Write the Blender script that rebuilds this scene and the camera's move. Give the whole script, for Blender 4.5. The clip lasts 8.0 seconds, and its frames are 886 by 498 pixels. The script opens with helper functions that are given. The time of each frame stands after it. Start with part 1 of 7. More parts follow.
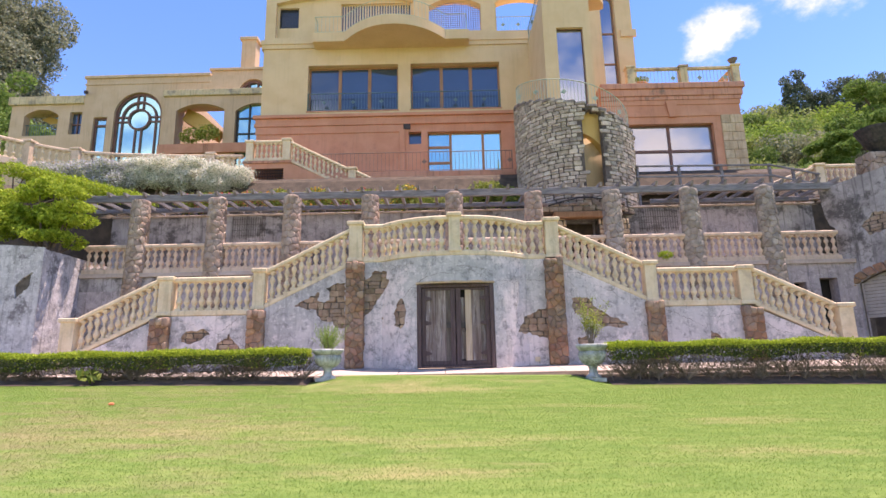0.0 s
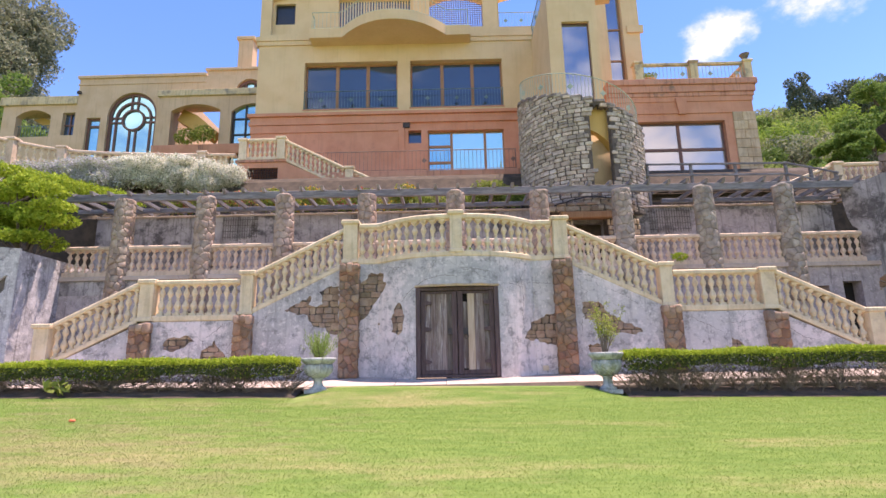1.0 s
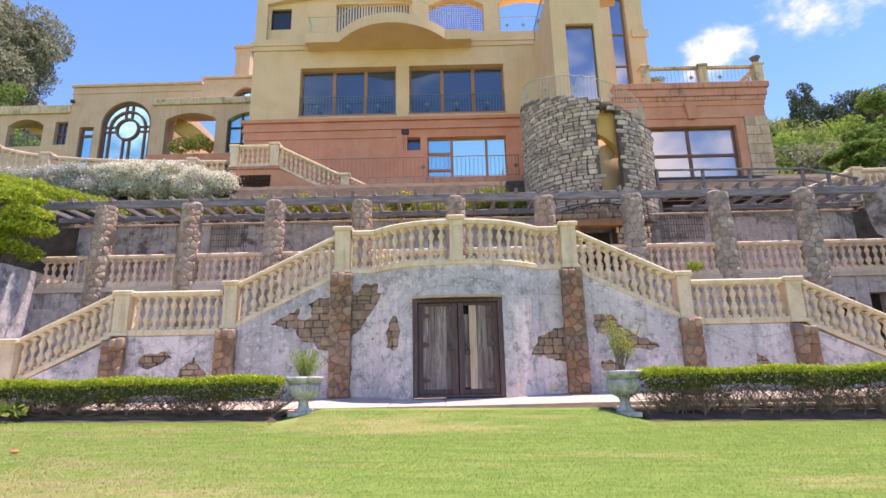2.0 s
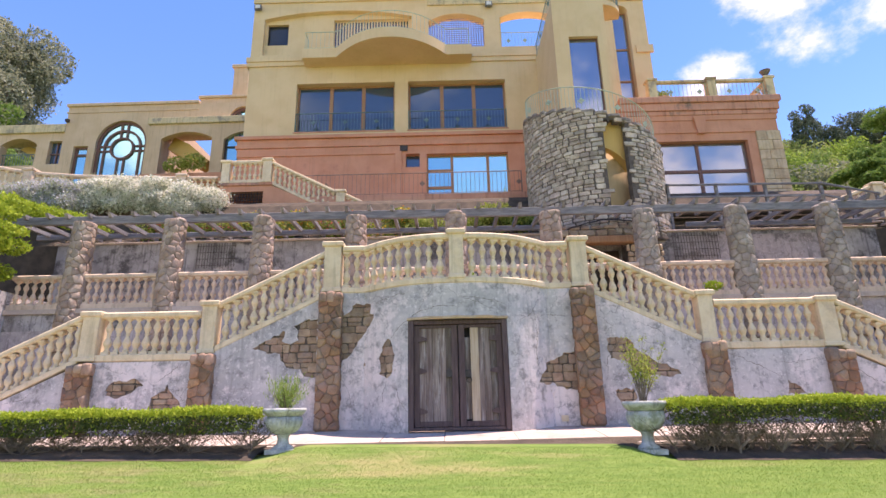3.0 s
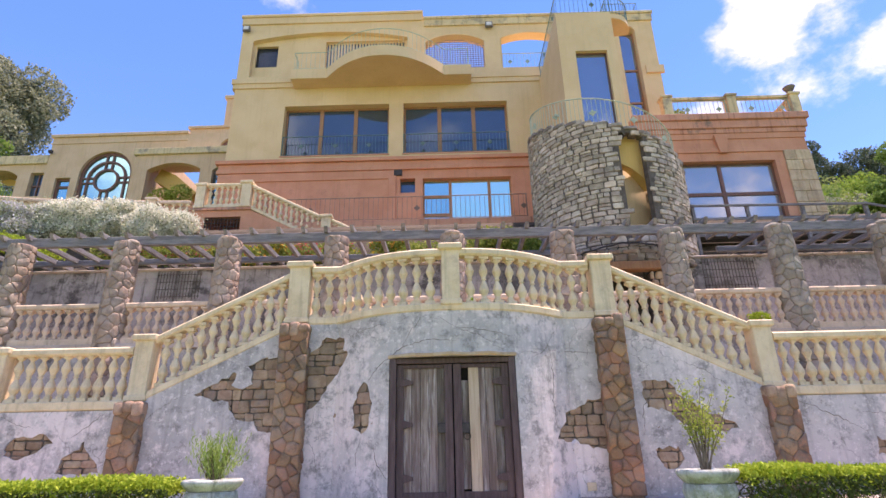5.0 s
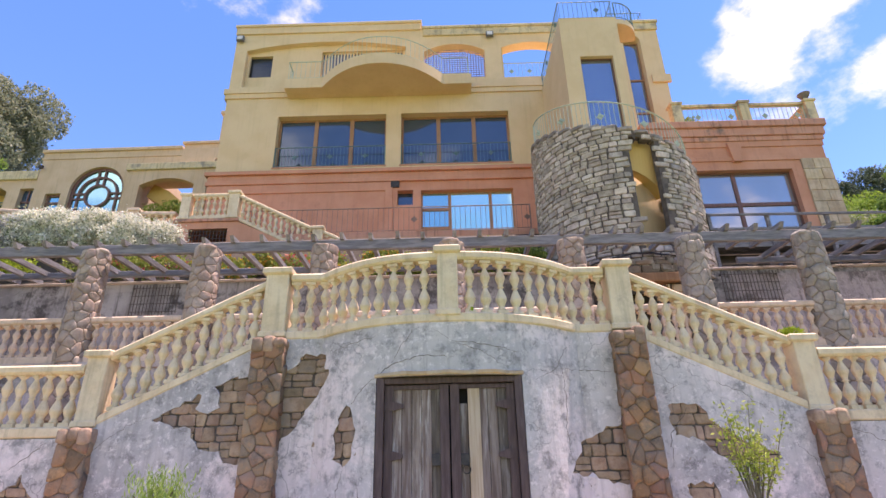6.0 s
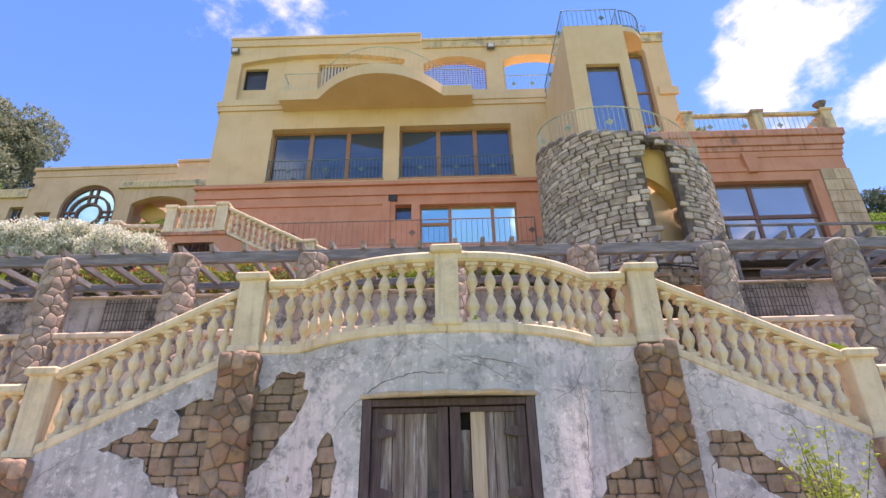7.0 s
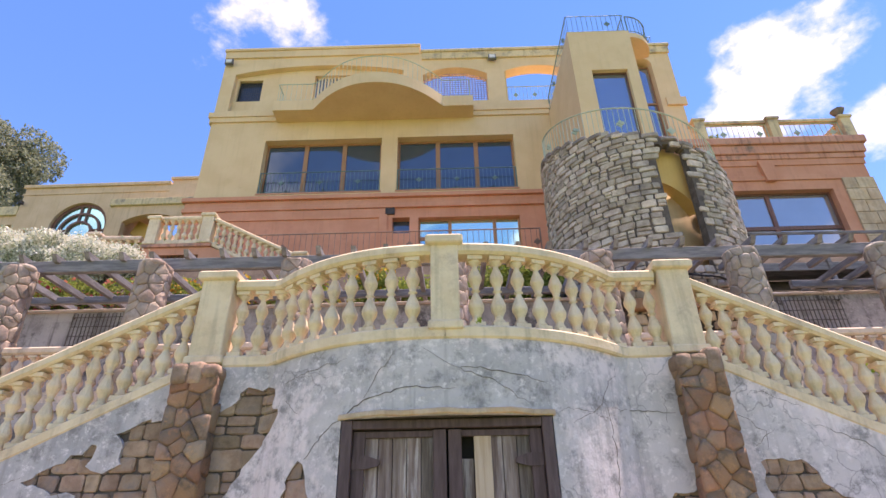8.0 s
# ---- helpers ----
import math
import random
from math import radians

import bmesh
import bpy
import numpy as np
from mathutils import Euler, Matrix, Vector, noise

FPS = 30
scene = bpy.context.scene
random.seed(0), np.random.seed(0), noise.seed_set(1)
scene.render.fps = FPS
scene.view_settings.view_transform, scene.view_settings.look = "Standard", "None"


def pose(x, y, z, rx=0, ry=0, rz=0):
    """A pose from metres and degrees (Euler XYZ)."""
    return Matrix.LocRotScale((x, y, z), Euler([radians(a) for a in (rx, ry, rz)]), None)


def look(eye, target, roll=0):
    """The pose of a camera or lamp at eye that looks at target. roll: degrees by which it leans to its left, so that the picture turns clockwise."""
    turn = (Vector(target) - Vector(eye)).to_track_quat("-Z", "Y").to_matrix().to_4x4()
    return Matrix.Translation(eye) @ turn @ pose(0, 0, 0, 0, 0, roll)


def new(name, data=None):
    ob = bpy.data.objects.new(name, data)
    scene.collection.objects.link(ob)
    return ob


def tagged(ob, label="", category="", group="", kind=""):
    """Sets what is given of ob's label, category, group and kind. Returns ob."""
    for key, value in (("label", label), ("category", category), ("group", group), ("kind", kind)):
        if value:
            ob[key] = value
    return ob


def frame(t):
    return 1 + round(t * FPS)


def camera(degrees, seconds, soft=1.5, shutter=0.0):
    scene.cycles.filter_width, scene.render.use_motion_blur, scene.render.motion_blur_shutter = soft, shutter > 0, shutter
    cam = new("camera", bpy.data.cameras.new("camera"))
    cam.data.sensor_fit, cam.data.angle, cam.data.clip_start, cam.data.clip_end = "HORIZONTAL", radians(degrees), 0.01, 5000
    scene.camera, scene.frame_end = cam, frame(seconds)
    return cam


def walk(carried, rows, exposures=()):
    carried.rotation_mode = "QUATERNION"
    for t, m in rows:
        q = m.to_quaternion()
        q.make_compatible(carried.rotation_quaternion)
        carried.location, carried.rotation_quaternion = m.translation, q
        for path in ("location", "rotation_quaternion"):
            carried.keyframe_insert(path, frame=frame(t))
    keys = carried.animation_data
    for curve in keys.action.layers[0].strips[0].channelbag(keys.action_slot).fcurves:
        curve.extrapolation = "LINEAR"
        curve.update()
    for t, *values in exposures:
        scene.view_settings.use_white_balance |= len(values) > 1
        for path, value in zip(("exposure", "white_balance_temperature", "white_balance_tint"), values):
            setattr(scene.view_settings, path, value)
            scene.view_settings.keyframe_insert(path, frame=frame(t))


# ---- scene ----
cam = camera(78.4, 8.0)
METRES, EYE, TILT, LEAN, TURN = 8.65, 1.5, -1.0, 0.05, 0.3
ROWS = [
    (0.0, 0.0, 0.0, 0.0, 0.24, 12.93, 1.06),
    (0.5, -0.0, 0.0537, 0.0064, 0.3, 13.1, 1.04),
    (1.0, -0.0004, 0.1109, 0.0128, 0.32, 13.46, 1.05),
    (2.5, 0.0057, 0.2852, 0.0353, 0.47, 15.95, 1.08),
    (3.0, 0.0079, 0.3461, 0.0426, 0.52, 17.31, 1.07),
    (3.5, 0.0115, 0.4084, 0.0499, 0.56, 18.53, 1.09),
    (4.0, 0.0163, 0.4734, 0.0587, 0.62, 19.55, 1.08),
    (4.5, 0.0212, 0.5371, 0.0679, 0.67, 20.63, 1.08),
    (6.0, 0.0334, 0.7324, 0.095, 0.81, 24.06, 1.03),
    (6.5, 0.0343, 0.7977, 0.1032, 0.84, 25.35, 1.01),
    (7.0, 0.0348, 0.8601, 0.112, 0.86, 26.72, 0.99),
    (7.5, 0.0368, 0.9269, 0.1213, 0.89, 28.16, 0.97),
    (8.0, 0.0369, 0.9903, 0.1308, 0.91, 29.4, 0.95),
]
walk(cam, [(t, pose(0, 0, EYE, TILT, LEAN, TURN) @ pose(METRES * x, METRES * y, METRES * z, 90 + pitch, roll, yaw)) for t, x, y, z, yaw, pitch, roll in ROWS],
     [(0.0, 1.36, 7400, 34), (8.0, 1.36, 7400, 34)])

# ---- world, sun, exposure ----
SUN = Vector((0.24, 0.10, 0.96)).normalized()
world = bpy.data.worlds.new("sky")
scene.world = world
world.use_nodes = True
wn, wl = world.node_tree.nodes, world.node_tree.links
wn.clear()
w_out = wn.new("ShaderNodeOutputWorld")
w_bg = wn.new("ShaderNodeBackground")
w_bg.inputs["Strength"].default_value = 0.132
w_sky = wn.new("ShaderNodeTexSky")
w_sky.sky_type = "NISHITA"
w_sky.sun_disc = False
w_sky.sun_elevation = math.asin(SUN.z)
w_sky.sun_rotation = math.atan2(SUN.x, SUN.y)
w_sky.altitude = 900
w_sky.air_density, w_sky.dust_density, w_sky.ozone_density = 1.0, 0.0, 1.2
w_co = wn.new("ShaderNodeTexCoord")
w_noise = wn.new("ShaderNodeTexNoise")
w_noise.inputs["Scale"].default_value = 5.5
w_noise.inputs["Detail"].default_value = 9
w_noise.inputs["Roughness"].default_value = 0.6
w_map = wn.new("ShaderNodeMapping")
w_map.inputs["Location"].default_value = (0.35, 0.1, 0.2)
w_map.inputs["Scale"].default_value = (1.0, 1.0, 1.5)
wl.new(w_co.outputs["Generated"], w_map.inputs["Vector"])
wl.new(w_map.outputs["Vector"], w_noise.inputs["Vector"])


def cloud_bank(direction, near, far):
    """How much of a cloud bank covers a direction of the sky: 1 in its middle, 0 outside."""
    dot = wn.new("ShaderNodeVectorMath")
    dot.operation = "DISTANCE"
    dot.inputs[1].default_value = Vector(direction).normalized()
    wl.new(w_co.outputs["Generated"], dot.inputs[0])
    r = wn.new("ShaderNodeMapRange")
    r.inputs["From Min"].default_value, r.inputs["From Max"].default_value = near, far
    r.inputs["To Min"].default_value, r.inputs["To Max"].default_value = 0.19, -0.14
    wl.new(dot.outputs["Value"], r.inputs["Value"])
    return r.outputs["Result"]


def w_math(op, a, b):
    m = wn.new("ShaderNodeMath")
    m.operation = op
    for i, v in enumerate((a, b)):
        if isinstance(v, (int, float)):
            m.inputs[i].default_value = v
        else:
            wl.new(v, m.inputs[i])
    return m.outputs[0]


banks = cloud_bank((0.51, 0.61, 0.605), 0.02, 0.19)
for d, n, f in (((-0.28, 0.61, 0.75), 0.01, 0.18), ((0.42, 0.76, 0.50), 0.0, 0.085), ((0.62, 0.60, 0.51), 0.01, 0.09),
                ((-0.5, -0.8, 0.55), 0.1, 0.7), ((0.37, -0.87, 0.33), 0.09, 0.24), ((0.22, -0.845, 0.49), 0.08, 0.14), ((0.60, -0.72, 0.35), 0.02, 0.11)):
    banks = w_math("MAXIMUM", banks, cloud_bank(d, n, f))
w_ramp = wn.new("ShaderNodeMapRange")
w_ramp.interpolation_type = "SMOOTHSTEP"
w_ramp.inputs["From Min"].default_value, w_ramp.inputs["From Max"].default_value = 0.53, 0.78
wl.new(w_math("ADD", w_noise.outputs["Fac"], banks), w_ramp.inputs["Value"])
w_mix = wn.new("ShaderNodeMix")
w_mix.data_type = "RGBA"
w_mix.inputs[7].default_value = (5.2, 5.3, 5.5, 1)
wl.new(w_ramp.outputs["Result"], w_mix.inputs[0])
w_sat = wn.new("ShaderNodeHueSaturation")
w_sat.inputs["Saturation"].default_value = 1.27
w_sat.inputs["Hue"].default_value = 0.504
wl.new(w_sky.outputs["Color"], w_sat.inputs["Color"])
wl.new(w_sat.outputs["Color"], w_mix.inputs[6])
wl.new(w_mix.outputs[2], w_bg.inputs["Color"])
wl.new(w_bg.outputs["Background"], w_out.inputs["Surface"])
sun_data = bpy.data.lights.new("sun", "SUN")
sun_data.energy, sun_data.angle, sun_data.color = 3.6, radians(0.53), (1.0, 0.95, 0.87)
sun = new("sun", sun_data)
sun.matrix_world = look(SUN * 80, (0, 0, 0))


# ---- materials ----
def worn_turf(n, l, geo, colour, bare):
    """Pinkish bare earth showing in ragged streaks of a lawn, thickest round one worn place (x, y, strength)."""
    d = n.new("ShaderNodeVectorMath")
    d.operation = "DISTANCE"
    d.inputs[1].default_value = (bare[0], bare[1], 0.45)
    l.new(geo.outputs["Position"], d.inputs[0])
    near = n.new("ShaderNodeMapRange")
    near.inputs["From Min"].default_value, near.inputs["From Max"].default_value = 1.0, 6.0
    near.inputs["To Min"].default_value, near.inputs["To Max"].default_value = 0.11, -0.14
    l.new(d.outputs["Value"], near.inputs["Value"])
    mp = n.new("ShaderNodeMapping")
    mp.inputs["Scale"].default_value = (0.8, 2.2, 1)
    l.new(geo.outputs["Position"], mp.inputs["Vector"])
    t = n.new("ShaderNodeTexNoise")
    t.inputs["Scale"].default_value, t.inputs["Detail"].default_value, t.inputs["Roughness"].default_value = 1.3, 9, 0.65
    l.new(mp.outputs["Vector"], t.inputs["Vector"])
    add = n.new("ShaderNodeMath")
    l.new(t.outputs["Fac"], add.inputs[0])
    l.new(near.outputs["Result"], add.inputs[1])
    r = n.new("ShaderNodeMapRange")
    r.inputs["From Min"].default_value, r.inputs["From Max"].default_value, r.inputs["To Max"].default_value = 0.47, 0.74, bare[2] * 2.1
    l.new(add.outputs[0], r.inputs["Value"])
    y = n.new("ShaderNodeMix")
    y.data_type = "RGBA"
    y.inputs[7].default_value = (0.27, 0.215, 0.125, 1)
    l.new(r.outputs["Result"], y.inputs[0])
    l.new(colour, y.inputs[6])
    return y.outputs[2]


def surface(name, c1, c2, scale=3.0, rough=0.8, bump=0.2, stain=None, stain_scale=0.6, stain_at=0.55, stain_soft=0.12, streak=0.0,
            vary=0.0, metal=0.0, spec=0.4, cracks=0.0, fine=40.0, stretch=(1, 1, 1), island=0.0, mottle=0.0, bare=None):
    """Two-colour grain, larger stains, upright streaks, hairline cracks and a fine relief, all at world size."""
    m = bpy.data.materials.new(name)
    m.use_nodes = True
    n, l = m.node_tree.nodes, m.node_tree.links
    b = n["Principled BSDF"]
    b.inputs["Roughness"].default_value, b.inputs["Metallic"].default_value = rough, metal
    b.inputs["Specular IOR Level"].default_value = spec
    geo = n.new("ShaderNodeNewGeometry")
    mp = n.new("ShaderNodeMapping")
    mp.inputs["Scale"].default_value = stretch
    l.new(geo.outputs["Position"], mp.inputs["Vector"])

    def tex(sc, detail=6, vec=None, ro=0.6):
        t = n.new("ShaderNodeTexNoise")
        t.inputs["Scale"].default_value, t.inputs["Detail"].default_value, t.inputs["Roughness"].default_value = sc, detail, ro
        l.new(vec or mp.outputs["Vector"], t.inputs["Vector"])
        return t.outputs["Fac"]

    def ramp(v, lo, hi):
        r = n.new("ShaderNodeMapRange")
        r.interpolation_type = "SMOOTHSTEP"
        r.inputs["From Min"].default_value, r.inputs["From Max"].default_value = lo, hi
        l.new(v, r.inputs["Value"])
        return r.outputs["Result"]

    def mix(f, a, c, kind="MIX"):
        x = n.new("ShaderNodeMix")
        x.data_type, x.blend_type = "RGBA", kind
        for sock, v in ((x.inputs[0], f), (x.inputs[6], a), (x.inputs[7], c)):
            if isinstance(v, (int, float)):
                sock.default_value = v
            elif isinstance(v, tuple):
                sock.default_value = (*v, 1)
            else:
                l.new(v, sock)
        return x.outputs[2]

    col = mix(ramp(tex(scale), 0.35, 0.65), c1, c2)
    if stain:
        col = mix(ramp(tex(stain_scale, 8, ro=0.7), stain_at, stain_at + stain_soft), col, stain)
    if streak:
        m2 = n.new("ShaderNodeMapping")
        m2.inputs["Scale"].default_value = (6, 6, 0.35)
        l.new(geo.outputs["Position"], m2.inputs["Vector"])
        s = ramp(tex(1.3, 5, m2.outputs["Vector"]), 0.5, 0.72)
        k = n.new("ShaderNodeMath")
        k.operation, k.inputs[1].default_value = "MULTIPLY", streak
        l.new(s, k.inputs[0])
        col = mix(k.outputs[0], col, tuple(v * 0.35 for v in c1))
    if mottle:
        k = n.new("ShaderNodeMath")
        k.operation, k.inputs[1].default_value = "MULTIPLY", mottle
        l.new(ramp(tex(4.5, 10, ro=0.75), 0.48, 0.66), k.inputs[0])
        col = mix(k.outputs[0], col, tuple(v * 0.45 for v in c2))
        k = n.new("ShaderNodeMath")
        k.operation, k.inputs[1].default_value = "MULTIPLY", mottle
        l.new(ramp(tex(11.0, 8, ro=0.75), 0.53, 0.64), k.inputs[0])
        col = mix(k.outputs[0], col, tuple(min(0.8, v * 1.3) for v in c1))
    if bare:
        col = worn_turf(n, l, geo, col, bare)
    relief = tex(fine, 7)
    if cracks:
        wob = n.new("ShaderNodeTexNoise")
        wob.inputs["Scale"].default_value = 1.7
        wob.inputs["Detail"].default_value = 5
        l.new(geo.outputs["Position"], wob.inputs["Vector"])
        add = n.new("ShaderNodeVectorMath")
        add.operation = "MULTIPLY_ADD"
        add.inputs[1].default_value = (1.3, 1.3, 1.3)
        l.new(wob.outputs["Color"], add.inputs[0])
        l.new(geo.outputs["Position"], add.inputs[2])
        vo = n.new("ShaderNodeTexVoronoi")
        vo.feature = "DISTANCE_TO_EDGE"
        vo.inputs["Scale"].default_value = 0.75
        l.new(add.outputs[0], vo.inputs["Vector"])
        line = ramp(vo.outputs["Distance"], 0.010, 0.002)
        gate = ramp(tex(0.7, 2), 0.48, 0.56)
        k = n.new("ShaderNodeMath")
        k.operation = "MULTIPLY"
        l.new(line, k.inputs[0])
        l.new(gate, k.inputs[1])
        k2 = n.new("ShaderNodeMath")
        k2.operation, k2.inputs[1].default_value = "MULTIPLY", cracks
        l.new(k.outputs[0], k2.inputs[0])
        col = mix(k2.outputs[0], col, (0.09, 0.085, 0.085))
    if vary or island:
        rnd = n.new("ShaderNodeObjectInfo").outputs["Random"] if vary else geo.outputs["Random Per Island"]
        hs = n.new("ShaderNodeHueSaturation")
        r = n.new("ShaderNodeMapRange")
        a = vary or island
        r.inputs["To Min"].default_value, r.inputs["To Max"].default_value = 1 - a, 1 + a
        l.new(rnd, r.inputs["Value"])
        l.new(r.outputs["Result"], hs.inputs["Value"])
        r2 = n.new("ShaderNodeMapRange")
        r2.inputs["To Min"].default_value, r2.inputs["To Max"].default_value = 0.5 + 0.04 * a, 0.5 - 0.05 * a
        fr = n.new("ShaderNodeMath")
        fr.operation = "FRACT"
        k = n.new("ShaderNodeMath")
        k.operation, k.inputs[1].default_value = "MULTIPLY", 7.3
        l.new(rnd, k.inputs[0])
        l.new(k.outputs[0], fr.inputs[0])
        l.new(fr.outputs[0], r2.inputs["Value"])
        l.new(r2.outputs["Result"], hs.inputs["Hue"])
        l.new(col, hs.inputs["Color"])
        col = hs.outputs["Color"]
    l.new(col, b.inputs["Base Color"])
    if bump:
        bm_ = n.new("ShaderNodeBump")
        bm_.inputs["Strength"].default_value, bm_.inputs["Distance"].default_value = bump, 0.02
        l.new(relief, bm_.inputs["Height"])
        l.new(bm_.outputs["Normal"], b.inputs["Normal"])
    return m


def leafy(name, c1, c2, rough=0.7, glow_share=0.35, dry=None):
    """Leaves: colour by leaf, some light passing through."""
    m = bpy.data.materials.new(name)
    m.use_nodes = True
    n, l = m.node_tree.nodes, m.node_tree.links
    b = n["Principled BSDF"]
    geo = n.new("ShaderNodeNewGeometry")
    x = n.new("ShaderNodeMix")
    x.data_type = "RGBA"
    x.inputs[6].default_value, x.inputs[7].default_value = (*c1, 1), (*c2, 1)
    l.new(geo.outputs["Random Per Island"], x.inputs[0])
    colour = x.outputs[2]
    if dry:
        mp = n.new("ShaderNodeMapping")
        mp.inputs["Scale"].default_value = (0.5, 2.0, 1)
        l.new(geo.outputs["Position"], mp.inputs["Vector"])
        for sc, at, share in ((0.45, 0.52, 0.55), (2.2, 0.56, 0.45)):
            t = n.new("ShaderNodeTexNoise")
            t.inputs["Scale"].default_value, t.inputs["Detail"].default_value, t.inputs["Roughness"].default_value = sc, 8, 0.7
            l.new(mp.outputs["Vector"], t.inputs["Vector"])
            r = n.new("ShaderNodeMapRange")
            r.inputs["From Min"].default_value, r.inputs["From Max"].default_value, r.inputs["To Max"].default_value = at, at + 0.2, share
            l.new(t.outputs["Fac"], r.inputs["Value"])
            y = n.new("ShaderNodeMix")
            y.data_type = "RGBA"
            y.inputs[7].default_value = (*dry, 1)
            l.new(r.outputs["Result"], y.inputs[0])
            l.new(colour, y.inputs[6])
            colour = y.outputs[2]
        colour = worn_turf(n, l, geo, colour, (-5.2, 7.4, 0.3))
    l.new(colour, b.inputs["Base Color"])
    b.inputs["Roughness"].default_value = rough
    b.inputs["Specular IOR Level"].default_value = 0.15
    tr = n.new("ShaderNodeBsdfTranslucent")
    l.new(colour, tr.inputs["Color"])
    ms = n.new("ShaderNodeMixShader")
    ms.inputs[0].default_value = glow_share
    l.new(b.outputs[0], ms.inputs[1])
    l.new(tr.outputs[0], ms.inputs[2])
    l.new(ms.outputs[0], n["Material Output"].inputs["Surface"])
    return m


CREAM = surface("cream_render", (0.63, 0.455, 0.255), (0.68, 0.505, 0.295), 0.9, 0.85, 0.15, (0.54, 0.385, 0.205), 0.5, 0.58, 0.2, 0.10)
CREAM_OLD = surface("weathered_cream", (0.57, 0.44, 0.25), (0.64, 0.52, 0.31), 1.2, 0.85, 0.2, (0.31, 0.26, 0.19), 1.1, 0.50, 0.14, 0.6, mottle=0.3)
WING = surface("wing_cream", (0.55, 0.385, 0.235), (0.61, 0.44, 0.28), 0.8, 0.85, 0.15, (0.50, 0.37, 0.21), 0.5, 0.58, 0.2, 0.25)
TERRA = surface("terracotta_render", (0.52, 0.235, 0.14), (0.58, 0.28, 0.175), 1.1, 0.85, 0.15, (0.40, 0.18, 0.12), 0.7, 0.58, 0.2, 0.15)
TERRA_OLD = surface("weathered_terracotta", (0.50, 0.23, 0.15), (0.55, 0.28, 0.19), 1.4, 0.85, 0.2, (0.22, 0.15, 0.12), 1.0, 0.54, 0.14, 0.6)
OCHRE = surface("ochre_soffit", (0.62, 0.40, 0.13), (0.66, 0.45, 0.17), 1.0, 0.85, 0.1)
STONE_BAL = surface("cast_stone", (0.67, 0.52, 0.335), (0.75, 0.61, 0.42), 2.5, 0.85, 0.4, (0.50, 0.38, 0.28), 2.6, 0.53, 0.2, 0.35, mottle=0.25, fine=22)
STONE_PINK = surface("pinkish_cast_stone", (0.58, 0.43, 0.31), (0.67, 0.51, 0.38), 2.5, 0.85, 0.4, (0.40, 0.30, 0.23), 2.2, 0.52, 0.2, 0.4, mottle=0.3, fine=22)
PLASTER = surface("peeling_plaster", (0.57, 0.53, 0.515), (0.35, 0.34, 0.335), 1.2, 0.92, 1.0, (0.71, 0.625, 0.605), 0.6, 0.49, 0.09, 0.4, cracks=0.45, fine=7, mottle=0.72)
PLASTER_WHITE = surface("whitewashed_plaster", (0.60, 0.57, 0.56), (0.40, 0.38, 0.375), 2.4, 0.92, 1.0, (0.20, 0.18, 0.18), 1.7, 0.54, 0.10, 0.8, cracks=0.3, fine=9, mottle=0.6)
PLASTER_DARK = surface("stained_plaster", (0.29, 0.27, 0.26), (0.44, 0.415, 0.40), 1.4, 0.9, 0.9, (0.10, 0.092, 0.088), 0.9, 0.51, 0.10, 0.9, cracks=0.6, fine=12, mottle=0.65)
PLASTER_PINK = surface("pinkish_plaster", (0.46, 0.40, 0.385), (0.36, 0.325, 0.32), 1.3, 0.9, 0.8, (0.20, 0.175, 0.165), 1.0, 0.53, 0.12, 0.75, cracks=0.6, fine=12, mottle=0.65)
MORTAR = surface("mortar", (0.085, 0.07, 0.058), (0.14, 0.115, 0.095), 6, 0.95, 0.6)
RUBBLE = surface("brown_field_stone", (0.25, 0.165, 0.11), (0.40, 0.285, 0.195), 5, 0.88, 1.0, (0.21, 0.17, 0.145), 2.5, 0.5, 0.2, vary=0.25, fine=16, mottle=0.5)
RUST = surface("rusty_field_stone", (0.31, 0.165, 0.09), (0.265, 0.19, 0.135), 2.2, 0.88, 1.0, (0.18, 0.14, 0.11), 1.6, 0.5, 0.14, vary=0.28, fine=16, mottle=0.75)
PIER_MORTAR = surface("brown_mortar", (0.21, 0.14, 0.095), (0.28, 0.205, 0.15), 3, 0.95, 0.6, (0.15, 0.12, 0.095), 2.0, 0.5, 0.2)
COLUMN_STONE = surface("column_field_stone", (0.29, 0.205, 0.15), (0.42, 0.335, 0.265), 2.5, 0.88, 1.0, (0.22, 0.18, 0.15), 1.6, 0.5, 0.2, vary=0.2, fine=16, mottle=0.5)
COLUMN_GREY = surface("grey_column_stone", (0.27, 0.225, 0.175), (0.42, 0.365, 0.30), 2.5, 0.88, 1.0, (0.20, 0.17, 0.145), 1.6, 0.5, 0.2, vary=0.2, fine=16, mottle=0.5)
TURRET_STONE = surface("grey_ledge_stone", (0.33, 0.27, 0.205), (0.52, 0.45, 0.36), 4, 0.85, 1.0, (0.23, 0.195, 0.17), 0.9, 0.54, 0.2, mottle=0.4, vary=0.26, fine=25)
TURRET_JOINED = surface("grey_ledge_stone_far", (0.33, 0.27, 0.205), (0.52, 0.45, 0.36), 4, 0.85, 1.0, (0.23, 0.195, 0.17), 0.9, 0.54, 0.2, mottle=0.4, island=0.26, fine=25)
TURRET_DARK = surface("blackened_ledge_stone", (0.18, 0.155, 0.14), (0.30, 0.265, 0.235), 4, 0.85, 1.0, (0.10, 0.09, 0.085), 1.4, 0.52, 0.2, mottle=0.4, vary=0.25, fine=25)
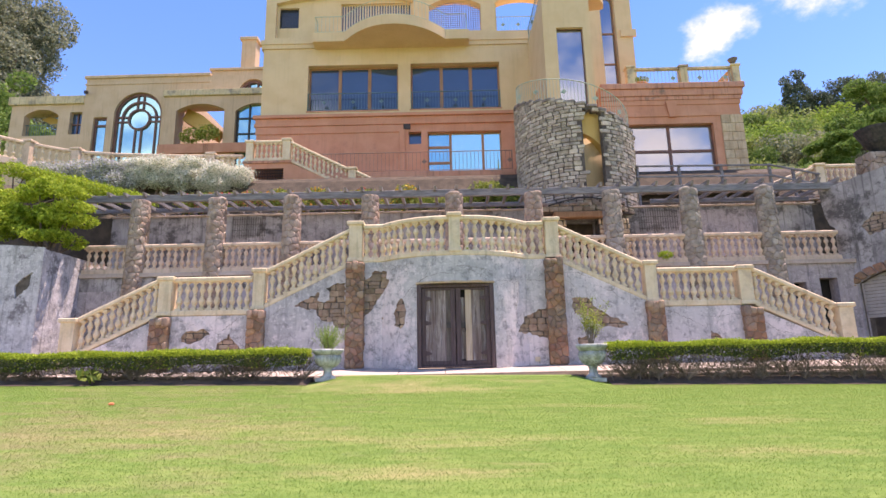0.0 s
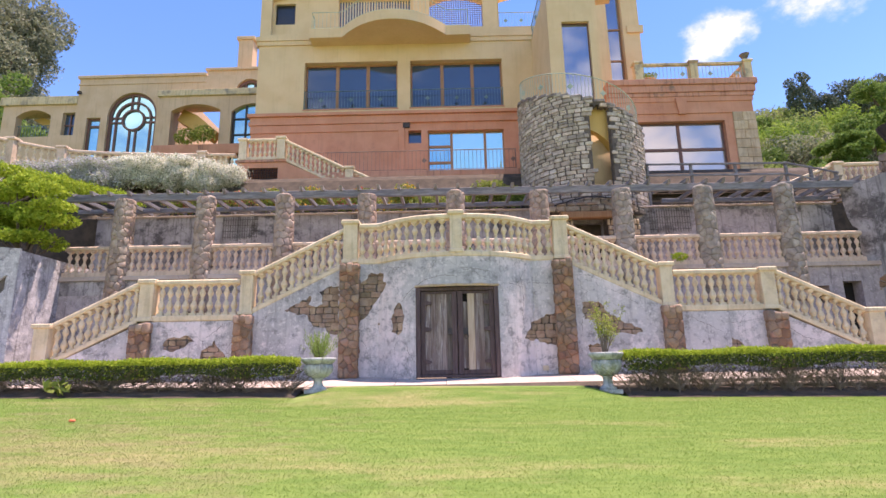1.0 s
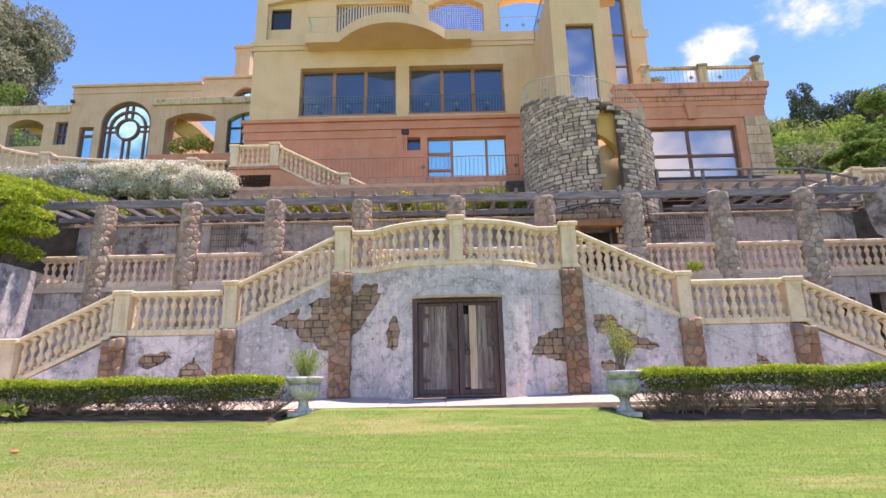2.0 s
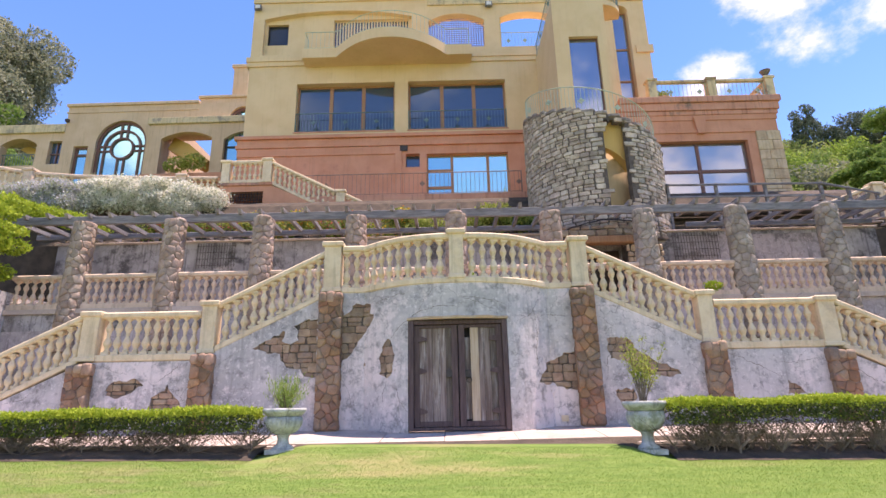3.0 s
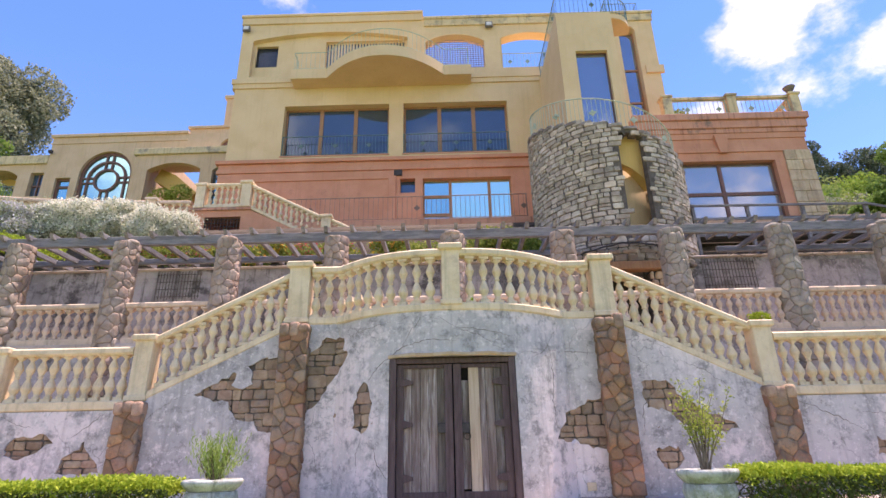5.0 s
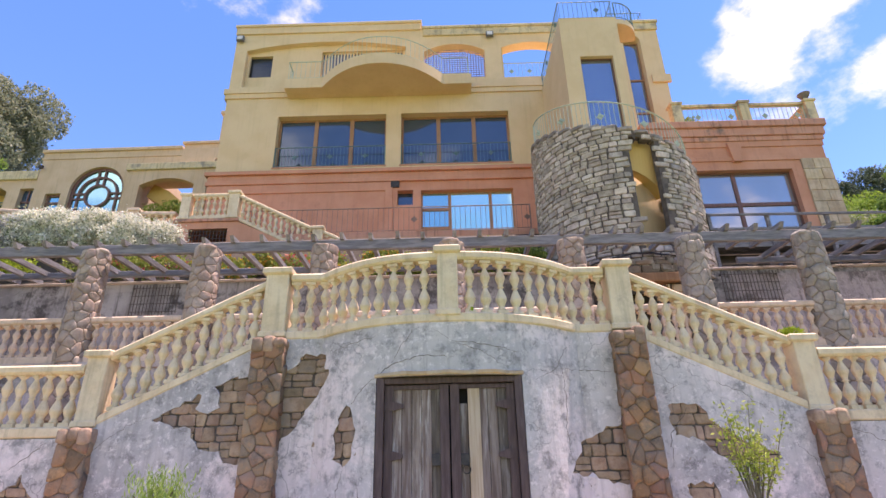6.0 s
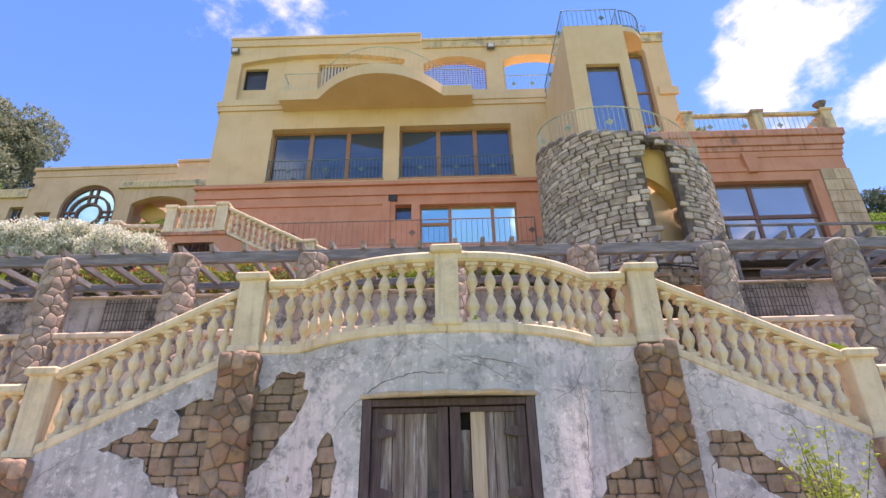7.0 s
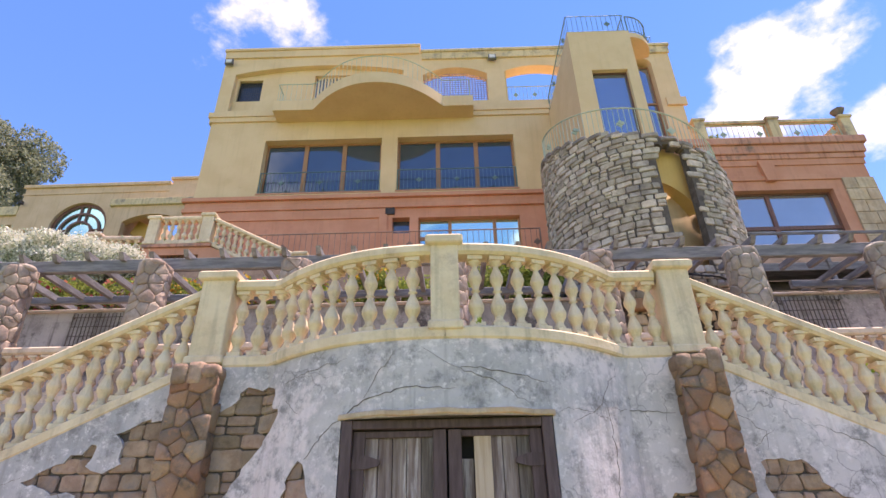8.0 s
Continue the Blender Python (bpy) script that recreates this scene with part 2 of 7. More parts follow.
QUOIN = surface("sandstone_block", (0.46, 0.33, 0.20), (0.54, 0.42, 0.29), 3, 0.85, 0.5, (0.52, 0.31, 0.14), 1.3, 0.54, 0.2, 0.35, vary=0.12, mottle=0.4)
PERGOLA = surface("weathered_timber", (0.13, 0.128, 0.132), (0.225, 0.215, 0.215), 2.5, 0.85, 0.5, (0.32, 0.30, 0.29), 1.5, 0.58, 0.2, stretch=(1, 6, 6), vary=0.2)
RAFTER = surface("pale_weathered_timber", (0.17, 0.162, 0.162), (0.27, 0.258, 0.252), 2.5, 0.85, 0.5, (0.15, 0.14, 0.135), 1.5, 0.55, 0.2, stretch=(6, 1, 6), vary=0.2)
DOOR_FRAME = surface("dark_painted_timber", (0.072, 0.044, 0.043), (0.11, 0.074, 0.071), 5, 0.7, 0.4, (0.14, 0.11, 0.10), 3, 0.58, 0.15, stretch=(5, 5, 0.6))
PLANK_GREY = surface("silvered_plank", (0.12, 0.085, 0.07), (0.25, 0.205, 0.18), 3, 0.8, 0.6, (0.36, 0.33, 0.31), 1.6, 0.52, 0.12, stretch=(6, 6, 0.45), fine=14, vary=0.35, mottle=0.35)
PLANK_PALE = surface("pale_new_plank", (0.42, 0.31, 0.21), (0.52, 0.42, 0.31), 3, 0.75, 0.5, (0.30, 0.24, 0.18), 1.6, 0.58, 0.12, stretch=(9, 9, 0.5), fine=14)
IRON = surface("black_iron", (0.03, 0.03, 0.03), (0.07, 0.06, 0.055), 8, 0.6, 0.3, metal=0.3)
TEAL_IRON = surface("dark_teal_iron", (0.08, 0.15, 0.15), (0.14, 0.23, 0.22), 4, 0.6, 0.2)
RUSTY_DARK = surface("dark_rusty_wire", (0.07, 0.055, 0.048), (0.12, 0.09, 0.075), 6, 0.75, 0.2)
RUSTY_IRON = surface("thin_rusty_iron", (0.20, 0.13, 0.10), (0.28, 0.19, 0.15), 4, 0.7, 0.2)
VERDIGRIS = surface("verdigris_iron", (0.30, 0.40, 0.33), (0.42, 0.47, 0.36), 4, 0.65, 0.2, (0.25, 0.24, 0.19), 3, 0.55, 0.2)
WINFRAME = surface("stained_window_timber", (0.30, 0.15, 0.07), (0.38, 0.20, 0.10), 4, 0.55, 0.2, stretch=(4, 4, 0.6))
DARKFRAME = surface("dark_window_timber", (0.13, 0.06, 0.045), (0.19, 0.09, 0.065), 4, 0.55, 0.2, stretch=(4, 4, 0.6))
PAVE = surface("pale_paving", (0.43, 0.345, 0.29), (0.51, 0.425, 0.365), 1.5, 0.9, 0.4, (0.34, 0.275, 0.225), 1.4, 0.54, 0.2, vary=0.05, cracks=0.7, mottle=0.3)
KERB = surface("dark_kerb", (0.11, 0.09, 0.075), (0.19, 0.16, 0.13), 4, 0.9, 0.5)
# soil darkened beyond its own tone to hold the hedge's shadow
SHADED_SOIL = surface("shade_darkened_soil", (0.055, 0.042, 0.03), (0.095, 0.072, 0.05), 3, 0.95, 0.8)
LAWN = surface("mown_lawn", (0.115, 0.195, 0.045), (0.165, 0.24, 0.062), 3.0, 0.95, 0.4, (0.28, 0.265, 0.115), 0.45, 0.51, 0.2, fine=60, stretch=(0.5, 2.0, 1), spec=0.1, bare=(-5.2, 7.4, 0.3), mottle=0.2)
HILL = surface("scrub_ground", (0.055, 0.085, 0.022), (0.09, 0.11, 0.035), 0.25, 0.95, 0.8, (0.13, 0.11, 0.05), 0.1, 0.55, 0.15)
URN = surface("mossy_lead_urn", (0.37, 0.395, 0.36), (0.56, 0.57, 0.535), 6, 0.8, 0.6, (0.25, 0.275, 0.19), 3.5, 0.50, 0.15, 0.75, mottle=0.6)
TERRAPOT = surface("terracotta_pot", (0.50, 0.24, 0.12), (0.56, 0.29, 0.16), 5, 0.8, 0.2)
BARK = surface("bark", (0.11, 0.075, 0.05), (0.18, 0.13, 0.095), 6, 0.9, 0.6, stretch=(4, 4, 1))
TWIG = surface("grey_twig", (0.12, 0.095, 0.07), (0.21, 0.165, 0.12), 6, 0.9, 0.3)
BROWN_PLASTER = surface("brown_stained_plaster", (0.27, 0.205, 0.16), (0.37, 0.29, 0.23), 1.2, 0.9, 0.9, (0.15, 0.12, 0.10), 0.9, 0.52, 0.12, 0.7, cracks=0.4, fine=12, mottle=0.5)
# near-black for sheets behind openings, which carry the shade in their colour
SHADE = surface("shade_black", (0.02, 0.018, 0.016), (0.035, 0.03, 0.027), 2, 0.95, 0.0)
GRID = surface("lilac_wire_grille", (0.22, 0.18, 0.30), (0.30, 0.26, 0.40), 5, 0.6, 0.0)
LAMP_GREY = surface("grey_metal", (0.10, 0.10, 0.10), (0.15, 0.15, 0.15), 5, 0.5, 0.0)
LAMP_GLASS = surface("floodlight_glass", (0.55, 0.56, 0.55), (0.65, 0.65, 0.62), 8, 0.15, 0.0)
SHUTTER = surface("grey_slat", (0.38, 0.35, 0.31), (0.45, 0.42, 0.38), 3, 0.6, 0.1)
ORANGE = surface("orange_plastic", (0.75, 0.16, 0.06), (0.80, 0.22, 0.10), 5, 0.5, 0.0)


def coated_glass(name, colour, metal, rough=0.03):
    m = surface(name, colour, tuple(v * 1.12 for v in colour), 0.4, rough, 0.0, metal=metal, spec=0.9)
    return m


GLASS = coated_glass("tinted_glass", (0.085, 0.13, 0.175), 0.55)
GLASS_BLUE = coated_glass("blue_coated_glass", (0.33, 0.66, 0.66), 0.85)
GLASS_CYAN = coated_glass("cyan_coated_glass", (0.62, 0.98, 0.80), 0.85)
GLASS_SKY = coated_glass("deep_blue_glass", (0.28, 0.33, 0.385), 0.8)
GLASS_GREY = coated_glass("grey_glass", (0.40, 0.42, 0.43), 0.7)
HEDGE_LEAF = leafy("hedge_leaf", (0.25, 0.35, 0.03), (0.44, 0.52, 0.07))
HEDGE_TWIG = leafy("hedge_twig", (0.055, 0.045, 0.03), (0.15, 0.12, 0.08), glow_share=0.05)
# darker copy of the hedge leaf, with the side's shade put into its colour
HEDGE_SHADED = leafy("hedge_shaded_leaf", (0.06, 0.085, 0.025), (0.13, 0.16, 0.05), glow_share=0.2)
SHRUB_LEAF = leafy("bright_shrub_leaf", (0.19, 0.29, 0.025), (0.40, 0.49, 0.06))
SILVER_LEAF = leafy("silver_leaf", (0.25, 0.30, 0.18), (0.46, 0.50, 0.36), glow_share=0.25)
WHITE_PETAL = leafy("white_petal", (0.72, 0.70, 0.58), (0.85, 0.84, 0.74), glow_share=0.3)
GREY_PETAL = leafy("greyish_petal", (0.46, 0.45, 0.49), (0.62, 0.61, 0.63), glow_share=0.25)
RED_PETAL = leafy("red_petal", (0.42, 0.06, 0.08), (0.60, 0.24, 0.14))
YELLOW_PETAL = leafy("yellow_petal", (0.55, 0.40, 0.05), (0.50, 0.20, 0.04))
POTTED_LEAF = leafy("yellowish_small_leaf", (0.24, 0.30, 0.05), (0.44, 0.47, 0.12))
CLIMBER_LEAF = leafy("climber_leaf", (0.12, 0.18, 0.03), (0.33, 0.37, 0.09))
GUM_LEAF = leafy("gum_leaf", (0.14, 0.165, 0.095), (0.37, 0.385, 0.275))
SCRUB_LEAF = leafy("scrub_leaf", (0.105, 0.195, 0.04), (0.225, 0.325, 0.085))
SCRUB_PALE = leafy("pale_scrub_leaf", (0.18, 0.25, 0.06), (0.34, 0.39, 0.13))
SCRUB_BRIGHT = leafy("bright_scrub_leaf", (0.16, 0.27, 0.04), (0.30, 0.40, 0.08))
SCRUB_DARK = leafy("dark_scrub_leaf", (0.07, 0.13, 0.03), (0.15, 0.22, 0.06))
SCRUB_GREY = leafy("greyish_scrub_leaf", (0.19, 0.22, 0.13), (0.31, 0.33, 0.21))
PINE_LEAF = leafy("pine_leaf", (0.09, 0.12, 0.08), (0.18, 0.215, 0.15), glow_share=0.15)
GRASS = leafy("grass_blade", (0.122, 0.232, 0.042), (0.245, 0.35, 0.085), glow_share=0.5, rough=0.8, dry=(0.31, 0.315, 0.125))
SPIKE_LEAF = leafy("lavender_leaf", (0.19, 0.29, 0.06), (0.38, 0.47, 0.15))


# ---- building helpers ----
from mathutils.geometry import delaunay_2d_cdt


def thing(name, at, label, category, group="", kind=""):
    e = new(name)
    e.empty_display_size = 0.2
    e.location = at
    return tagged(e, label, category, group, kind)


def root_at(ob):
    while ob.parent:
        ob = ob.parent
    return Vector(ob.location)


def finish(bm, name, smooth=False):
    bmesh.ops.recalc_face_normals(bm, faces=bm.faces)
    me = bpy.data.meshes.new(name)
    bm.to_mesh(me)
    bm.free()
    if smooth:
        me.polygons.foreach_set("use_smooth", [True] * len(me.polygons))
    return me


def part(name, bm, material, parent=None, label="", smooth=False):
    """Links a bmesh, given in world places, as one mesh object under a thing or a part."""
    if parent:
        bmesh.ops.translate(bm, vec=-root_at(parent), verts=bm.verts)
    me = finish(bm, name, smooth)
    me.materials.append(material)
    ob = new(name, me)
    ob.parent = parent
    return tagged(ob, label)


def placed(name, me, parent, m):
    """One more object on a shared mesh, at the world pose m, under a thing."""
    ob = new(name, me)
    ob.parent = parent
    ob.matrix_basis = Matrix.Translation(-root_at(parent)) @ m
    return ob


def structure(name, bm, material, label, category="wall", smooth=False):
    ob = part(name, bm, material, None, "", smooth)
    return tagged(ob, label, category, "", "structure")


def box(bm, x0, x1, y0, y1, z0, z1, bevel=0.0, taper=0.0):
    cx, cy = (x0 + x1) / 2, (y0 + y1) / 2
    vs = []
    for z, k in ((z0, 1.0), (z1, 1.0 - taper)):
        for x, y in ((x0, y0), (x1, y0), (x1, y1), (x0, y1)):
            vs.append(bm.verts.new((cx + (x - cx) * k, cy + (y - cy) * k, z)))
    fs = [bm.faces.new([vs[i] for i in q]) for q in ((3, 2, 1, 0), (4, 5, 6, 7), (0, 1, 5, 4), (1, 2, 6, 5), (2, 3, 7, 6), (3, 0, 4, 7))]
    if bevel:
        es = list({e for f in fs for e in f.edges})
        bmesh.ops.bevel(bm, geom=es, offset=bevel, segments=2, affect="EDGES", profile=0.6)


def boxed(name, parent, material, x0, x1, y0, y1, z0, z1, bevel=0.01, label="", taper=0.0):
    bm = bmesh.new()
    box(bm, x0, x1, y0, y1, z0, z1, bevel, taper)
    return part(name, bm, material, parent, label)


def inside(loops, x, z):
    """Whether a point lies in the first loop and in none of the others."""
    odd = False
    for loop in loops:
        for i, (ax, az) in enumerate(loop):
            bx, bz = loop[i - 1]
            if (az > z) != (bz > z) and x < ax + (bx - ax) * (z - az) / (bz - az):
                odd = not odd
    return odd


def panel(bm, outer, holes, front, back, curve=None, step=0.0):
    """A wall in the x-z plane with openings that go through it; curve(x) bends it in plan."""
    if step:
        outer = [(a[0] + (b[0] - a[0]) * k / n, a[1] + (b[1] - a[1]) * k / n) for a, b in zip(outer, outer[1:] + outer[:1])
                 for n in (max(1, math.ceil(math.hypot(b[0] - a[0], b[1] - a[1]) / step)),) for k in range(n)]
    pts, edges = [], []
    for loop in (outer, *holes):
        n0, k = len(pts), len(loop)
        pts += [Vector((p[0], p[1])) for p in loop]
        edges += [(n0 + i, n0 + (i + 1) % k) for i in range(k)]
    if step:
        xs, zs = [p.x for p in pts], [p.y for p in pts]
        for i in range(1, int((max(xs) - min(xs)) / step)):
            for j in range(1, int((max(zs) - min(zs)) / step / 2)):
                pts.append(Vector((min(xs) + i * step, min(zs) + j * step * 2)))
    v, _, faces, *_ = delaunay_2d_cdt(pts, edges, [], 0, 1e-5)
    faces = [f for f in faces if inside((outer, *holes), sum(v[i].x for i in f) / 3, sum(v[i].y for i in f) / 3)]
    bend = curve or (lambda x: 0.0)
    f_ = [bm.verts.new((p.x, front + bend(p.x), p.y)) for p in v]
    b_ = [bm.verts.new((p.x, back + bend(p.x), p.y)) for p in v]
    used = {}
    for f in faces:
        bm.faces.new([f_[i] for i in f])
        bm.faces.new([b_[i] for i in reversed(f)])
        for i, a in enumerate(f):
            c = f[(i + 1) % len(f)]
            used.setdefault((min(a, c), max(a, c)), []).append((a, c))
    for pairs in used.values():
        if len(pairs) == 1:
            a, c = pairs[0]
            bm.faces.new((f_[c], f_[a], b_[a], b_[c]))
    lone = [x for x in bm.verts if not x.link_faces]
    bmesh.ops.delete(bm, geom=lone, context="VERTS")


def rect(x0, x1, z0, z1):
    return [(x0, z0), (x1, z0), (x1, z1), (x0, z1)]


def arched(x0, x1, z0, z1, rise, n=14):
    """An opening with a segmental or round head that rises above z1."""
    c, h = (x0 + x1) / 2, (x1 - x0) / 2
    if rise >= h - 1e-3:
        head = [(c + h * math.cos(math.pi * i / n), z1 + rise * math.sin(math.pi * i / n)) for i in range(n + 1)]
    else:
        r = (h * h + rise * rise) / (2 * rise)
        a = math.asin(h / r)
        head = [(c + r * math.sin(a - 2 * a * i / n), z1 + rise - r + r * math.cos(a - 2 * a * i / n)) for i in range(n + 1)]
    return [(x0, z0), (x1, z0), *head]


def sweep(bm, path, w, h, chamfer=0.015, drop=0.0):
    """A bar of width w and height h whose top centre follows the path; its ends stay upright."""
    pts = [Vector(p) for p in path]
    rings = []
    c = min(chamfer, w / 3, h / 3)
    sec = [(-w / 2 + c, 0), (w / 2 - c, 0), (w / 2, -c), (w / 2, -h + c), (w / 2 - c, -h), (-w / 2 + c, -h), (-w / 2, -h + c), (-w / 2, -c)]
    for i, p in enumerate(pts):
        t = (pts[min(i + 1, len(pts) - 1)] - pts[max(i - 1, 0)])
        t.z = 0
        t = t.normalized() if t.length > 1e-6 else Vector((1, 0, 0))
        nrm = Vector((t.y, -t.x, 0))
        rings.append([bm.verts.new(p + nrm * a + Vector((0, 0, b - drop))) for a, b in sec])
    for r0, r1 in zip(rings, rings[1:]):
        for i in range(8):
            bm.faces.new((r0[i], r0[(i + 1) % 8], r1[(i + 1) % 8], r1[i]))
    bm.faces.new(rings[0])
    bm.faces.new(list(reversed(rings[-1])))


def swept(name, parent, material, path, w, h, chamfer=0.015, label=""):
    bm = bmesh.new()
    sweep(bm, path, w, h, chamfer)
    return part(name, bm, material, parent, label)


def tube(bm, a, b, r, n=6, r2=None):
    a, b = Vector(a), Vector(b)
    d = (b - a)
    q = d.to_track_quat("Z", "Y").to_matrix()
    rings = []
    for p, rr in ((a, r), (b, r if r2 is None else r2)):
        rings.append([bm.verts.new(p + q @ Vector((rr * math.cos(2 * math.pi * i / n), rr * math.sin(2 * math.pi * i / n), 0))) for i in range(n)])
    for i in range(n):
        bm.faces.new((rings[0][i], rings[0][(i + 1) % n], rings[1][(i + 1) % n], rings[1][i]))
    bm.faces.new(list(reversed(rings[0])))
    bm.faces.new(rings[1])


def lathe(bm, profile, n=14, at=(0, 0, 0), flute=0.0, flutes=0):
    rings = []
    for r, z in profile:
        ring = []
        for i in range(n):
            a = 2 * math.pi * i / n
            rr = r * (1 + flute * math.cos(flutes * a)) if flute and 0 < r else r
            ring.append(bm.verts.new((at[0] + rr * math.cos(a), at[1] + rr * math.sin(a), at[2] + z)))
        rings.append(ring)
    for r0, r1 in zip(rings, rings[1:]):
        for i in range(n):
            bm.faces.new((r0[i], r0[(i + 1) % n], r1[(i + 1) % n], r1[i]))
    bm.faces.new(list(reversed(rings[0])))
    bm.faces.new(rings[-1])


def clip(poly, px, py, nx, ny):
    """The part of a polygon on the side of a line that its normal points away from."""
    out = []
    for i, a in enumerate(poly):
        b = poly[(i + 1) % len(poly)]
        da, db = (a[0] - px) * nx + (a[1] - py) * ny, (b[0] - px) * nx + (b[1] - py) * ny
        if da <= 0:
            out.append(a)
        if (da < 0) != (db < 0) and abs(da - db) > 1e-9:
            k = da / (da - db)
            out.append((a[0] + (b[0] - a[0]) * k, a[1] + (b[1] - a[1]) * k))
    return out


def crazy_cells(u0, u1, v0, v1, size, rng, wrap=0.0):
    """Irregular stones that fill a rectangle like crazy paving."""
    nu, nv = max(1, round((u1 - u0) / size)), max(1, round((v1 - v0) / size))
    du, dv = (u1 - u0) / nu, (v1 - v0) / nv
    seeds = [(u0 + (i + 0.5 + (0.25 if j % 2 else -0.25) + rng.uniform(-0.42, 0.42)) * du, v0 + (j + 0.5 + rng.uniform(-0.45, 0.45)) * dv) for j in range(nv) for i in range(nu)]
    cells = []
    for s in seeds:
        poly = [(u0, v0), (u1, v0), (u1, v1), (u0, v1)] if not wrap else [(s[0] - size * 2, v0), (s[0] + size * 2, v0), (s[0] + size * 2, v1), (s[0] - size * 2, v1)]
        for o in seeds:
            for sh in ((0,) if not wrap else (-wrap, 0, wrap)):
                ox, oy = o[0] + sh, o[1]
                d = math.hypot(ox - s[0], oy - s[1])
                if 1e-6 < d < size * 3.2:
                    poly = clip(poly, (s[0] + ox) / 2, (s[1] + oy) / 2, (ox - s[0]) / d, (oy - s[1]) / d)
        if len(poly) > 2:
            cells.append(poly)
    return cells


def coursed_cells(u0, u1, v0, v1, row, length, rng):
    """Roughly squared stones in uneven courses."""
    cells, v = [], v0
    while v < v1 - 0.02:
        h = min(row * rng.uniform(0.7, 1.35), v1 - v)
        u = u0 - rng.uniform(0, length)
        while u < u1:
            w = length * rng.uniform(0.55, 1.5)
            a, b = max(u, u0), min(u + w, u1)
            if b - a > 0.05:
                j = lambda: rng.uniform(-0.12, 0.12) * h
                if h > row * 1.15 and rng.random() < 0.3:
                    k = v + h * rng.uniform(0.4, 0.6)
                    cells.append([(a, v), (b, v + j() * 0.5), (b, k), (a, k)])
                    cells.append([(a, k), (b, k), (b, v + h), (a, v + h)])
                else:
                    cells.append([(a + j(), v + j() * 0.5), (b + j(), v + j() * 0.5), (b + j(), v + h + j() * 0.5), (a + j(), v + h + j() * 0.5)])
            u += w
        v += h
    return cells


def stone(bm, cell, place, proud, gap, rng, inset=0.045):
    """One stone: the cell drawn in by the joint, its edges rounded, its face a little uneven. place(u, v, d) puts it on its surface."""
    cu, cv = sum(p[0] for p in cell) / len(cell), sum(p[1] for p in cell) / len(cell)
    soft = []
    for i, a in enumerate(cell):
        b = cell[(i + 1) % len(cell)]
        soft += [(a[0] * 0.88 + b[0] * 0.12, a[1] * 0.88 + b[1] * 0.12), (a[0] * 0.12 + b[0] * 0.88, a[1] * 0.12 + b[1] * 0.88)]
    size = max(0.02, min(max(p[0] for p in cell) - min(p[0] for p in cell), max(p[1] for p in cell) - min(p[1] for p in cell)))
    k0, k1 = max(0.5, 1 - gap / size), max(0.3, 1 - gap / size - inset / size)
    tip = proud * rng.uniform(0.65, 1.25)
    lean = (rng.uniform(-0.25, 0.25), rng.uniform(-0.25, 0.25))
    rings = []
    for k, d in ((k0, -0.02), (k0 * 0.985, tip * 0.55), (k1, tip)):
        rings.append([bm.verts.new(place(cu + (u - cu) * k, cv + (v - cv) * k, d + (lean[0] * (u - cu) + lean[1] * (v - cv)) * (d > 0) * 0.4)) for u, v in soft])
    n = len(soft)
    for r0, r1 in zip(rings, rings[1:]):
        for i in range(n):
            bm.faces.new((r0[i], r0[(i + 1) % n], r1[(i + 1) % n], r1[i]))
    bm.faces.new(rings[-1])


def stones(parent, cells, place, material, proud, gap, seed, name="stone", inset=0.045, smooth=False):
    rng = random.Random(seed)
    for c in cells:
        bm = bmesh.new()
        stone(bm, c, place, proud, gap, rng, inset)
        part(name, bm, material, parent, "", smooth)


def stones_joined(name, parent, cells, place, material, proud, gap, seed, inset=0.045):
    rng = random.Random(seed)
    bm = bmesh.new()
    for c in cells:
        stone(bm, c, place, proud, gap, rng, inset)
    ob = part(name, bm, material, parent)
    return tagged(ob, "", "", "", "stuff")


def from_arrays(name, verts, faces, material, parent=None):
    me = bpy.data.meshes.new(name)
    if parent:
        verts = verts - np.array(root_at(parent))
    nv, (nf, k) = len(verts), faces.shape
    me.vertices.add(nv)
    me.vertices.foreach_set("co", verts.astype(np.float32).ravel())
    me.loops.add(nf * k)
    me.loops.foreach_set("vertex_index", faces.astype(np.int32).ravel())
    me.polygons.add(nf)
    me.polygons.foreach_set("loop_start", np.arange(0, nf * k, k, dtype=np.int32))
    me.update(calc_edges=True)
    me.materials.append(material)
    ob = new(name, me)
    ob.parent = parent
    return ob


def leaves(name, centres, size, material, parent=None, rng=None, up=0.3, slim=0.5):
    """Many small pointed leaves, one at each centre, turned at random."""
    rng = rng or np.random.default_rng(1)
    n = len(centres)
    d = rng.normal(size=(n, 3)) + np.array([0, 0, up])
    d /= np.linalg.norm(d, axis=1)[:, None]
    s = np.cross(d, rng.normal(size=(n, 3)))
    s /= np.linalg.norm(s, axis=1)[:, None] + 1e-9
    ln = size * rng.uniform(0.6, 1.4, (n, 1))
    v = np.stack([centres - d * ln * 0.5, centres + s * ln * slim * 0.5, centres + d * ln * 0.5, centres - s * ln * slim * 0.5], axis=1).reshape(-1, 3)
    return from_arrays(name, v, np.arange(4 * n).reshape(n, 4), material, parent)


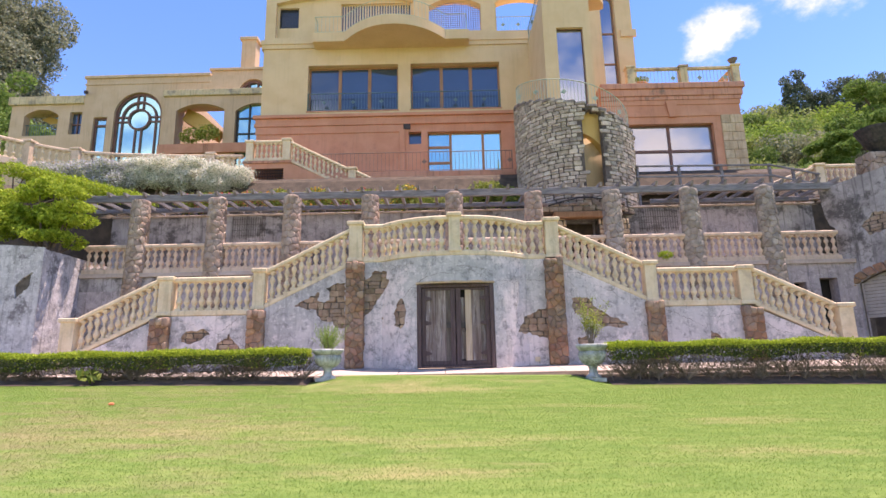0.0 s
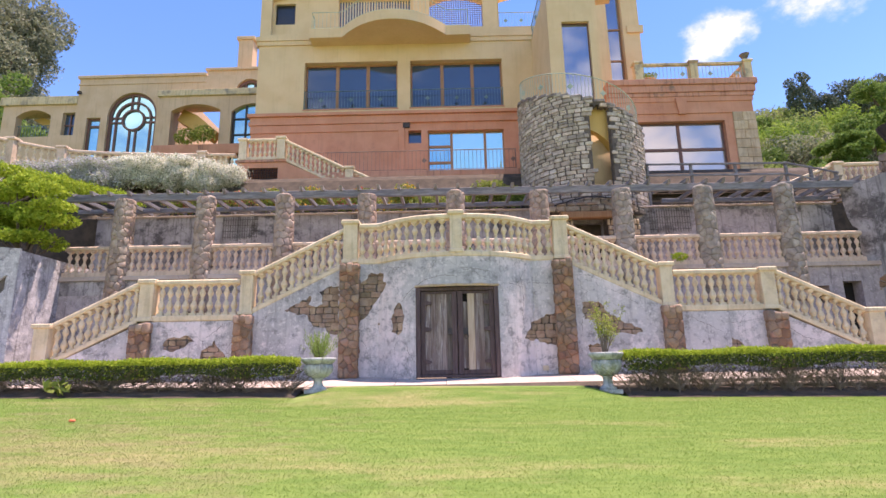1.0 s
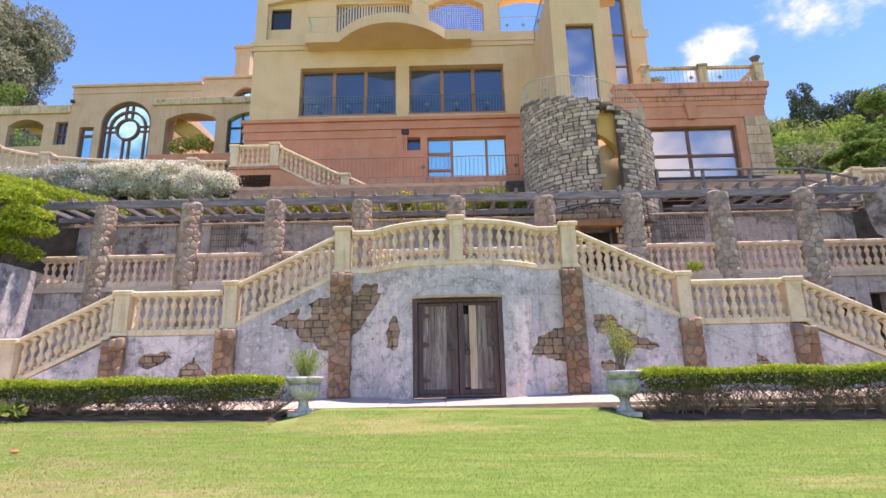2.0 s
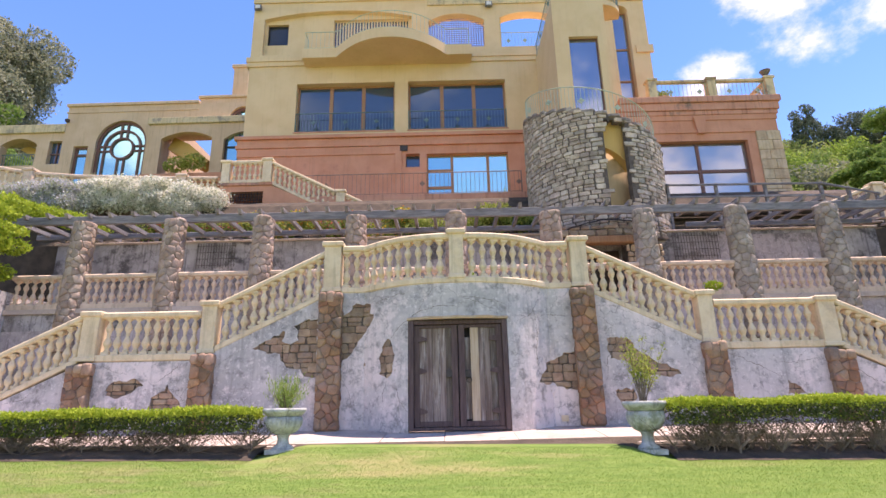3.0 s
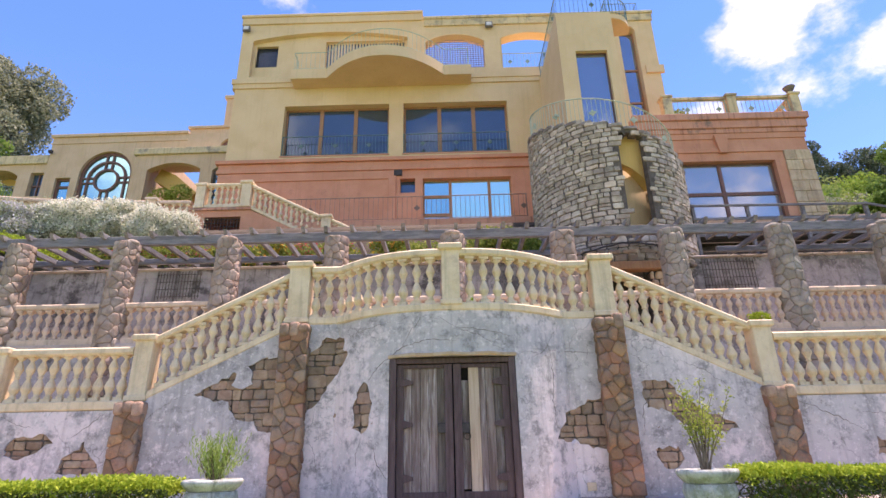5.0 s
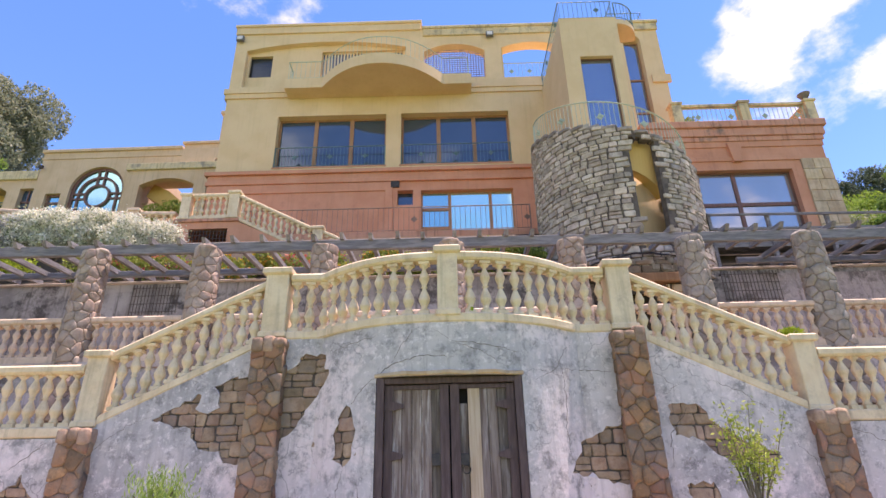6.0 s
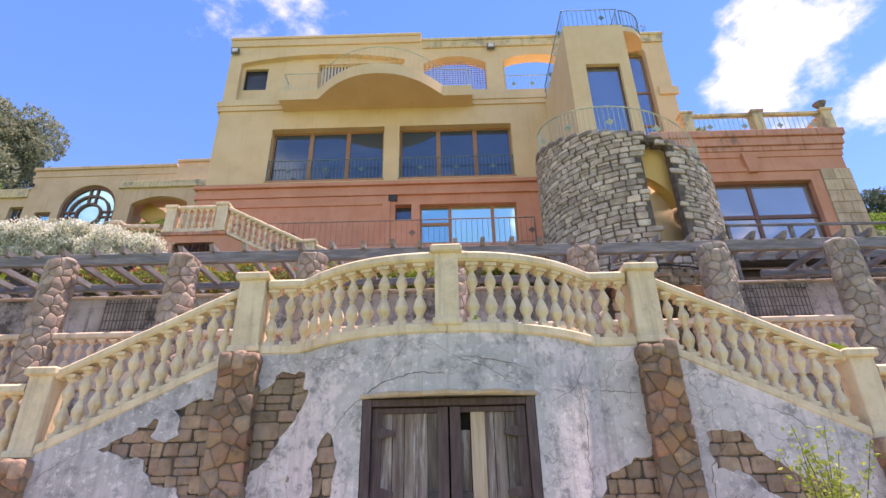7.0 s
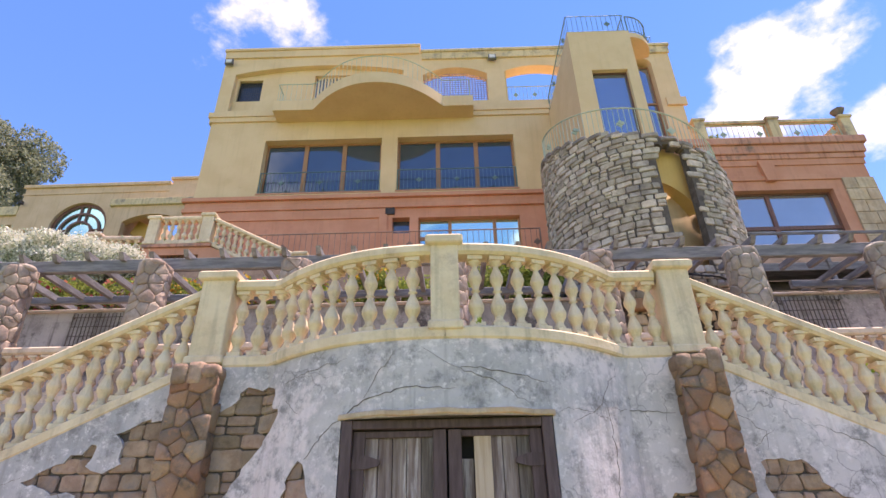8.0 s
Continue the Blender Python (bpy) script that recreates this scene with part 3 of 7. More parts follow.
def in_blobs(blobs, n, rng, shell=0.55, rough=0.18):
    """n places in a set of ellipsoids (x, y, z, rx, ry, rz), thicker towards their skin."""
    b = np.array(blobs, float)
    vol = (b[:, 3] * b[:, 4] + b[:, 4] * b[:, 5] + b[:, 3] * b[:, 5])
    pick = rng.choice(len(b), n, p=vol / vol.sum())
    d = rng.normal(size=(n, 3))
    d /= np.linalg.norm(d, axis=1)[:, None]
    r = shell + (1 - shell) * rng.random((n, 1)) ** 0.6 + rng.normal(0, rough, (n, 1)) * rng.random((n, 1))
    return b[pick, :3] + d * r * b[pick, 3:]


def baluster_mesh(h, w, material):
    """A turned double-bulb baluster on a square foot, under a square head."""
    bm = bmesh.new()
    box(bm, -w * 0.5, w * 0.5, -w * 0.5, w * 0.5, 0, h * 0.07, 0.006)
    prof = [(0.36, 0.07), (0.40, 0.10), (0.26, 0.14), (0.30, 0.18), (0.50, 0.26), (0.52, 0.31), (0.38, 0.39), (0.20, 0.47), (0.18, 0.50), (0.32, 0.515),
            (0.20, 0.535), (0.28, 0.59), (0.45, 0.67), (0.46, 0.71), (0.31, 0.79), (0.18, 0.85), (0.20, 0.88), (0.40, 0.91), (0.44, 0.94)]
    lathe(bm, [(r * w, z * h) for r, z in prof], 12)
    box(bm, -w * 0.5, w * 0.5, -w * 0.5, w * 0.5, h * 0.94, h, 0.006)
    me = finish(bm, "baluster")
    me.polygons.foreach_set("use_smooth", [len(p.vertices) == 4 and p.area < 0.002 for p in me.polygons])
    me.materials.append(material)
    return me


def post(parent, x, y, z0, z1, w, material, d=None, name="newel_post", turn=0.0):
    """A square post with a moulded cap and a foot."""
    d = d or w
    bm = bmesh.new()
    prev = None
    for o, z in ((0.015, z0), (0.03, z0 + 0.012), (0.03, z0 + 0.075), (0.02, z0 + 0.09), (0.0, z0 + 0.095), (0.0, z1 - 0.12), (0.012, z1 - 0.112), (0.04, z1 - 0.105), (0.052, z1 - 0.09), (0.052, z1 - 0.022), (0.03, z1)):
        a, b, c = w / 2 + o, d / 2 + o, 0.012
        ring = [bm.verts.new((x + p, y + q, z)) for p, q in ((c - a, -b), (a - c, -b), (a, c - b), (a, b - c), (a - c, b), (c - a, b), (-a, b - c), (-a, c - b))]
        if prev:
            for k in range(8):
                bm.faces.new((prev[k], prev[(k + 1) % 8], ring[(k + 1) % 8], ring[k]))
        else:
            bm.faces.new(list(reversed(ring)))
        prev = ring
    bm.faces.new(prev)
    bmesh.ops.rotate(bm, cent=(x, y, 0), matrix=Matrix.Rotation(turn, 3, "Z"), verts=bm.verts)
    return part(name, bm, material, parent)


def along(path, spacing, margin=0.1):
    """Even places along a path, measured in plan, with the heading there."""
    p = [Vector(q) for q in path]
    seg = [((b - a).xy.length) for a, b in zip(p, p[1:])]
    total = sum(seg)
    n = max(1, round((total - 2 * margin) / spacing))
    out = []
    for i in range(n):
        s = margin + (i + 0.5) * (total - 2 * margin) / n
        k = 0
        while k < len(seg) - 1 and s > seg[k]:
            s -= seg[k]
            k += 1
        a, b = p[k], p[k + 1]
        out.append((a.lerp(b, s / seg[k]), math.atan2(b.y - a.y, b.x - a.x)))
    return out


def balustrade_run(parent, path, h, spacing, me, material, rail_w=0.24, plinth_h=0.13, margin=0.12):
    """Plinth, balusters and coping along a path that gives the plinth's top; h is the height from there to the coping's top."""
    swept("plinth", parent, material, path, rail_w + 0.02, plinth_h, 0.02)
    swept("coping", parent, material, [(x, y, z + h) for x, y, z in path], rail_w, 0.13, 0.03)
    for p, a in along(path, spacing, margin):
        placed("baluster", me, parent, Matrix.Translation(p) @ Matrix.Rotation(a, 4, "Z"))


def metal_rail(name, path, h, spacing, material, label, group="", foot=0.08, rosette=0):
    """A thin iron railing along a path that gives its foot."""
    at = Vector(path[0])
    th = thing(name, at, label, "railing", group)
    swept("top_rail", th, material, [(x, y, z + h) for x, y, z in path], 0.04, 0.03, 0.008)
    swept("bottom_rail", th, material, [(x, y, z + foot) for x, y, z in path], 0.025, 0.02, 0.005)
    bm = bmesh.new()
    box(bm, -0.007, 0.007, -0.007, 0.007, 0, h - 0.03)
    me = finish(bm, "bar")
    me.materials.append(material)
    for i, (p, a) in enumerate(along(path, spacing, 0.02)):
        placed("bar", me, th, Matrix.Translation(p) @ Matrix.Rotation(a, 4, "Z"))
        if rosette and i % rosette == rosette // 2:
            bm = bmesh.new()
            for k in range(4):
                c = p + Vector((0.055 * math.cos(k * math.pi / 2) * math.cos(a), 0.055 * math.cos(k * math.pi / 2) * math.sin(a), h * 0.5 + 0.055 * math.sin(k * math.pi / 2)))
                tube(bm, c - Vector((0, 0.012, 0)), c + Vector((0, 0.012, 0)), 0.05, 8)
            part("rosette", bm, material, th)
    for p in (path[0], path[-1]):
        bm = bmesh.new()
        tube(bm, p, (p[0], p[1], p[2] + h), 0.025, 6)
        part("end_post", bm, material, th)
    return th


def window(parent, x0, x1, z0, z1, y, cols, rows, frame_mat, glass, bar=0.09, name="window"):
    """A framed window: one mesh for the frame, a pane in each light. cols and rows give the bars' places as shares."""
    bm = bmesh.new()
    ed = [x0, *[x0 + (x1 - x0) * c for c in cols], x1]
    er = [z0, *[z0 + (z1 - z0) * r for r in rows], z1]
    holes = []
    for a, b in zip(ed, ed[1:]):
        for c, d in zip(er, er[1:]):
            holes.append(rect(a + bar / 2, b - bar / 2, c + bar / 2, d - bar / 2))
    panel(bm, rect(x0, x1, z0, z1), holes, y, y + 0.1)
    win = part(name, bm, frame_mat, parent)
    for hl in holes:
        (a, c), (b, d) = hl[0], hl[2]
        bm = bmesh.new()
        box(bm, a - 0.01, b + 0.01, y + 0.045, y + 0.06, c - 0.01, d + 0.01)
        part("pane", bm, glass, win)
    return win


# ---- ground ----
def ease(a, b, x):
    t = min(1.0, max(0.0, (x - a) / (b - a)))
    return t * t * (3 - 2 * t)


def ground_z(x, y):
    if y < 12.6:
        return max(-2.0, 0.0905 * min(y, 12.2)) - 0.0165 * max(-14, min(14, x)) * ease(-2, 10, y) + 0.155 * ease(10.6, 11.85, y) * ease(3.2, 2.4, abs(x - 0.22))
    if y < 19.7:
        return 1.28
    terrace = 7.1 + 2.3 * ease(19.8, 22.2, y)
    right, left = ease(13.2, 19.0, x), ease(-10.0, -17.0, x)
    hill_r = 0.26 * max(0.0, min(y, 36) - 24.0) + 0.57 * max(0.0, min(y, 95) - 36.0)
    hill_l = 0.62 * max(0.0, min(y, 95) - 40.0)
    hill_c = 0.25 * max(0.0, min(y, 95) - 44.0)
    bumps = 1.6 * noise.noise(Vector((x * 0.06, y * 0.06, 3.0))) * ease(26, 40, y)
    far = 1 - 0.5 * ease(120, 400, y)
    return (terrace + max(hill_r * right, hill_l * left, hill_c) + bumps) * far


gx = [-700, -400, -250, -150, -100, -75, -60, *[i * 2.0 for i in range(-25, -1)], -3, -2.5, -2.25, -2, -1, 0, 1, 2, 2.4, 2.65, 2.9, 3.15, 3.45, *[i * 2.0 for i in range(2, 26)], 60, 75, 100, 150, 250, 400, 700]
gy = [-700, -300, -120, -60, -30, -20, -14, *[i * 1.0 for i in range(-10, 11)], 10.3, 10.6, 10.75, 10.9, 11.0, 11.15, 11.3, 11.45, 11.6, 11.75, 11.9, 12.2, 12.61, 15, 19.69, 19.71, 20, 20.5, 21, 21.6, 22.2, 23, 24, 26, 28, 31, 34, 37, 40,
      44, 48, 52, 57, 62, 68, 75, 82, 90, 95, 105, 120, 150, 220, 400, 800]
bm = bmesh.new()
rows_g = [[bm.verts.new((x, y, ground_z(x, y))) for x in gx] for y in gy]
for j in range(len(gy) - 1):
    for i in range(len(gx) - 1):
        f = bm.faces.new((rows_g[j][i], rows_g[j][i + 1], rows_g[j + 1][i + 1], rows_g[j + 1][i]))
        f.material_index = 0 if gy[j] < 12.1 else 1 if gy[j] < 19.6 or gy[j] < 24 else 2
ground = structure("ground", bm, LAWN, "mown green lawn rising to a scrub-covered hillside", "ground")
ground.data.materials.append(SHADED_SOIL)
ground.data.materials.append(HILL)

CX = 0.22
PAVE_Z = 1.43


def bow(x, depth=0.78, half=1.9):
    u = abs(x - CX) / half
    return -depth * (1 - u ** 2.5) if u < 1 else 0.0


WALL_Y = 14.38
# paving in front of the wall, in slabs, with a dark kerb towards the lawn
pavement = thing("pavement", (CX, 13.2, PAVE_Z), "pale pinkish concrete paving along the wall", "pavement", "", "structure")
def pave_z(x, y):
    return PAVE_Z - (0.21 + 0.006 * x) * min(1.0, (14.4 - y) / 2.2)


rng = random.Random(5)
x = -13.0
while x < 13.4:
    w = rng.uniform(1.1, 1.7)
    edge = [(x + 0.006, 12.45 + bow(x, 0.45, 2.6)), (x + w - 0.006, 12.45 + bow(x + w, 0.45, 2.6))]
    bm = bmesh.new()
    lo = [bm.verts.new((a, b, PAVE_Z - 0.45)) for a, b in (*edge, (x + w - 0.006, 14.4), (x + 0.006, 14.4))]
    dz = rng.uniform(-0.006, 0.006)
    hi = [bm.verts.new((v.co.x, v.co.y, pave_z(v.co.x, v.co.y) + dz)) for v in lo]
    bm.faces.new(hi)
    for i in range(4):
        bm.faces.new((lo[i], lo[(i + 1) % 4], hi[(i + 1) % 4], hi[i]))
    part("slab", bm, PAVE, pavement)
    x += w
kerb_path = [(xx, 12.41 + bow(xx, 0.45, 2.6), pave_z(xx, 12.4 + bow(xx, 0.45, 2.6)) - 0.02) for xx in [-13 + 0.4 * i for i in range(67)]]
bm = bmesh.new()
sweep(bm, kerb_path, 0.10, 0.4, 0.01)
structure("kerb", bm, KERB, "dark worn kerb edging the paving", "kerb")

# ---- the plastered stair wall, with patches where the plaster has fallen ----
stair_wall = thing("stair_wall", (CX, WALL_Y + 0.3, PAVE_Z), "peeling grey plaster wall over rubble stone under the double stair", "wall", "", "structure")


def ragged(poly, rng, amount=0.035):
    """A patch outline with many small wobbles between its corners."""
    out = []
    for i, a in enumerate(poly):
        b = poly[(i + 1) % len(poly)]
        n = max(2, int(math.hypot(b[0] - a[0], b[1] - a[1]) / 0.07))
        for k in range(n):
            t = k / n
            j = amount if k else amount * 0.4
            out.append((a[0] + (b[0] - a[0]) * t + rng.uniform(-j, j), a[1] + (b[1] - a[1]) * t + rng.uniform(-j, j)))
    return out


def stair_top(u):
    """The wall's top under the plinth, by the distance from the middle."""
    u = abs(u)
    if u < 2.78:
        return 4.225
    if u < 5.2:
        return 4.13 - 0.46 * (u - 2.75)
    if u < 7.75:
        return 2.86
    return 2.86 - 0.46 * (u - 7.75)


PATCHES = {
    "left_flight": [(-4.06, 3.08), (-3.92, 3.16), (-3.67, 3.26), (-3.46, 3.42), (-3.37, 3.42), (-3.44, 3.23), (-3.26, 3.14), (-3.1, 3.23), (-3.21, 3.54), (-2.98, 3.65), (-2.7, 3.67),
                    (-2.68, 2.46), (-2.94, 2.5), (-3.01, 2.64), (-3.22, 2.64), (-3.39, 2.76), (-3.48, 2.94), (-3.78, 3.0)],
    "left_bay": [(-2.26, 3.69), (-2.13, 3.75), (-2.0, 3.87), (-1.91, 4.0), (-1.6, 3.94), (-1.57, 3.72), (-1.49, 3.66), (-1.59, 3.49), (-1.75, 3.3), (-1.94, 3.01), (-2.08, 2.83), (-2.26, 2.70)],
    "left_eye": [(-1.18, 3.18), (-1.05, 2.9), (-1.08, 2.5), (-1.2, 2.38), (-1.36, 2.5), (-1.34, 2.9), (-1.26, 3.1)],
    "right_bay": [(2.66, 2.9), (2.42, 2.87), (2.19, 2.72), (2.01, 2.65), (1.95, 2.48), (1.82, 2.26), (1.96, 2.22), (2.14, 2.26), (2.22, 2.18), (2.41, 2.11), (2.66, 2.12)],
    "right_flight": [(3.32, 3.13), (3.53, 3.16), (3.78, 3.1), (3.86, 2.94), (4.14, 2.74), (4.38, 2.6), (4.64, 2.5), (4.76, 2.39), (4.6, 2.36), (4.09, 2.37), (3.95, 2.44), (3.81, 2.54), (3.64, 2.68), (3.36, 2.71), (3.31, 2.97)],
    "right_foot": [(3.38, 2.1), (3.75, 2.12), (3.83, 1.95), (3.71, 1.82), (3.47, 1.82)],
    "left_mid": [(-7.01, 2.29), (-6.95, 2.42), (-6.75, 2.49), (-6.38, 2.5), (-6.24, 2.36), (-6.4, 2.3), (-6.56, 2.19), (-6.74, 2.13), (-6.98, 2.2)],
    "left_mid_foot": [(-6.1, 1.9), (-6.05, 2.14), (-5.88, 2.24), (-5.72, 2.4), (-5.62, 2.2), (-5.4, 1.9)],
    "right_mid": [(6.89, 2.22), (7.03, 2.17), (7.22, 1.94), (6.82, 1.94)],
}
rng = random.Random(11)
holes = {k: ragged(p, rng) for k, p in PATCHES.items()}
DOOR = (CX - 0.98, CX + 0.98, 3.5)
outer = [(CX - 10.25, PAVE_Z - 0.1), (DOOR[0], PAVE_Z - 0.1), (DOOR[0], DOOR[2]), (DOOR[1], DOOR[2]), (DOOR[1], PAVE_Z - 0.1), (CX + 10.25, PAVE_Z - 0.1)]
outer += [(CX + u, stair_top(u)) for u in (10.25, 7.76, 7.74, 5.21, 5.19, 2.76)] + [(CX - u, stair_top(u)) for u in (2.76, 5.19, 5.21, 7.74, 7.76, 10.25)]
bm = bmesh.new()
panel(bm, outer, list(holes.values()), WALL_Y, WALL_Y + 0.065, bow, 0.16)
part("plaster", bm, PLASTER, stair_wall, "grey-lavender lime plaster, cracked and fallen away in patches")
bm = bmesh.new()
panel(bm, outer, [], WALL_Y + 0.055, WALL_Y + 0.45, bow, 0.16)
part("rubble_core", bm, MORTAR, stair_wall)
for i, (k, poly) in enumerate(PATCHES.items()):
    us, vs = [p[0] for p in poly], [p[1] for p in poly]
    r2 = random.Random(40 + i)
    cells = coursed_cells(min(us) - 0.05, max(us) + 0.05, min(vs) - 0.06, max(vs) + 0.06, 0.16, 0.23, r2)
    cells = [c for c in cells if max(p[1] for p in c) < stair_top(c[0][0] - CX) - 0.12]
    stones(stair_wall, cells, lambda u, v, d: (u, WALL_Y + 0.045 + bow(u) - d, v), RUBBLE, 0.024, 0.009, 60 + i, inset=0.03)


def crack(points, width, seed):
    """A long hairline crack, wandering between its points, as a dark thread in the plaster's face."""
    r3 = random.Random(seed)
    line = []
    for (ax, az), (bx, bz) in zip(points, points[1:]):
        n = max(3, int(math.hypot(bx - ax, bz - az) / 0.05))
        for k in range(n):
            t = k / n
            line.append((ax + (bx - ax) * t + r3.gauss(0, 0.010), az + (bz - az) * t + r3.gauss(0, 0.010)))
    line.append(points[-1])
    bm = bmesh.new()
    prev = None
    for k, (x, z) in enumerate(line):
        w = width * (0.35 + 0.65 * math.sin(math.pi * (k + 0.5) / len(line))) * r3.uniform(0.6, 1.3)
        dx, dz = (line[min(k + 1, len(line) - 1)][0] - line[max(k - 1, 0)][0], line[min(k + 1, len(line) - 1)][1] - line[max(k - 1, 0)][1])
        m_ = math.hypot(dx, dz) or 1
        y = WALL_Y + bow(x) - 0.004
        a, b = bm.verts.new((x - dz / m_ * w, y, z + dx / m_ * w)), bm.verts.new((x + dz / m_ * w, y, z - dx / m_ * w))
        if prev:
            bm.faces.new((prev[0], a, b, prev[1]))
        prev = (a, b)
    part("crack", bm, KERB, stair_wall)


for i, pts_ in enumerate((
        [(0.30, 3.74), (-0.15, 3.76), (-0.55, 3.66), (-0.95, 3.38), (-1.12, 3.18)], [(-0.25, 4.12), (-0.42, 3.9), (-0.55, 3.68)], [(-0.02, 4.14), (0.35, 3.92), (0.72, 3.78), (1.02, 3.58)],
        [(0.35, 3.93), (0.9, 3.88), (1.15, 3.8)], [(2.02, 4.1), (1.84, 3.8), (1.72, 3.62), (1.4, 3.44)], [(1.80, 3.72), (1.84, 3.3), (1.80, 2.8), (1.83, 2.5)], [(2.55, 3.62), (2.1, 3.66), (1.86, 3.63)],
        [(-1.47, 3.95), (-1.1, 4.02), (-0.75, 4.08)], [(-1.2, 2.36), (-1.3, 2.1), (-1.26, 1.8)], [(-0.78, 1.75), (-0.95, 2.0), (-1.0, 2.2)], [(-4.05, 3.14), (-4.4, 3.0), (-4.85, 2.66), (-5.0, 2.4)],
        [(3.2, 3.6), (3.45, 3.42), (3.42, 3.24)], [(3.6, 3.1), (3.3, 2.75), (3.25, 2.3)], [(4.98, 2.62), (5.2, 2.36), (5.25, 2.0)], [(3.9, 3.5), (4.4, 3.3), (4.8, 2.95)], [(5.75, 2.8), (6.2, 2.6), (6.75, 2.3)],
        [(7.05, 2.4), (7.22, 2.7), (7.35, 2.8)], [(6.75, 2.6), (7.1, 2.56), (7.6, 2.66)], [(-5.95, 2.46), (-5.7, 2.62), (-5.5, 2.8)], [(-7.2, 2.8), (-6.9, 2.66), (-6.6, 2.62)], [(-2.15, 2.4), (-2.0, 2.1), (-1.95, 1.8)],
        [(8.2, 2.5), (8.6, 2.2), (9.0, 2.1)], [(-8.3, 2.4), (-8.7, 2.15), (-9.1, 2.05)])):
    crack(pts_, 0.0032 if i % 3 else 0.0048, 900 + i)
r4 = random.Random(77)
for i in range(34):
    x, z = r4.uniform(-4.6, 5.0), r4.uniform(1.9, 4.0)
    if DOOR[0] - 0.1 < x < DOOR[1] + 0.1 and z < 3.75 or z > stair_top(x - CX) - 0.15 or abs(abs(x - CX) - 2.64) < 0.35:
        continue
    if any(inside((p,), x, z) for p in holes.values()):
        continue
    a, pts_ = r4.choice((0.2, 1.2, 1.6, 2.3, 2.9)) + r4.uniform(-0.3, 0.3), [(x, z)]
    for k in range(r4.randint(2, 4)):
        a += r4.uniform(-0.5, 0.5)
        x, z = x + 0.14 * math.cos(a), min(z + 0.14 * math.sin(a), stair_top(x - CX) - 0.12)
        pts_.append((x, z))
    if not any(DOOR[0] - 0.05 < p[0] < DOOR[1] + 0.05 and p[1] < 3.6 or inside((q,), *p) for p in pts_ for q in holes.values()):
        crack(pts_, 0.0022, 950 + i)
boxed("outlet_plate", stair_wall, STONE_BAL, 2.26, 2.40, WALL_Y - 0.025, WALL_Y + 0.02, 1.51, 1.63, 0.012, "pale weathered outlet plate")

# stone piers along the wall
for s in (-1, 1):
    for u, w, top, front in ((2.64, 0.48, 4.24, 0.22), (5.24, 0.45, 3.02, 0.18), (7.76, 0.50, 2.84, 0.18)):
        x = CX + s * u
        pier = thing("stone_pier", (x, WALL_Y, PAVE_Z), "rusty brown rubble stone pier with a rough stone cap", "pier", "stone piers")
        y0 = WALL_Y - front
        boxed("core", pier, PIER_MORTAR, x - w / 2 + 0.03, x + w / 2 - 0.03, y0 + 0.03, WALL_Y + 0.3, PAVE_Z - 0.1, top - 0.05, 0.02)
        r2 = random.Random(int(1000 * (x + 20)))
        zc = top - 0.1
        stones(pier, crazy_cells(x - w / 2, x + w / 2, PAVE_Z, zc, 0.185, r2), lambda a, b, d: (a, y0 + 0.03 - d, b), RUST, 0.026, 0.003, r2.random(), inset=0.06, smooth=True)
        for q in (-1, 1):
            stones(pier, crazy_cells(y0 + 0.03, WALL_Y + 0.02, PAVE_Z, zc, 0.19, r2), lambda a, b, d: (x + q * (w / 2 - 0.03 + d), a, b), RUST, 0.026, 0.003, r2.random(), inset=0.06, smooth=True)
        for k in range(3):
            bm = bmesh.new()
            a = x - w / 2 + k * w / 3
            box(bm, a - 0.008, a + w / 3 + 0.008, y0 - 0.005 - r2.uniform(0, 0.03), WALL_Y + 0.1, zc - 0.08 - r2.uniform(0, 0.1), top + r2.uniform(-0.05, 0.02), 0.06)
            part("cap_stone", bm, RUBBLE, pier, "", True)

# ---- the old double door ----
door = thing("double_door", (CX, 13.8, PAVE_Z), "weathered dark timber double door with silvered and missing planks", "door")
DY = 13.76
x0, x1, z0, z1 = DOOR[0] + 0.01, DOOR[1] - 0.01, PAVE_Z - 0.03, DOOR[2] - 0.01
boxed("jamb", door, DOOR_FRAME, x0, x0 + 0.10, DY - 0.03, DY + 0.16, z0, z1, 0.01)
boxed("jamb", door, DOOR_FRAME, x1 - 0.10, x1, DY - 0.03, DY + 0.16, z0, z1, 0.01)
boxed("head", door, DOOR_FRAME, x0 + 0.10, x1 - 0.10, DY - 0.02, DY + 0.16, z1 - 0.08, z1, 0.01)
boxed("threshold", door, DOOR_FRAME, x0 + 0.10, x1 - 0.10, DY, DY + 0.16, z0, z0 + 0.065, 0.01)
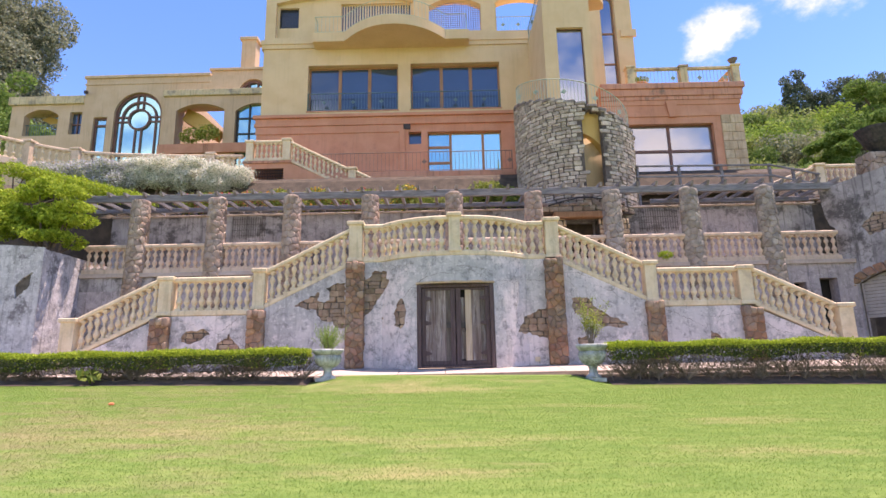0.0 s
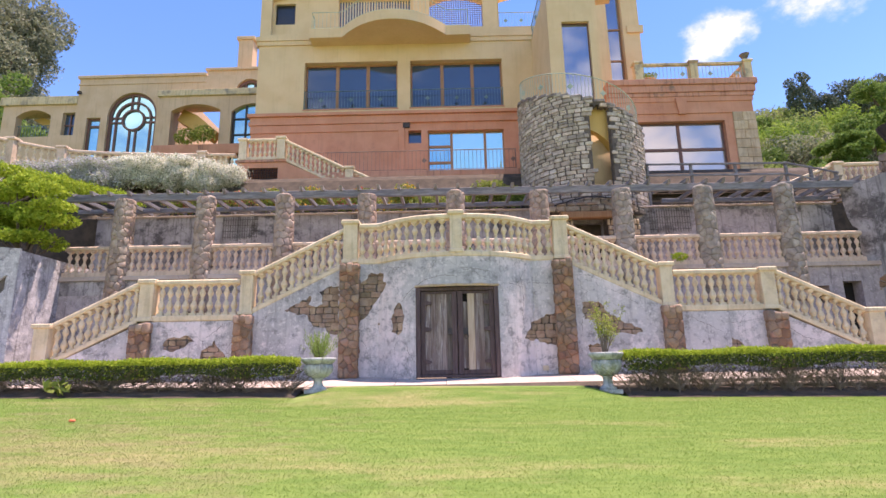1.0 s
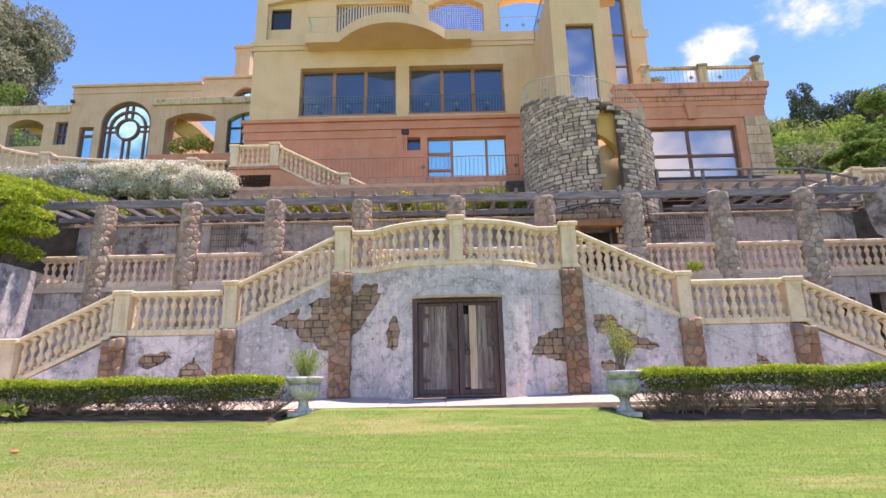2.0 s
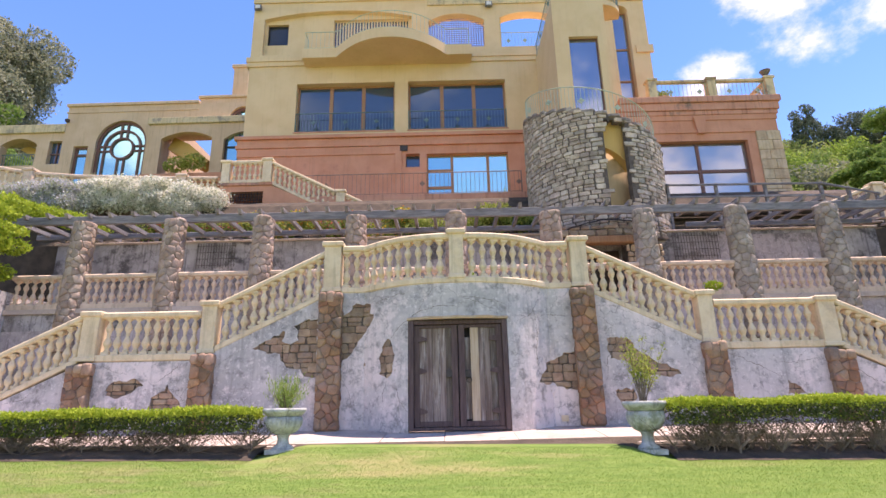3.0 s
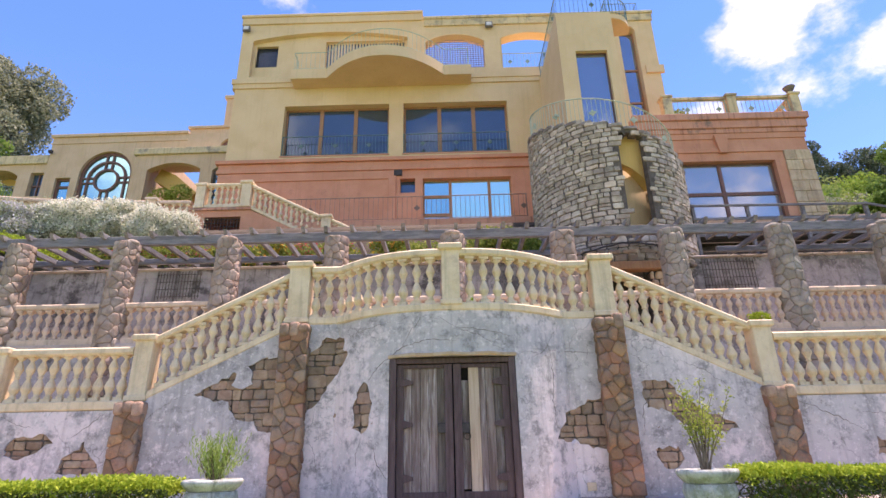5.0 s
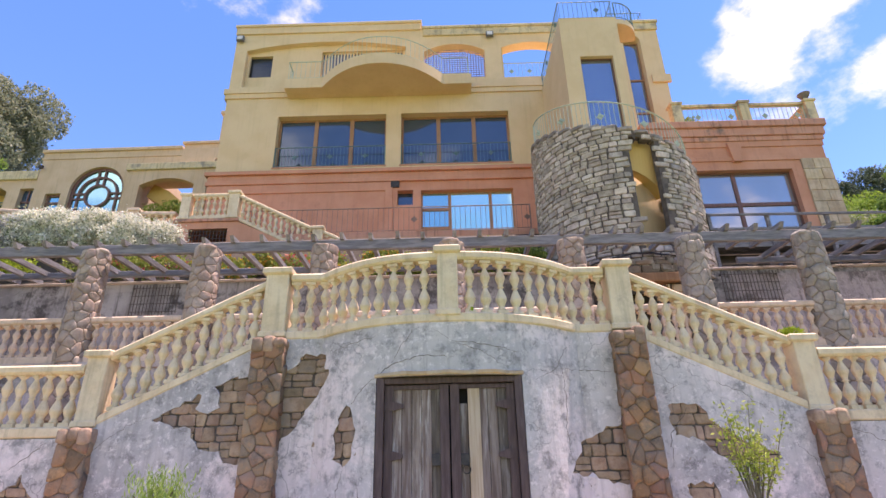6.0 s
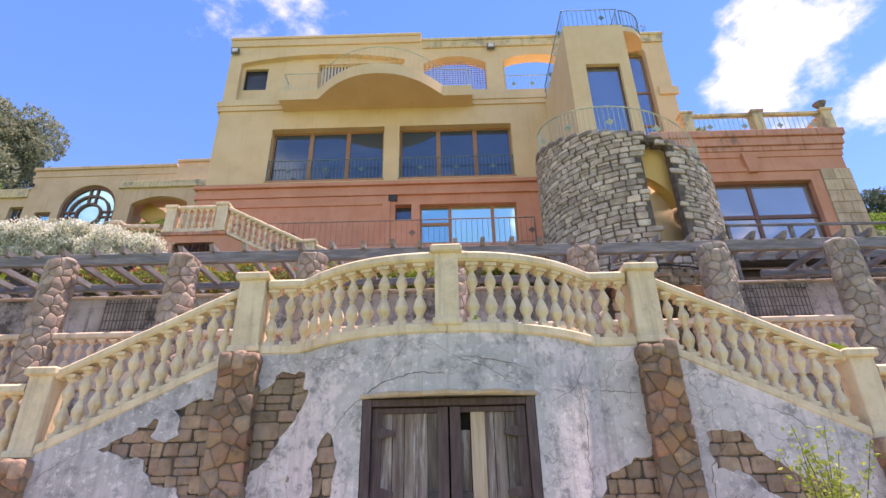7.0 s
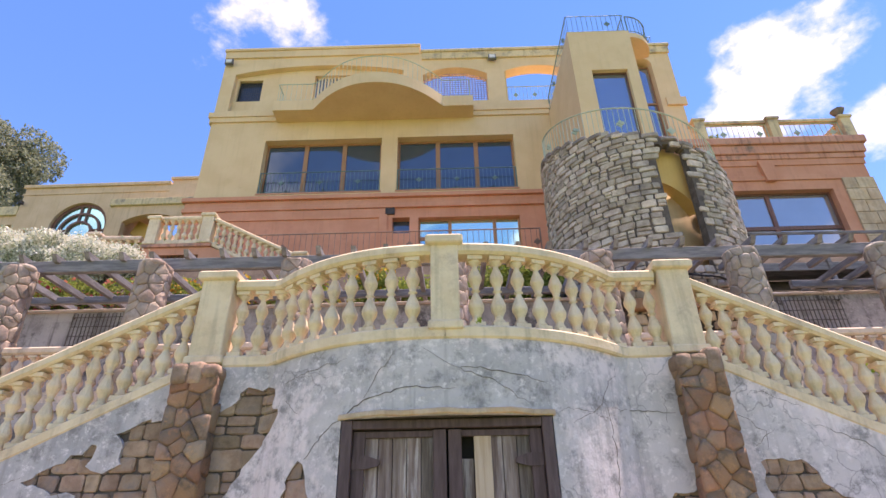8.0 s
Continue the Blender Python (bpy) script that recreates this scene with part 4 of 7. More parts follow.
for s, a, b in ((-1, x0 + 0.105, CX - 0.01), (1, CX + 0.01, x1 - 0.105)):
    leaf = boxed("leaf_stile", door, DOOR_FRAME, (a if s < 0 else b - 0.11), (a + 0.11 if s < 0 else b), DY + 0.03, DY + 0.10, z0 + 0.07, z1 - 0.09, 0.008)
    boxed("meeting_stile", door, DOOR_FRAME, (b - 0.12 if s < 0 else a), (b if s < 0 else a + 0.12), DY + 0.01, DY + 0.10, z0 + 0.07, z1 - 0.09, 0.008)
    boxed("top_rail", door, DOOR_FRAME, a + 0.02, b - 0.02, DY + 0.04, DY + 0.10, z1 - 0.15, z1 - 0.092, 0.006)
    boxed("bottom_rail", door, DOOR_FRAME, a + 0.02, b - 0.02, DY + 0.04, DY + 0.10, z0 + 0.072, z0 + 0.17, 0.006)
    xs = [a + 0.10 + i * ((b - a - 0.20) / 5) for i in range(6)]
    r2 = random.Random(8 + s)
    for i in range(5):
        if s > 0 and i == 0:
            boxed("plank", door, PLANK_GREY, xs[0], xs[1] - 0.005, DY + 0.085, DY + 0.10, z0 + 0.2, z0 + 1.75, 0.003)
            continue
        pale = s > 0 and i == 1
        boxed("plank", door, PLANK_PALE if pale else PLANK_GREY, xs[i] + 0.003, xs[i + 1] + (0.03 if pale else -0.003), DY + (0.045 if pale else 0.065) + r2.uniform(0, 0.01), DY + 0.10,
              z0 + 0.14, z1 - 0.13 - r2.uniform(0, 0.02), 0.004, "pale newer plank" if pale else "")
    for z in (z0 + 0.30, z0 + 1.05, z1 - 0.42):
        hx = a if s < 0 else b
        bm = bmesh.new()
        panel(bm, [(hx, z), (hx - s * 0.13, z), (hx - s * 0.25, z + 0.03), (hx - s * 0.25, z + 0.075), (hx - s * 0.13, z + 0.115), (hx, z + 0.115)], [], DY + 0.018, DY + 0.045)
        part("hinge_block", bm, DOOR_FRAME, door)
    boxed("latch", door, IRON, CX + (s * 0.17) - 0.07, CX + (s * 0.17) + 0.07, DY + 0.015, DY + 0.045, z0 + 0.98, z0 + 1.12, 0.008)
bm = bmesh.new()
for i in range(12):
    a0, a1 = math.pi * 2 * i / 12, math.pi * 2 * (i + 1) / 12
    tube(bm, (CX + 0.2 + 0.05 * math.cos(a0), DY + 0.005, z0 + 0.93 + 0.05 * math.sin(a0)), (CX + 0.2 + 0.05 * math.cos(a1), DY + 0.005, z0 + 0.93 + 0.05 * math.sin(a1)), 0.008, 5)
part("ring_pull", bm, IRON, door)
# black sheet behind the planks in place of the shade inside
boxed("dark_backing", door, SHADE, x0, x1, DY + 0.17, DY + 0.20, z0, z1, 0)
bm = bmesh.new()
sweep(bm, [(DOOR[0] - 0.02 + 0.2 * i, WALL_Y - 0.012 + bow(DOOR[0] - 0.02 + 0.2 * i), 3.545 + 0.008 * (i % 3)) for i in range(11)], 0.035, 0.055, 0.012)
part("worn_lintel", bm, QUOIN, stair_wall, "worn mortar lintel strip")

# ---- the front balustrade ----
BAL = baluster_mesh(0.80, 0.158, STONE_BAL)
front = thing("balustrade", (CX, WALL_Y + 0.1, 4.2), "cream cast-stone balustrade of the double stair with turned balusters", "balustrade")
BY = WALL_Y + 0.115
for s in (-1, 1):
    arc = [(CX + s * u, BY + bow(CX + s * u), 4.34) for u in [-0.05 + 0.1 * i for i in range(26)]]
    swept("plinth", front, STONE_BAL, arc, 0.27, 0.13, 0.02)
    swept("coping", front, STONE_BAL, [(x, y, z + 0.93) for x, y, z in arc], 0.25, 0.13, 0.03)
    for p, a in along([(CX + s * u, BY + bow(CX + s * u), 4.34) for u in [0.2 + 0.1 * i for i in range(24)]], 0.228, 0.01):
        placed("baluster", BAL, front, Matrix.Translation(p) @ Matrix.Rotation(a, 4, "Z"))
    post(front, CX + s * 2.66, BY + 0.02, 4.24, 5.36, 0.36, STONE_BAL)
    z_hi, z_lo = 4.24, 3.16
    balustrade_run(front, [(CX + s * 2.84, BY, z_hi), (CX + s * 5.06, BY, z_lo)], 0.93, 0.185, BAL, STONE_BAL, 0.24, 0.13, 0.05)
    post(front, CX + s * 5.24, BY + 0.02, 3.0, 4.11, 0.31, STONE_BAL)
    balustrade_run(front, [(CX + s * 5.42, BY, 3.02), (CX + s * 7.55, BY, 3.02)], 0.89, 0.204, BAL, STONE_BAL, 0.24, 0.15, 0.05)
    post(front, CX + s * 7.73, BY + 0.02, 2.88, 3.93, 0.35, STONE_BAL)
    balustrade_run(front, [(CX + s * 7.90, BY, 2.98), (CX + s * 10.06, BY, 1.94)], 0.93, 0.185, BAL, STONE_BAL, 0.24, 0.13, 0.05)
    post(front, CX + s * 10.23, BY + 0.02, PAVE_Z, 2.87, 0.38, STONE_BAL)
post(front, CX + 0.01, BY + bow(CX) - 0.0, 4.30, 5.345, 0.29, STONE_BAL, 0.27)

# the stair itself, hidden behind the wall
stair = thing("double_stair", (CX, 15.2, PAVE_Z), "pale concrete double stair behind the balustrade", "stair")
boxed("landing", stair, PAVE, CX - 2.7, CX + 2.7, WALL_Y + 0.46, 17.0, PAVE_Z, 4.15, 0.01)
bm = bmesh.new()
panel(bm, [(CX + 0.1 * i, 4.0) for i in range(-26, 27)] + [(CX + 0.1 * i, 4.15) for i in range(26, -27, -1)], [], WALL_Y + 0.3, WALL_Y + 0.46, bow)
part("landing_edge", bm, PAVE, stair)
for s in (-1, 1):
    n = 7
    for i in range(n):
        u0, u1 = 2.7 + i * 2.5 / n, 2.7 + (i + 1) * 2.5 / n
        boxed("step", stair, PAVE, min(CX + s * u0, CX + s * u1), max(CX + s * u0, CX + s * u1), WALL_Y + 0.46, 15.9, PAVE_Z - 0.1, 4.0 - (i + 1) * 1.2 / n, 0.01)
        u0, u1 = 7.7 + i * 2.5 / n, 7.7 + (i + 1) * 2.5 / n
        boxed("step", stair, PAVE, min(CX + s * u0, CX + s * u1), max(CX + s * u0, CX + s * u1), WALL_Y + 0.46, 15.9, PAVE_Z - 0.1, 2.8 - (i + 1) * 1.3 / n, 0.01)
    boxed("half_landing", stair, PAVE, min(CX + s * 5.2, CX + s * 7.7), max(CX + s * 5.2, CX + s * 7.7), WALL_Y + 0.46, 15.9, PAVE_Z - 0.1, 2.8, 0.01)

# ---- the upper terrace, its walls and pergola ----
TY = 17.2
bm = bmesh.new()
panel(bm, [(-11.85, 1.2), (13.3, 1.2), (13.3, 4.42), (-11.85, 4.42)], [rect(11.93, 12.5, 1.6, 3.95), rect(11.1, 11.5, 3.3, 3.83)], TY + 0.1, TY + 0.5)
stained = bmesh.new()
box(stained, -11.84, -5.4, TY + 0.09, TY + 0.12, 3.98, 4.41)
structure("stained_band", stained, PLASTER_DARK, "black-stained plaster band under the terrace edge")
structure("terrace_wall", bm, PLASTER_PINK, "stained pinkish plaster retaining wall under the upper terrace")
# black sheet painted as the shade behind both wall openings
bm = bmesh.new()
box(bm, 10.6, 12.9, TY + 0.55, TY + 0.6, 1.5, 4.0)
structure("dark_recess", bm, SHADE, "near-black sheet standing for the shade behind the wall openings", "recess")
bm = bmesh.new()
box(bm, -11.9, 13.2, TY + 0.02, 19.75, 4.42, 4.55, 0.01)
structure("terrace_floor", bm, PAVE, "pale upper terrace floor slab", "floor")
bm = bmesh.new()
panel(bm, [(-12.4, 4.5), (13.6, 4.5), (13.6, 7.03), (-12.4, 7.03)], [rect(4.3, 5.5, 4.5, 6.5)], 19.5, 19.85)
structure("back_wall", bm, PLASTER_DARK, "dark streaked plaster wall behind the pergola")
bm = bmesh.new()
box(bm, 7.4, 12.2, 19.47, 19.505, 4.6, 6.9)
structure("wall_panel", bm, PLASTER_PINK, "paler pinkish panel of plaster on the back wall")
bm = bmesh.new()
sweep(bm, [(-12.4, 19.6, 7.09), (13.6, 19.6, 7.09)], 0.34, 0.06, 0.015)
structure("wall_coping", bm, PAVE, "pale coping line on the back wall", "coping")
# the doorway's inner shade is this sheet's near-black colour
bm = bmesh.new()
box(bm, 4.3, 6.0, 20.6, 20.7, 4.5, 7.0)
structure("doorway_dark", bm, SHADE, "near-black sheet standing for the shade inside the terrace doorway", "recess")
lintel = thing("doorway_surround", (5.0, 18.9, 4.55), "rough stone doorway with a timber lintel", "doorway")
boxed("timber_lintel", lintel, WINFRAME, 3.9, 5.95, 18.72, 19.05, 6.5, 6.74, 0.04, "golden timber lintel")
boxed("lintel_slab", lintel, MORTAR, 3.3, 6.5, 18.9, 19.5, 6.741, 6.86, 0.02)
for q, a in ((0, 3.85), (1, 5.5)):
    wide = 1.1 if q else 0.5
    boxed("jamb_core", lintel, MORTAR, a + 0.03, a + wide - 0.03, 18.9, 19.49, 4.55, 6.49, 0)
    stones(lintel, coursed_cells(a, a + wide, 4.55, 6.5, 0.2, 0.28, random.Random(3 + q)), lambda u, v, d: (u, 18.9 - d, v), QUOIN, 0.06, 0.02, 5 + q)
stones(lintel, coursed_cells(3.3, 6.5, 6.75, 7.1, 0.17, 0.4, random.Random(6)), lambda u, v, d: (u, 18.86 - d, v), COLUMN_STONE, 0.06, 0.02, 7)

# wire trellises on the back wall and the cable over the doorway
def trellis(x0, x1, z0, z1, y):
    th = thing("wire_trellis", ((x0 + x1) / 2, y, z0), "dark rusty wire trellis fixed to the stained back wall", "trellis", "wire trellises")
    n = round((x1 - x0) / 0.085)
    for i in range(n + 1):
        x = x0 + (x1 - x0) * i / n
        boxed("wire", th, RUSTY_DARK, x - 0.006, x + 0.006, y - 0.006, y + 0.006, z0 + 0.03 * (i % 3), z1, 0)
    for i in range(4):
        z = z0 + 0.12 + (z1 - z0 - 0.2) * i / 3
        boxed("cross_wire", th, RUSTY_DARK, x0 - 0.03, x1 + 0.03, y + 0.007, y + 0.018, z - 0.006, z + 0.006, 0)
    for x in (x0, x1):
        boxed("wall_tie", th, RUSTY_DARK, x - 0.012, x + 0.012, y + 0.0, 19.52, z1 - 0.1, z1 - 0.07, 0)


trellis(7.15, 8.55, 6.1, 6.96, 19.42)
trellis(-7.86, -6.68, 6.15, 6.98, 19.45)
cable = thing("black_cable", (5.2, 18.72, 7.2), "loose black cable drooping over the rough stone lintel", "cable")
bm = bmesh.new()
run = [(3.7 + 0.13 * i, 18.73 - 0.02 * math.sin(i * 0.9), 6.96 + 0.30 * math.sin(math.pi * min(1.0, i / 21)) + 0.012 * math.sin(i * 1.7)) for i in range(22)]
sweep(bm, run, 0.044, 0.044, 0.013)
part("cable_run", bm, IRON, cable)

COLS = [-10.15, -7.58, -5.08, -2.48, 0.31, 2.94, 5.54, 8.11, 10.62]
UBAL = baluster_mesh(0.68, 0.15, STONE_PINK)
pergola = thing("pergola", (0.3, 17.5, 4.5), "grey weathered timber pergola on round field-stone columns", "pergola")
for i, x in enumerate(COLS):
    r2 = random.Random(200 + i)
    rad, top, foot = 0.30, 7.02, 3.4
    col = bmesh.new()
    lathe(col, [(rad * 1.12, 0), (rad * 1.0, 1.6), (rad * 0.9, top - foot)], 18, (x, TY + 0.2, foot))
    c = part("column", col, PIER_MORTAR, pergola)
    girth = 2 * math.pi * rad
    place = lambda u, v, d, x=x: (x + (0.30 * (1.12 - 0.22 * (v - 3.4) / 3.62) + d) * math.sin(u / 0.30), TY + 0.2 - (0.30 * (1.12 - 0.22 * (v - 3.4) / 3.62) + d) * math.cos(u / 0.30), v)
    cells = crazy_cells(-girth / 2, girth / 2, foot, top, 0.205, r2, girth)
    facing = [q for q in cells if abs(sum(p[0] for p in q) / len(q)) < girth * 0.27]
    rest = [q for q in cells if abs(sum(p[0] for p in q) / len(q)) >= girth * 0.27]
    skin = COLUMN_GREY if i > 5 else COLUMN_STONE
    stones(c, facing, place, skin, 0.020, 0.006, 300 + i, inset=0.05, smooth=True)
    stones_joined("stone_facing", c, rest, place, skin, 0.022, 0.007, 400 + i)
    for k in range(3):
        bm = bmesh.new()
        a = r2.uniform(0, 6)
        bmesh.ops.create_icosphere(bm, subdivisions=2, radius=0.17, matrix=Matrix.Translation((x + 0.15 * math.cos(a + 2.1 * k), TY + 0.2 + 0.15 * math.sin(a + 2.1 * k), top - 0.01)) @ Matrix.Diagonal((1, 1, 0.55, 1)))
        part("cap_stone", bm, skin, c, "", True)
    if i < len(COLS) - 1:
        a, b = x + 0.26, COLS[i + 1] - 0.26
        if b - a > 0.5:
            bay = thing("terrace_balustrade", ((a + b) / 2, TY + 0.2, 4.6), "pinkish cream cast-stone balustrade between pergola columns", "balustrade", "terrace balustrades")
            balustrade_run(bay, [(a, TY + 0.2, 4.70), (b, TY + 0.2, 4.70)], 0.82, 0.225, UBAL, STONE_PINK, 0.2, 0.2, 0.02)
bay = thing("terrace_balustrade", (11.8, TY + 0.2, 4.6), "pinkish cream cast-stone balustrade between pergola columns", "balustrade", "terrace balustrades")
balustrade_run(bay, [(10.88, TY + 0.2, 4.70), (12.78, TY + 0.2, 4.70)], 0.82, 0.225, UBAL, STONE_PINK, 0.2, 0.2, 0.02)
bay = thing("terrace_balustrade", (-11.0, TY + 0.2, 4.6), "pinkish cream cast-stone balustrade between pergola columns", "balustrade", "terrace balustrades")
balustrade_run(bay, [(-11.85, TY + 0.2, 4.70), (-10.41, TY + 0.2, 4.70)], 0.82, 0.225, UBAL, STONE_PINK, 0.2, 0.2, 0.02)
swept("front_beam", pergola, PERGOLA, [(-13.0, TY + 0.42, 7.30), (13.4, TY + 0.42, 7.24)], 0.12, 0.24, 0.012)
swept("back_beam", pergola, PERGOLA, [(-13.0, 19.35, 7.34), (3.3, 19.35, 7.31)], 0.10, 0.16, 0.012)
swept("back_beam", pergola, PERGOLA, [(7.6, 19.35, 7.30), (13.4, 19.35, 7.28)], 0.10, 0.16, 0.012)
rng = random.Random(21)
x = -12.6
while x < 13.3:
    bm = bmesh.new()
    back_y = 18.7 if 3.0 < x < 7.8 else 20.0
    sk, t0 = rng.uniform(-0.05, 0.05), 7.36 + rng.uniform(-0.02, 0.02)
    a = [(x + sk, TY + 0.27, t0 - 0.12), (x + sk, TY + 0.18, t0), (x, back_y, t0 + 0.03), (x, back_y, t0 - 0.09)]
    lo = [bm.verts.new((p[0] - 0.045, p[1], p[2])) for p in a]
    hi = [bm.verts.new((p[0] + 0.045, p[1], p[2])) for p in a]
    bm.faces.new(lo)
    bm.faces.new(list(reversed(hi)))
    for k in range(4):
        bm.faces.new((lo[k], lo[(k + 1) % 4], hi[(k + 1) % 4], hi[k]))
    part("rafter", bm, RAFTER, pergola)
    x += 0.61 + rng.uniform(-0.03, 0.03)

# the plain walls that close the terraces at both sides
bm = bmesh.new()
panel(bm, [(-30, 0.8), (-11.85, 0.8), (-11.85, 5.1), (-13, 5.2), (-30, 5.6)], [ragged([(-12.6, 3.95), (-12.4, 4.2), (-12.1, 4.35), (-12.15, 3.95), (-12.55, 3.55)], random.Random(2))], 15.6, 15.66, None, 0.5)
structure("left_wall", bm, PLASTER_WHITE, "white streaked plaster retaining wall beside the stair")
bm = bmesh.new()
panel(bm, [(-30, 0.8), (-12.21, 0.8), (-12.21, 5.08), (-13, 5.18), (-30, 5.58)], [], 15.661, 16.0)
structure("left_wall_core", bm, MORTAR, "rubble core of the retaining wall")
bm = bmesh.new()
box(bm, -12.2, -11.853, 15.662, 19.9, 0.8, 5.05)
structure("left_return_wall", bm, PLASTER_WHITE, "streaked plaster return wall beside the terrace")
bm = bmesh.new()
box(bm, -30, -12.31, 16.01, 21.0, 4.0, 4.98)
structure("left_bed", bm, SHADED_SOIL, "planted bed behind the retaining wall", "planter")

RW0, RDIR = Vector((12.9, 17.75, 0)), Vector((0.405, -0.914, 0)).normalized()
RN = Vector((-RDIR.y, RDIR.x, 0))
r_frame = Matrix(((RDIR.x, RN.x, 0, RW0.x), (RDIR.y, RN.y, 0, RW0.y), (0, 0, 1, 0), (0, 0, 0, 1)))
bm = bmesh.new()
RIGHT_EDGE = [(0.16, 1.0), (9, 1.0), (9, 7.7), (1.4, 7.2), (-0.2, 7.05), (-0.18, 6.6), (-0.12, 6.1), (-0.02, 5.78), (0.12, 5.66), (0.09, 4.9), (0.18, 4.4)]
panel(bm, RIGHT_EDGE, [arched(0.55, 3.2, 1.2, 3.75, 0.35), ragged([(0.9, 5.55), (1.35, 5.9), (1.7, 5.8), (1.6, 5.3), (1.1, 5.2)], random.Random(4))], 0, 0.06, None, 0.4)
bmesh.ops.transform(bm, matrix=r_frame, verts=bm.verts)
structure("right_wall", bm, PLASTER_DARK, "grey stained plaster wall with an arched garage opening")
bm = bmesh.new()
panel(bm, [(u + (0.012 if u < 5 else 0), v - (0.02 if v > 5 else 0)) for u, v in RIGHT_EDGE], [arched(0.55, 3.2, 1.2, 3.75, 0.35)], 0.05, 0.5)
bmesh.ops.transform(bm, matrix=r_frame, verts=bm.verts)
right_core = structure("right_wall_core", bm, MORTAR, "rubble core of the garage wall")
stones(right_core, coursed_cells(0.85, 1.75, 5.15, 5.95, 0.16, 0.26, random.Random(9)), lambda u, v, d: tuple(r_frame @ Vector((u, 0.05 - d, v))), COLUMN_STONE, 0.03, 0.02, 3)
stones(right_core, [[(1.875 + (1.42 + k) * math.cos(a0) * 1.05, 3.45 + (0.62 + k) * math.sin(a0)) for k, a0 in ((0, t), (0.3, t), (0.3, t + 0.2), (0, t + 0.2))] for t in [0.2 + 0.21 * i for i in range(13)]],
       lambda u, v, d: tuple(r_frame @ Vector((u, -0.02 - d, v))), RUST, 0.06, 0.02, 8, "arch_stone")
garage = thing("garage_shutter", tuple(r_frame @ Vector((1.9, 0.3, 2.6))), "grey slatted shutter half down in an arched opening", "shutter")
for i in range(14):
    bm = bmesh.new()
    box(bm, 0.5, 3.25, 0.22, 0.25, 2.65 + i * 0.105, 2.745 + i * 0.105, 0.01)
    bmesh.ops.transform(bm, matrix=r_frame, verts=bm.verts)
    part("slat", bm, SHUTTER, garage)
# sheet coloured near-black for the shade deep in the garage
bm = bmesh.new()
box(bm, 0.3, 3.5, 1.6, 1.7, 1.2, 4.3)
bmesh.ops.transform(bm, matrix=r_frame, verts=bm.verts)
structure("garage_dark", bm, SHADE, "near-black sheet standing for the shade inside the garage", "recess")
gate_pier = thing("gate_pier", (13.95, 17.2, 7.2), "rough dark stone pier on the garage wall", "pier")
boxed("core", gate_pier, MORTAR, 14.0, 14.7, 16.9, 17.6, 6.9, 8.05, 0.02)
stones(gate_pier, crazy_cells(13.97, 14.73, 6.95, 8.05, 0.22, random.Random(31)), lambda u, v, d: (u, 16.9 - d, v), COLUMN_STONE, 0.05, 0.02, 3)
stones(gate_pier, crazy_cells(16.9, 17.6, 6.95, 8.05, 0.22, random.Random(32)), lambda u, v, d: (14.0 - d, u, v), COLUMN_STONE, 0.05, 0.02, 4)
basket = thing("iron_basket", (14.6, 17.25, 8.05), "black woven iron basket on the stone pier", "basket")
bm = bmesh.new()
lathe(bm, [(0.12, 0), (0.40, 0.38), (0.60, 0.82), (0.62, 0.90), (0.56, 0.90), (0.36, 0.42), (0.09, 0.06)], 20, (14.6, 17.25, 8.05))
part("bowl", bm, IRON, basket)

# ---- the main house ----
HY = 25.4
house = thing("mansion", (0.3, 30, 9.4), "cream and terracotta rendered mansion of three storeys with balconies", "house")
outer = [(-9.22, 13.5), (9.95, 13.5), (9.95, 21.4), (-0.82, 21.4), (-0.82, 21.78), (-9.22, 21.78)]
openings = [rect(-6.88, -2.25, 14.12, 16.66), rect(-1.62, 2.95, 14.12, 16.66), arched(-8.68, -1.45, 18.3, 20.35, 0.42), arched(-0.62, 2.1, 18.5, 20.02, 0.4),
            arched(2.85, 5.6, 18.45, 20.12, 0.3), arched(8.35, 9.12, 14.8, 20.35, 0.3)]
bm = bmesh.new()
panel(bm, outer, openings, HY, HY + 0.5)
part("facade", bm, CREAM, house, "cream rendered facade")
boxed("lower_block", house, CREAM, -9.2, 9.93, HY + 0.501, 36, 9.4, 18.25, 0)
bm = bmesh.new()
panel(bm, [(-8.9, 18.0), (-1.3, 18.0), (-1.3, 20.95), (-8.9, 20.95)], [rect(-8.56, -7.54, 19.02, 20.22), rect(-5.3, -1.6, 18.2, 20.4)], HY + 0.24, HY + 0.498)
part("recessed_wall", bm, CREAM, house)
boxed("upper_block", house, CREAM, -9.2, -0.85, HY + 0.502, 36, 18.26, 21.7, 0)
boxed("roof_screen", house, CREAM, 8.2, 9.93, HY + 0.503, 30, 18.26, 21.3, 0)
for x0, x1, z in ((-9.32, -0.72, 21.80), (-0.718, 10.05, 21.42)):
    bm = bmesh.new()
    box(bm, x0, x1, HY - 0.14, HY + 0.55, z - 0.14, z, 0.03)
    box(bm, x0 + 0.05, x1 - 0.05, HY - 0.08, HY + 0.02, z - 0.52, z - 0.141, 0.02)
    part("cornice", bm, CREAM_OLD if x0 > -5 else CREAM, house, "cream cornice with dark rain stains" if x0 > -5 else "")
bm = bmesh.new()
panel(bm, [(-9.36, 17.87), (5.0, 17.87), (5.0, 18.12), (-9.36, 18.12)], [], HY - 0.12, HY + 0.02)
panel(bm, [(-9.30, 17.64), (5.0, 17.64), (5.0, 17.869), (-9.30, 17.869)], [], HY - 0.07, HY + 0.02)
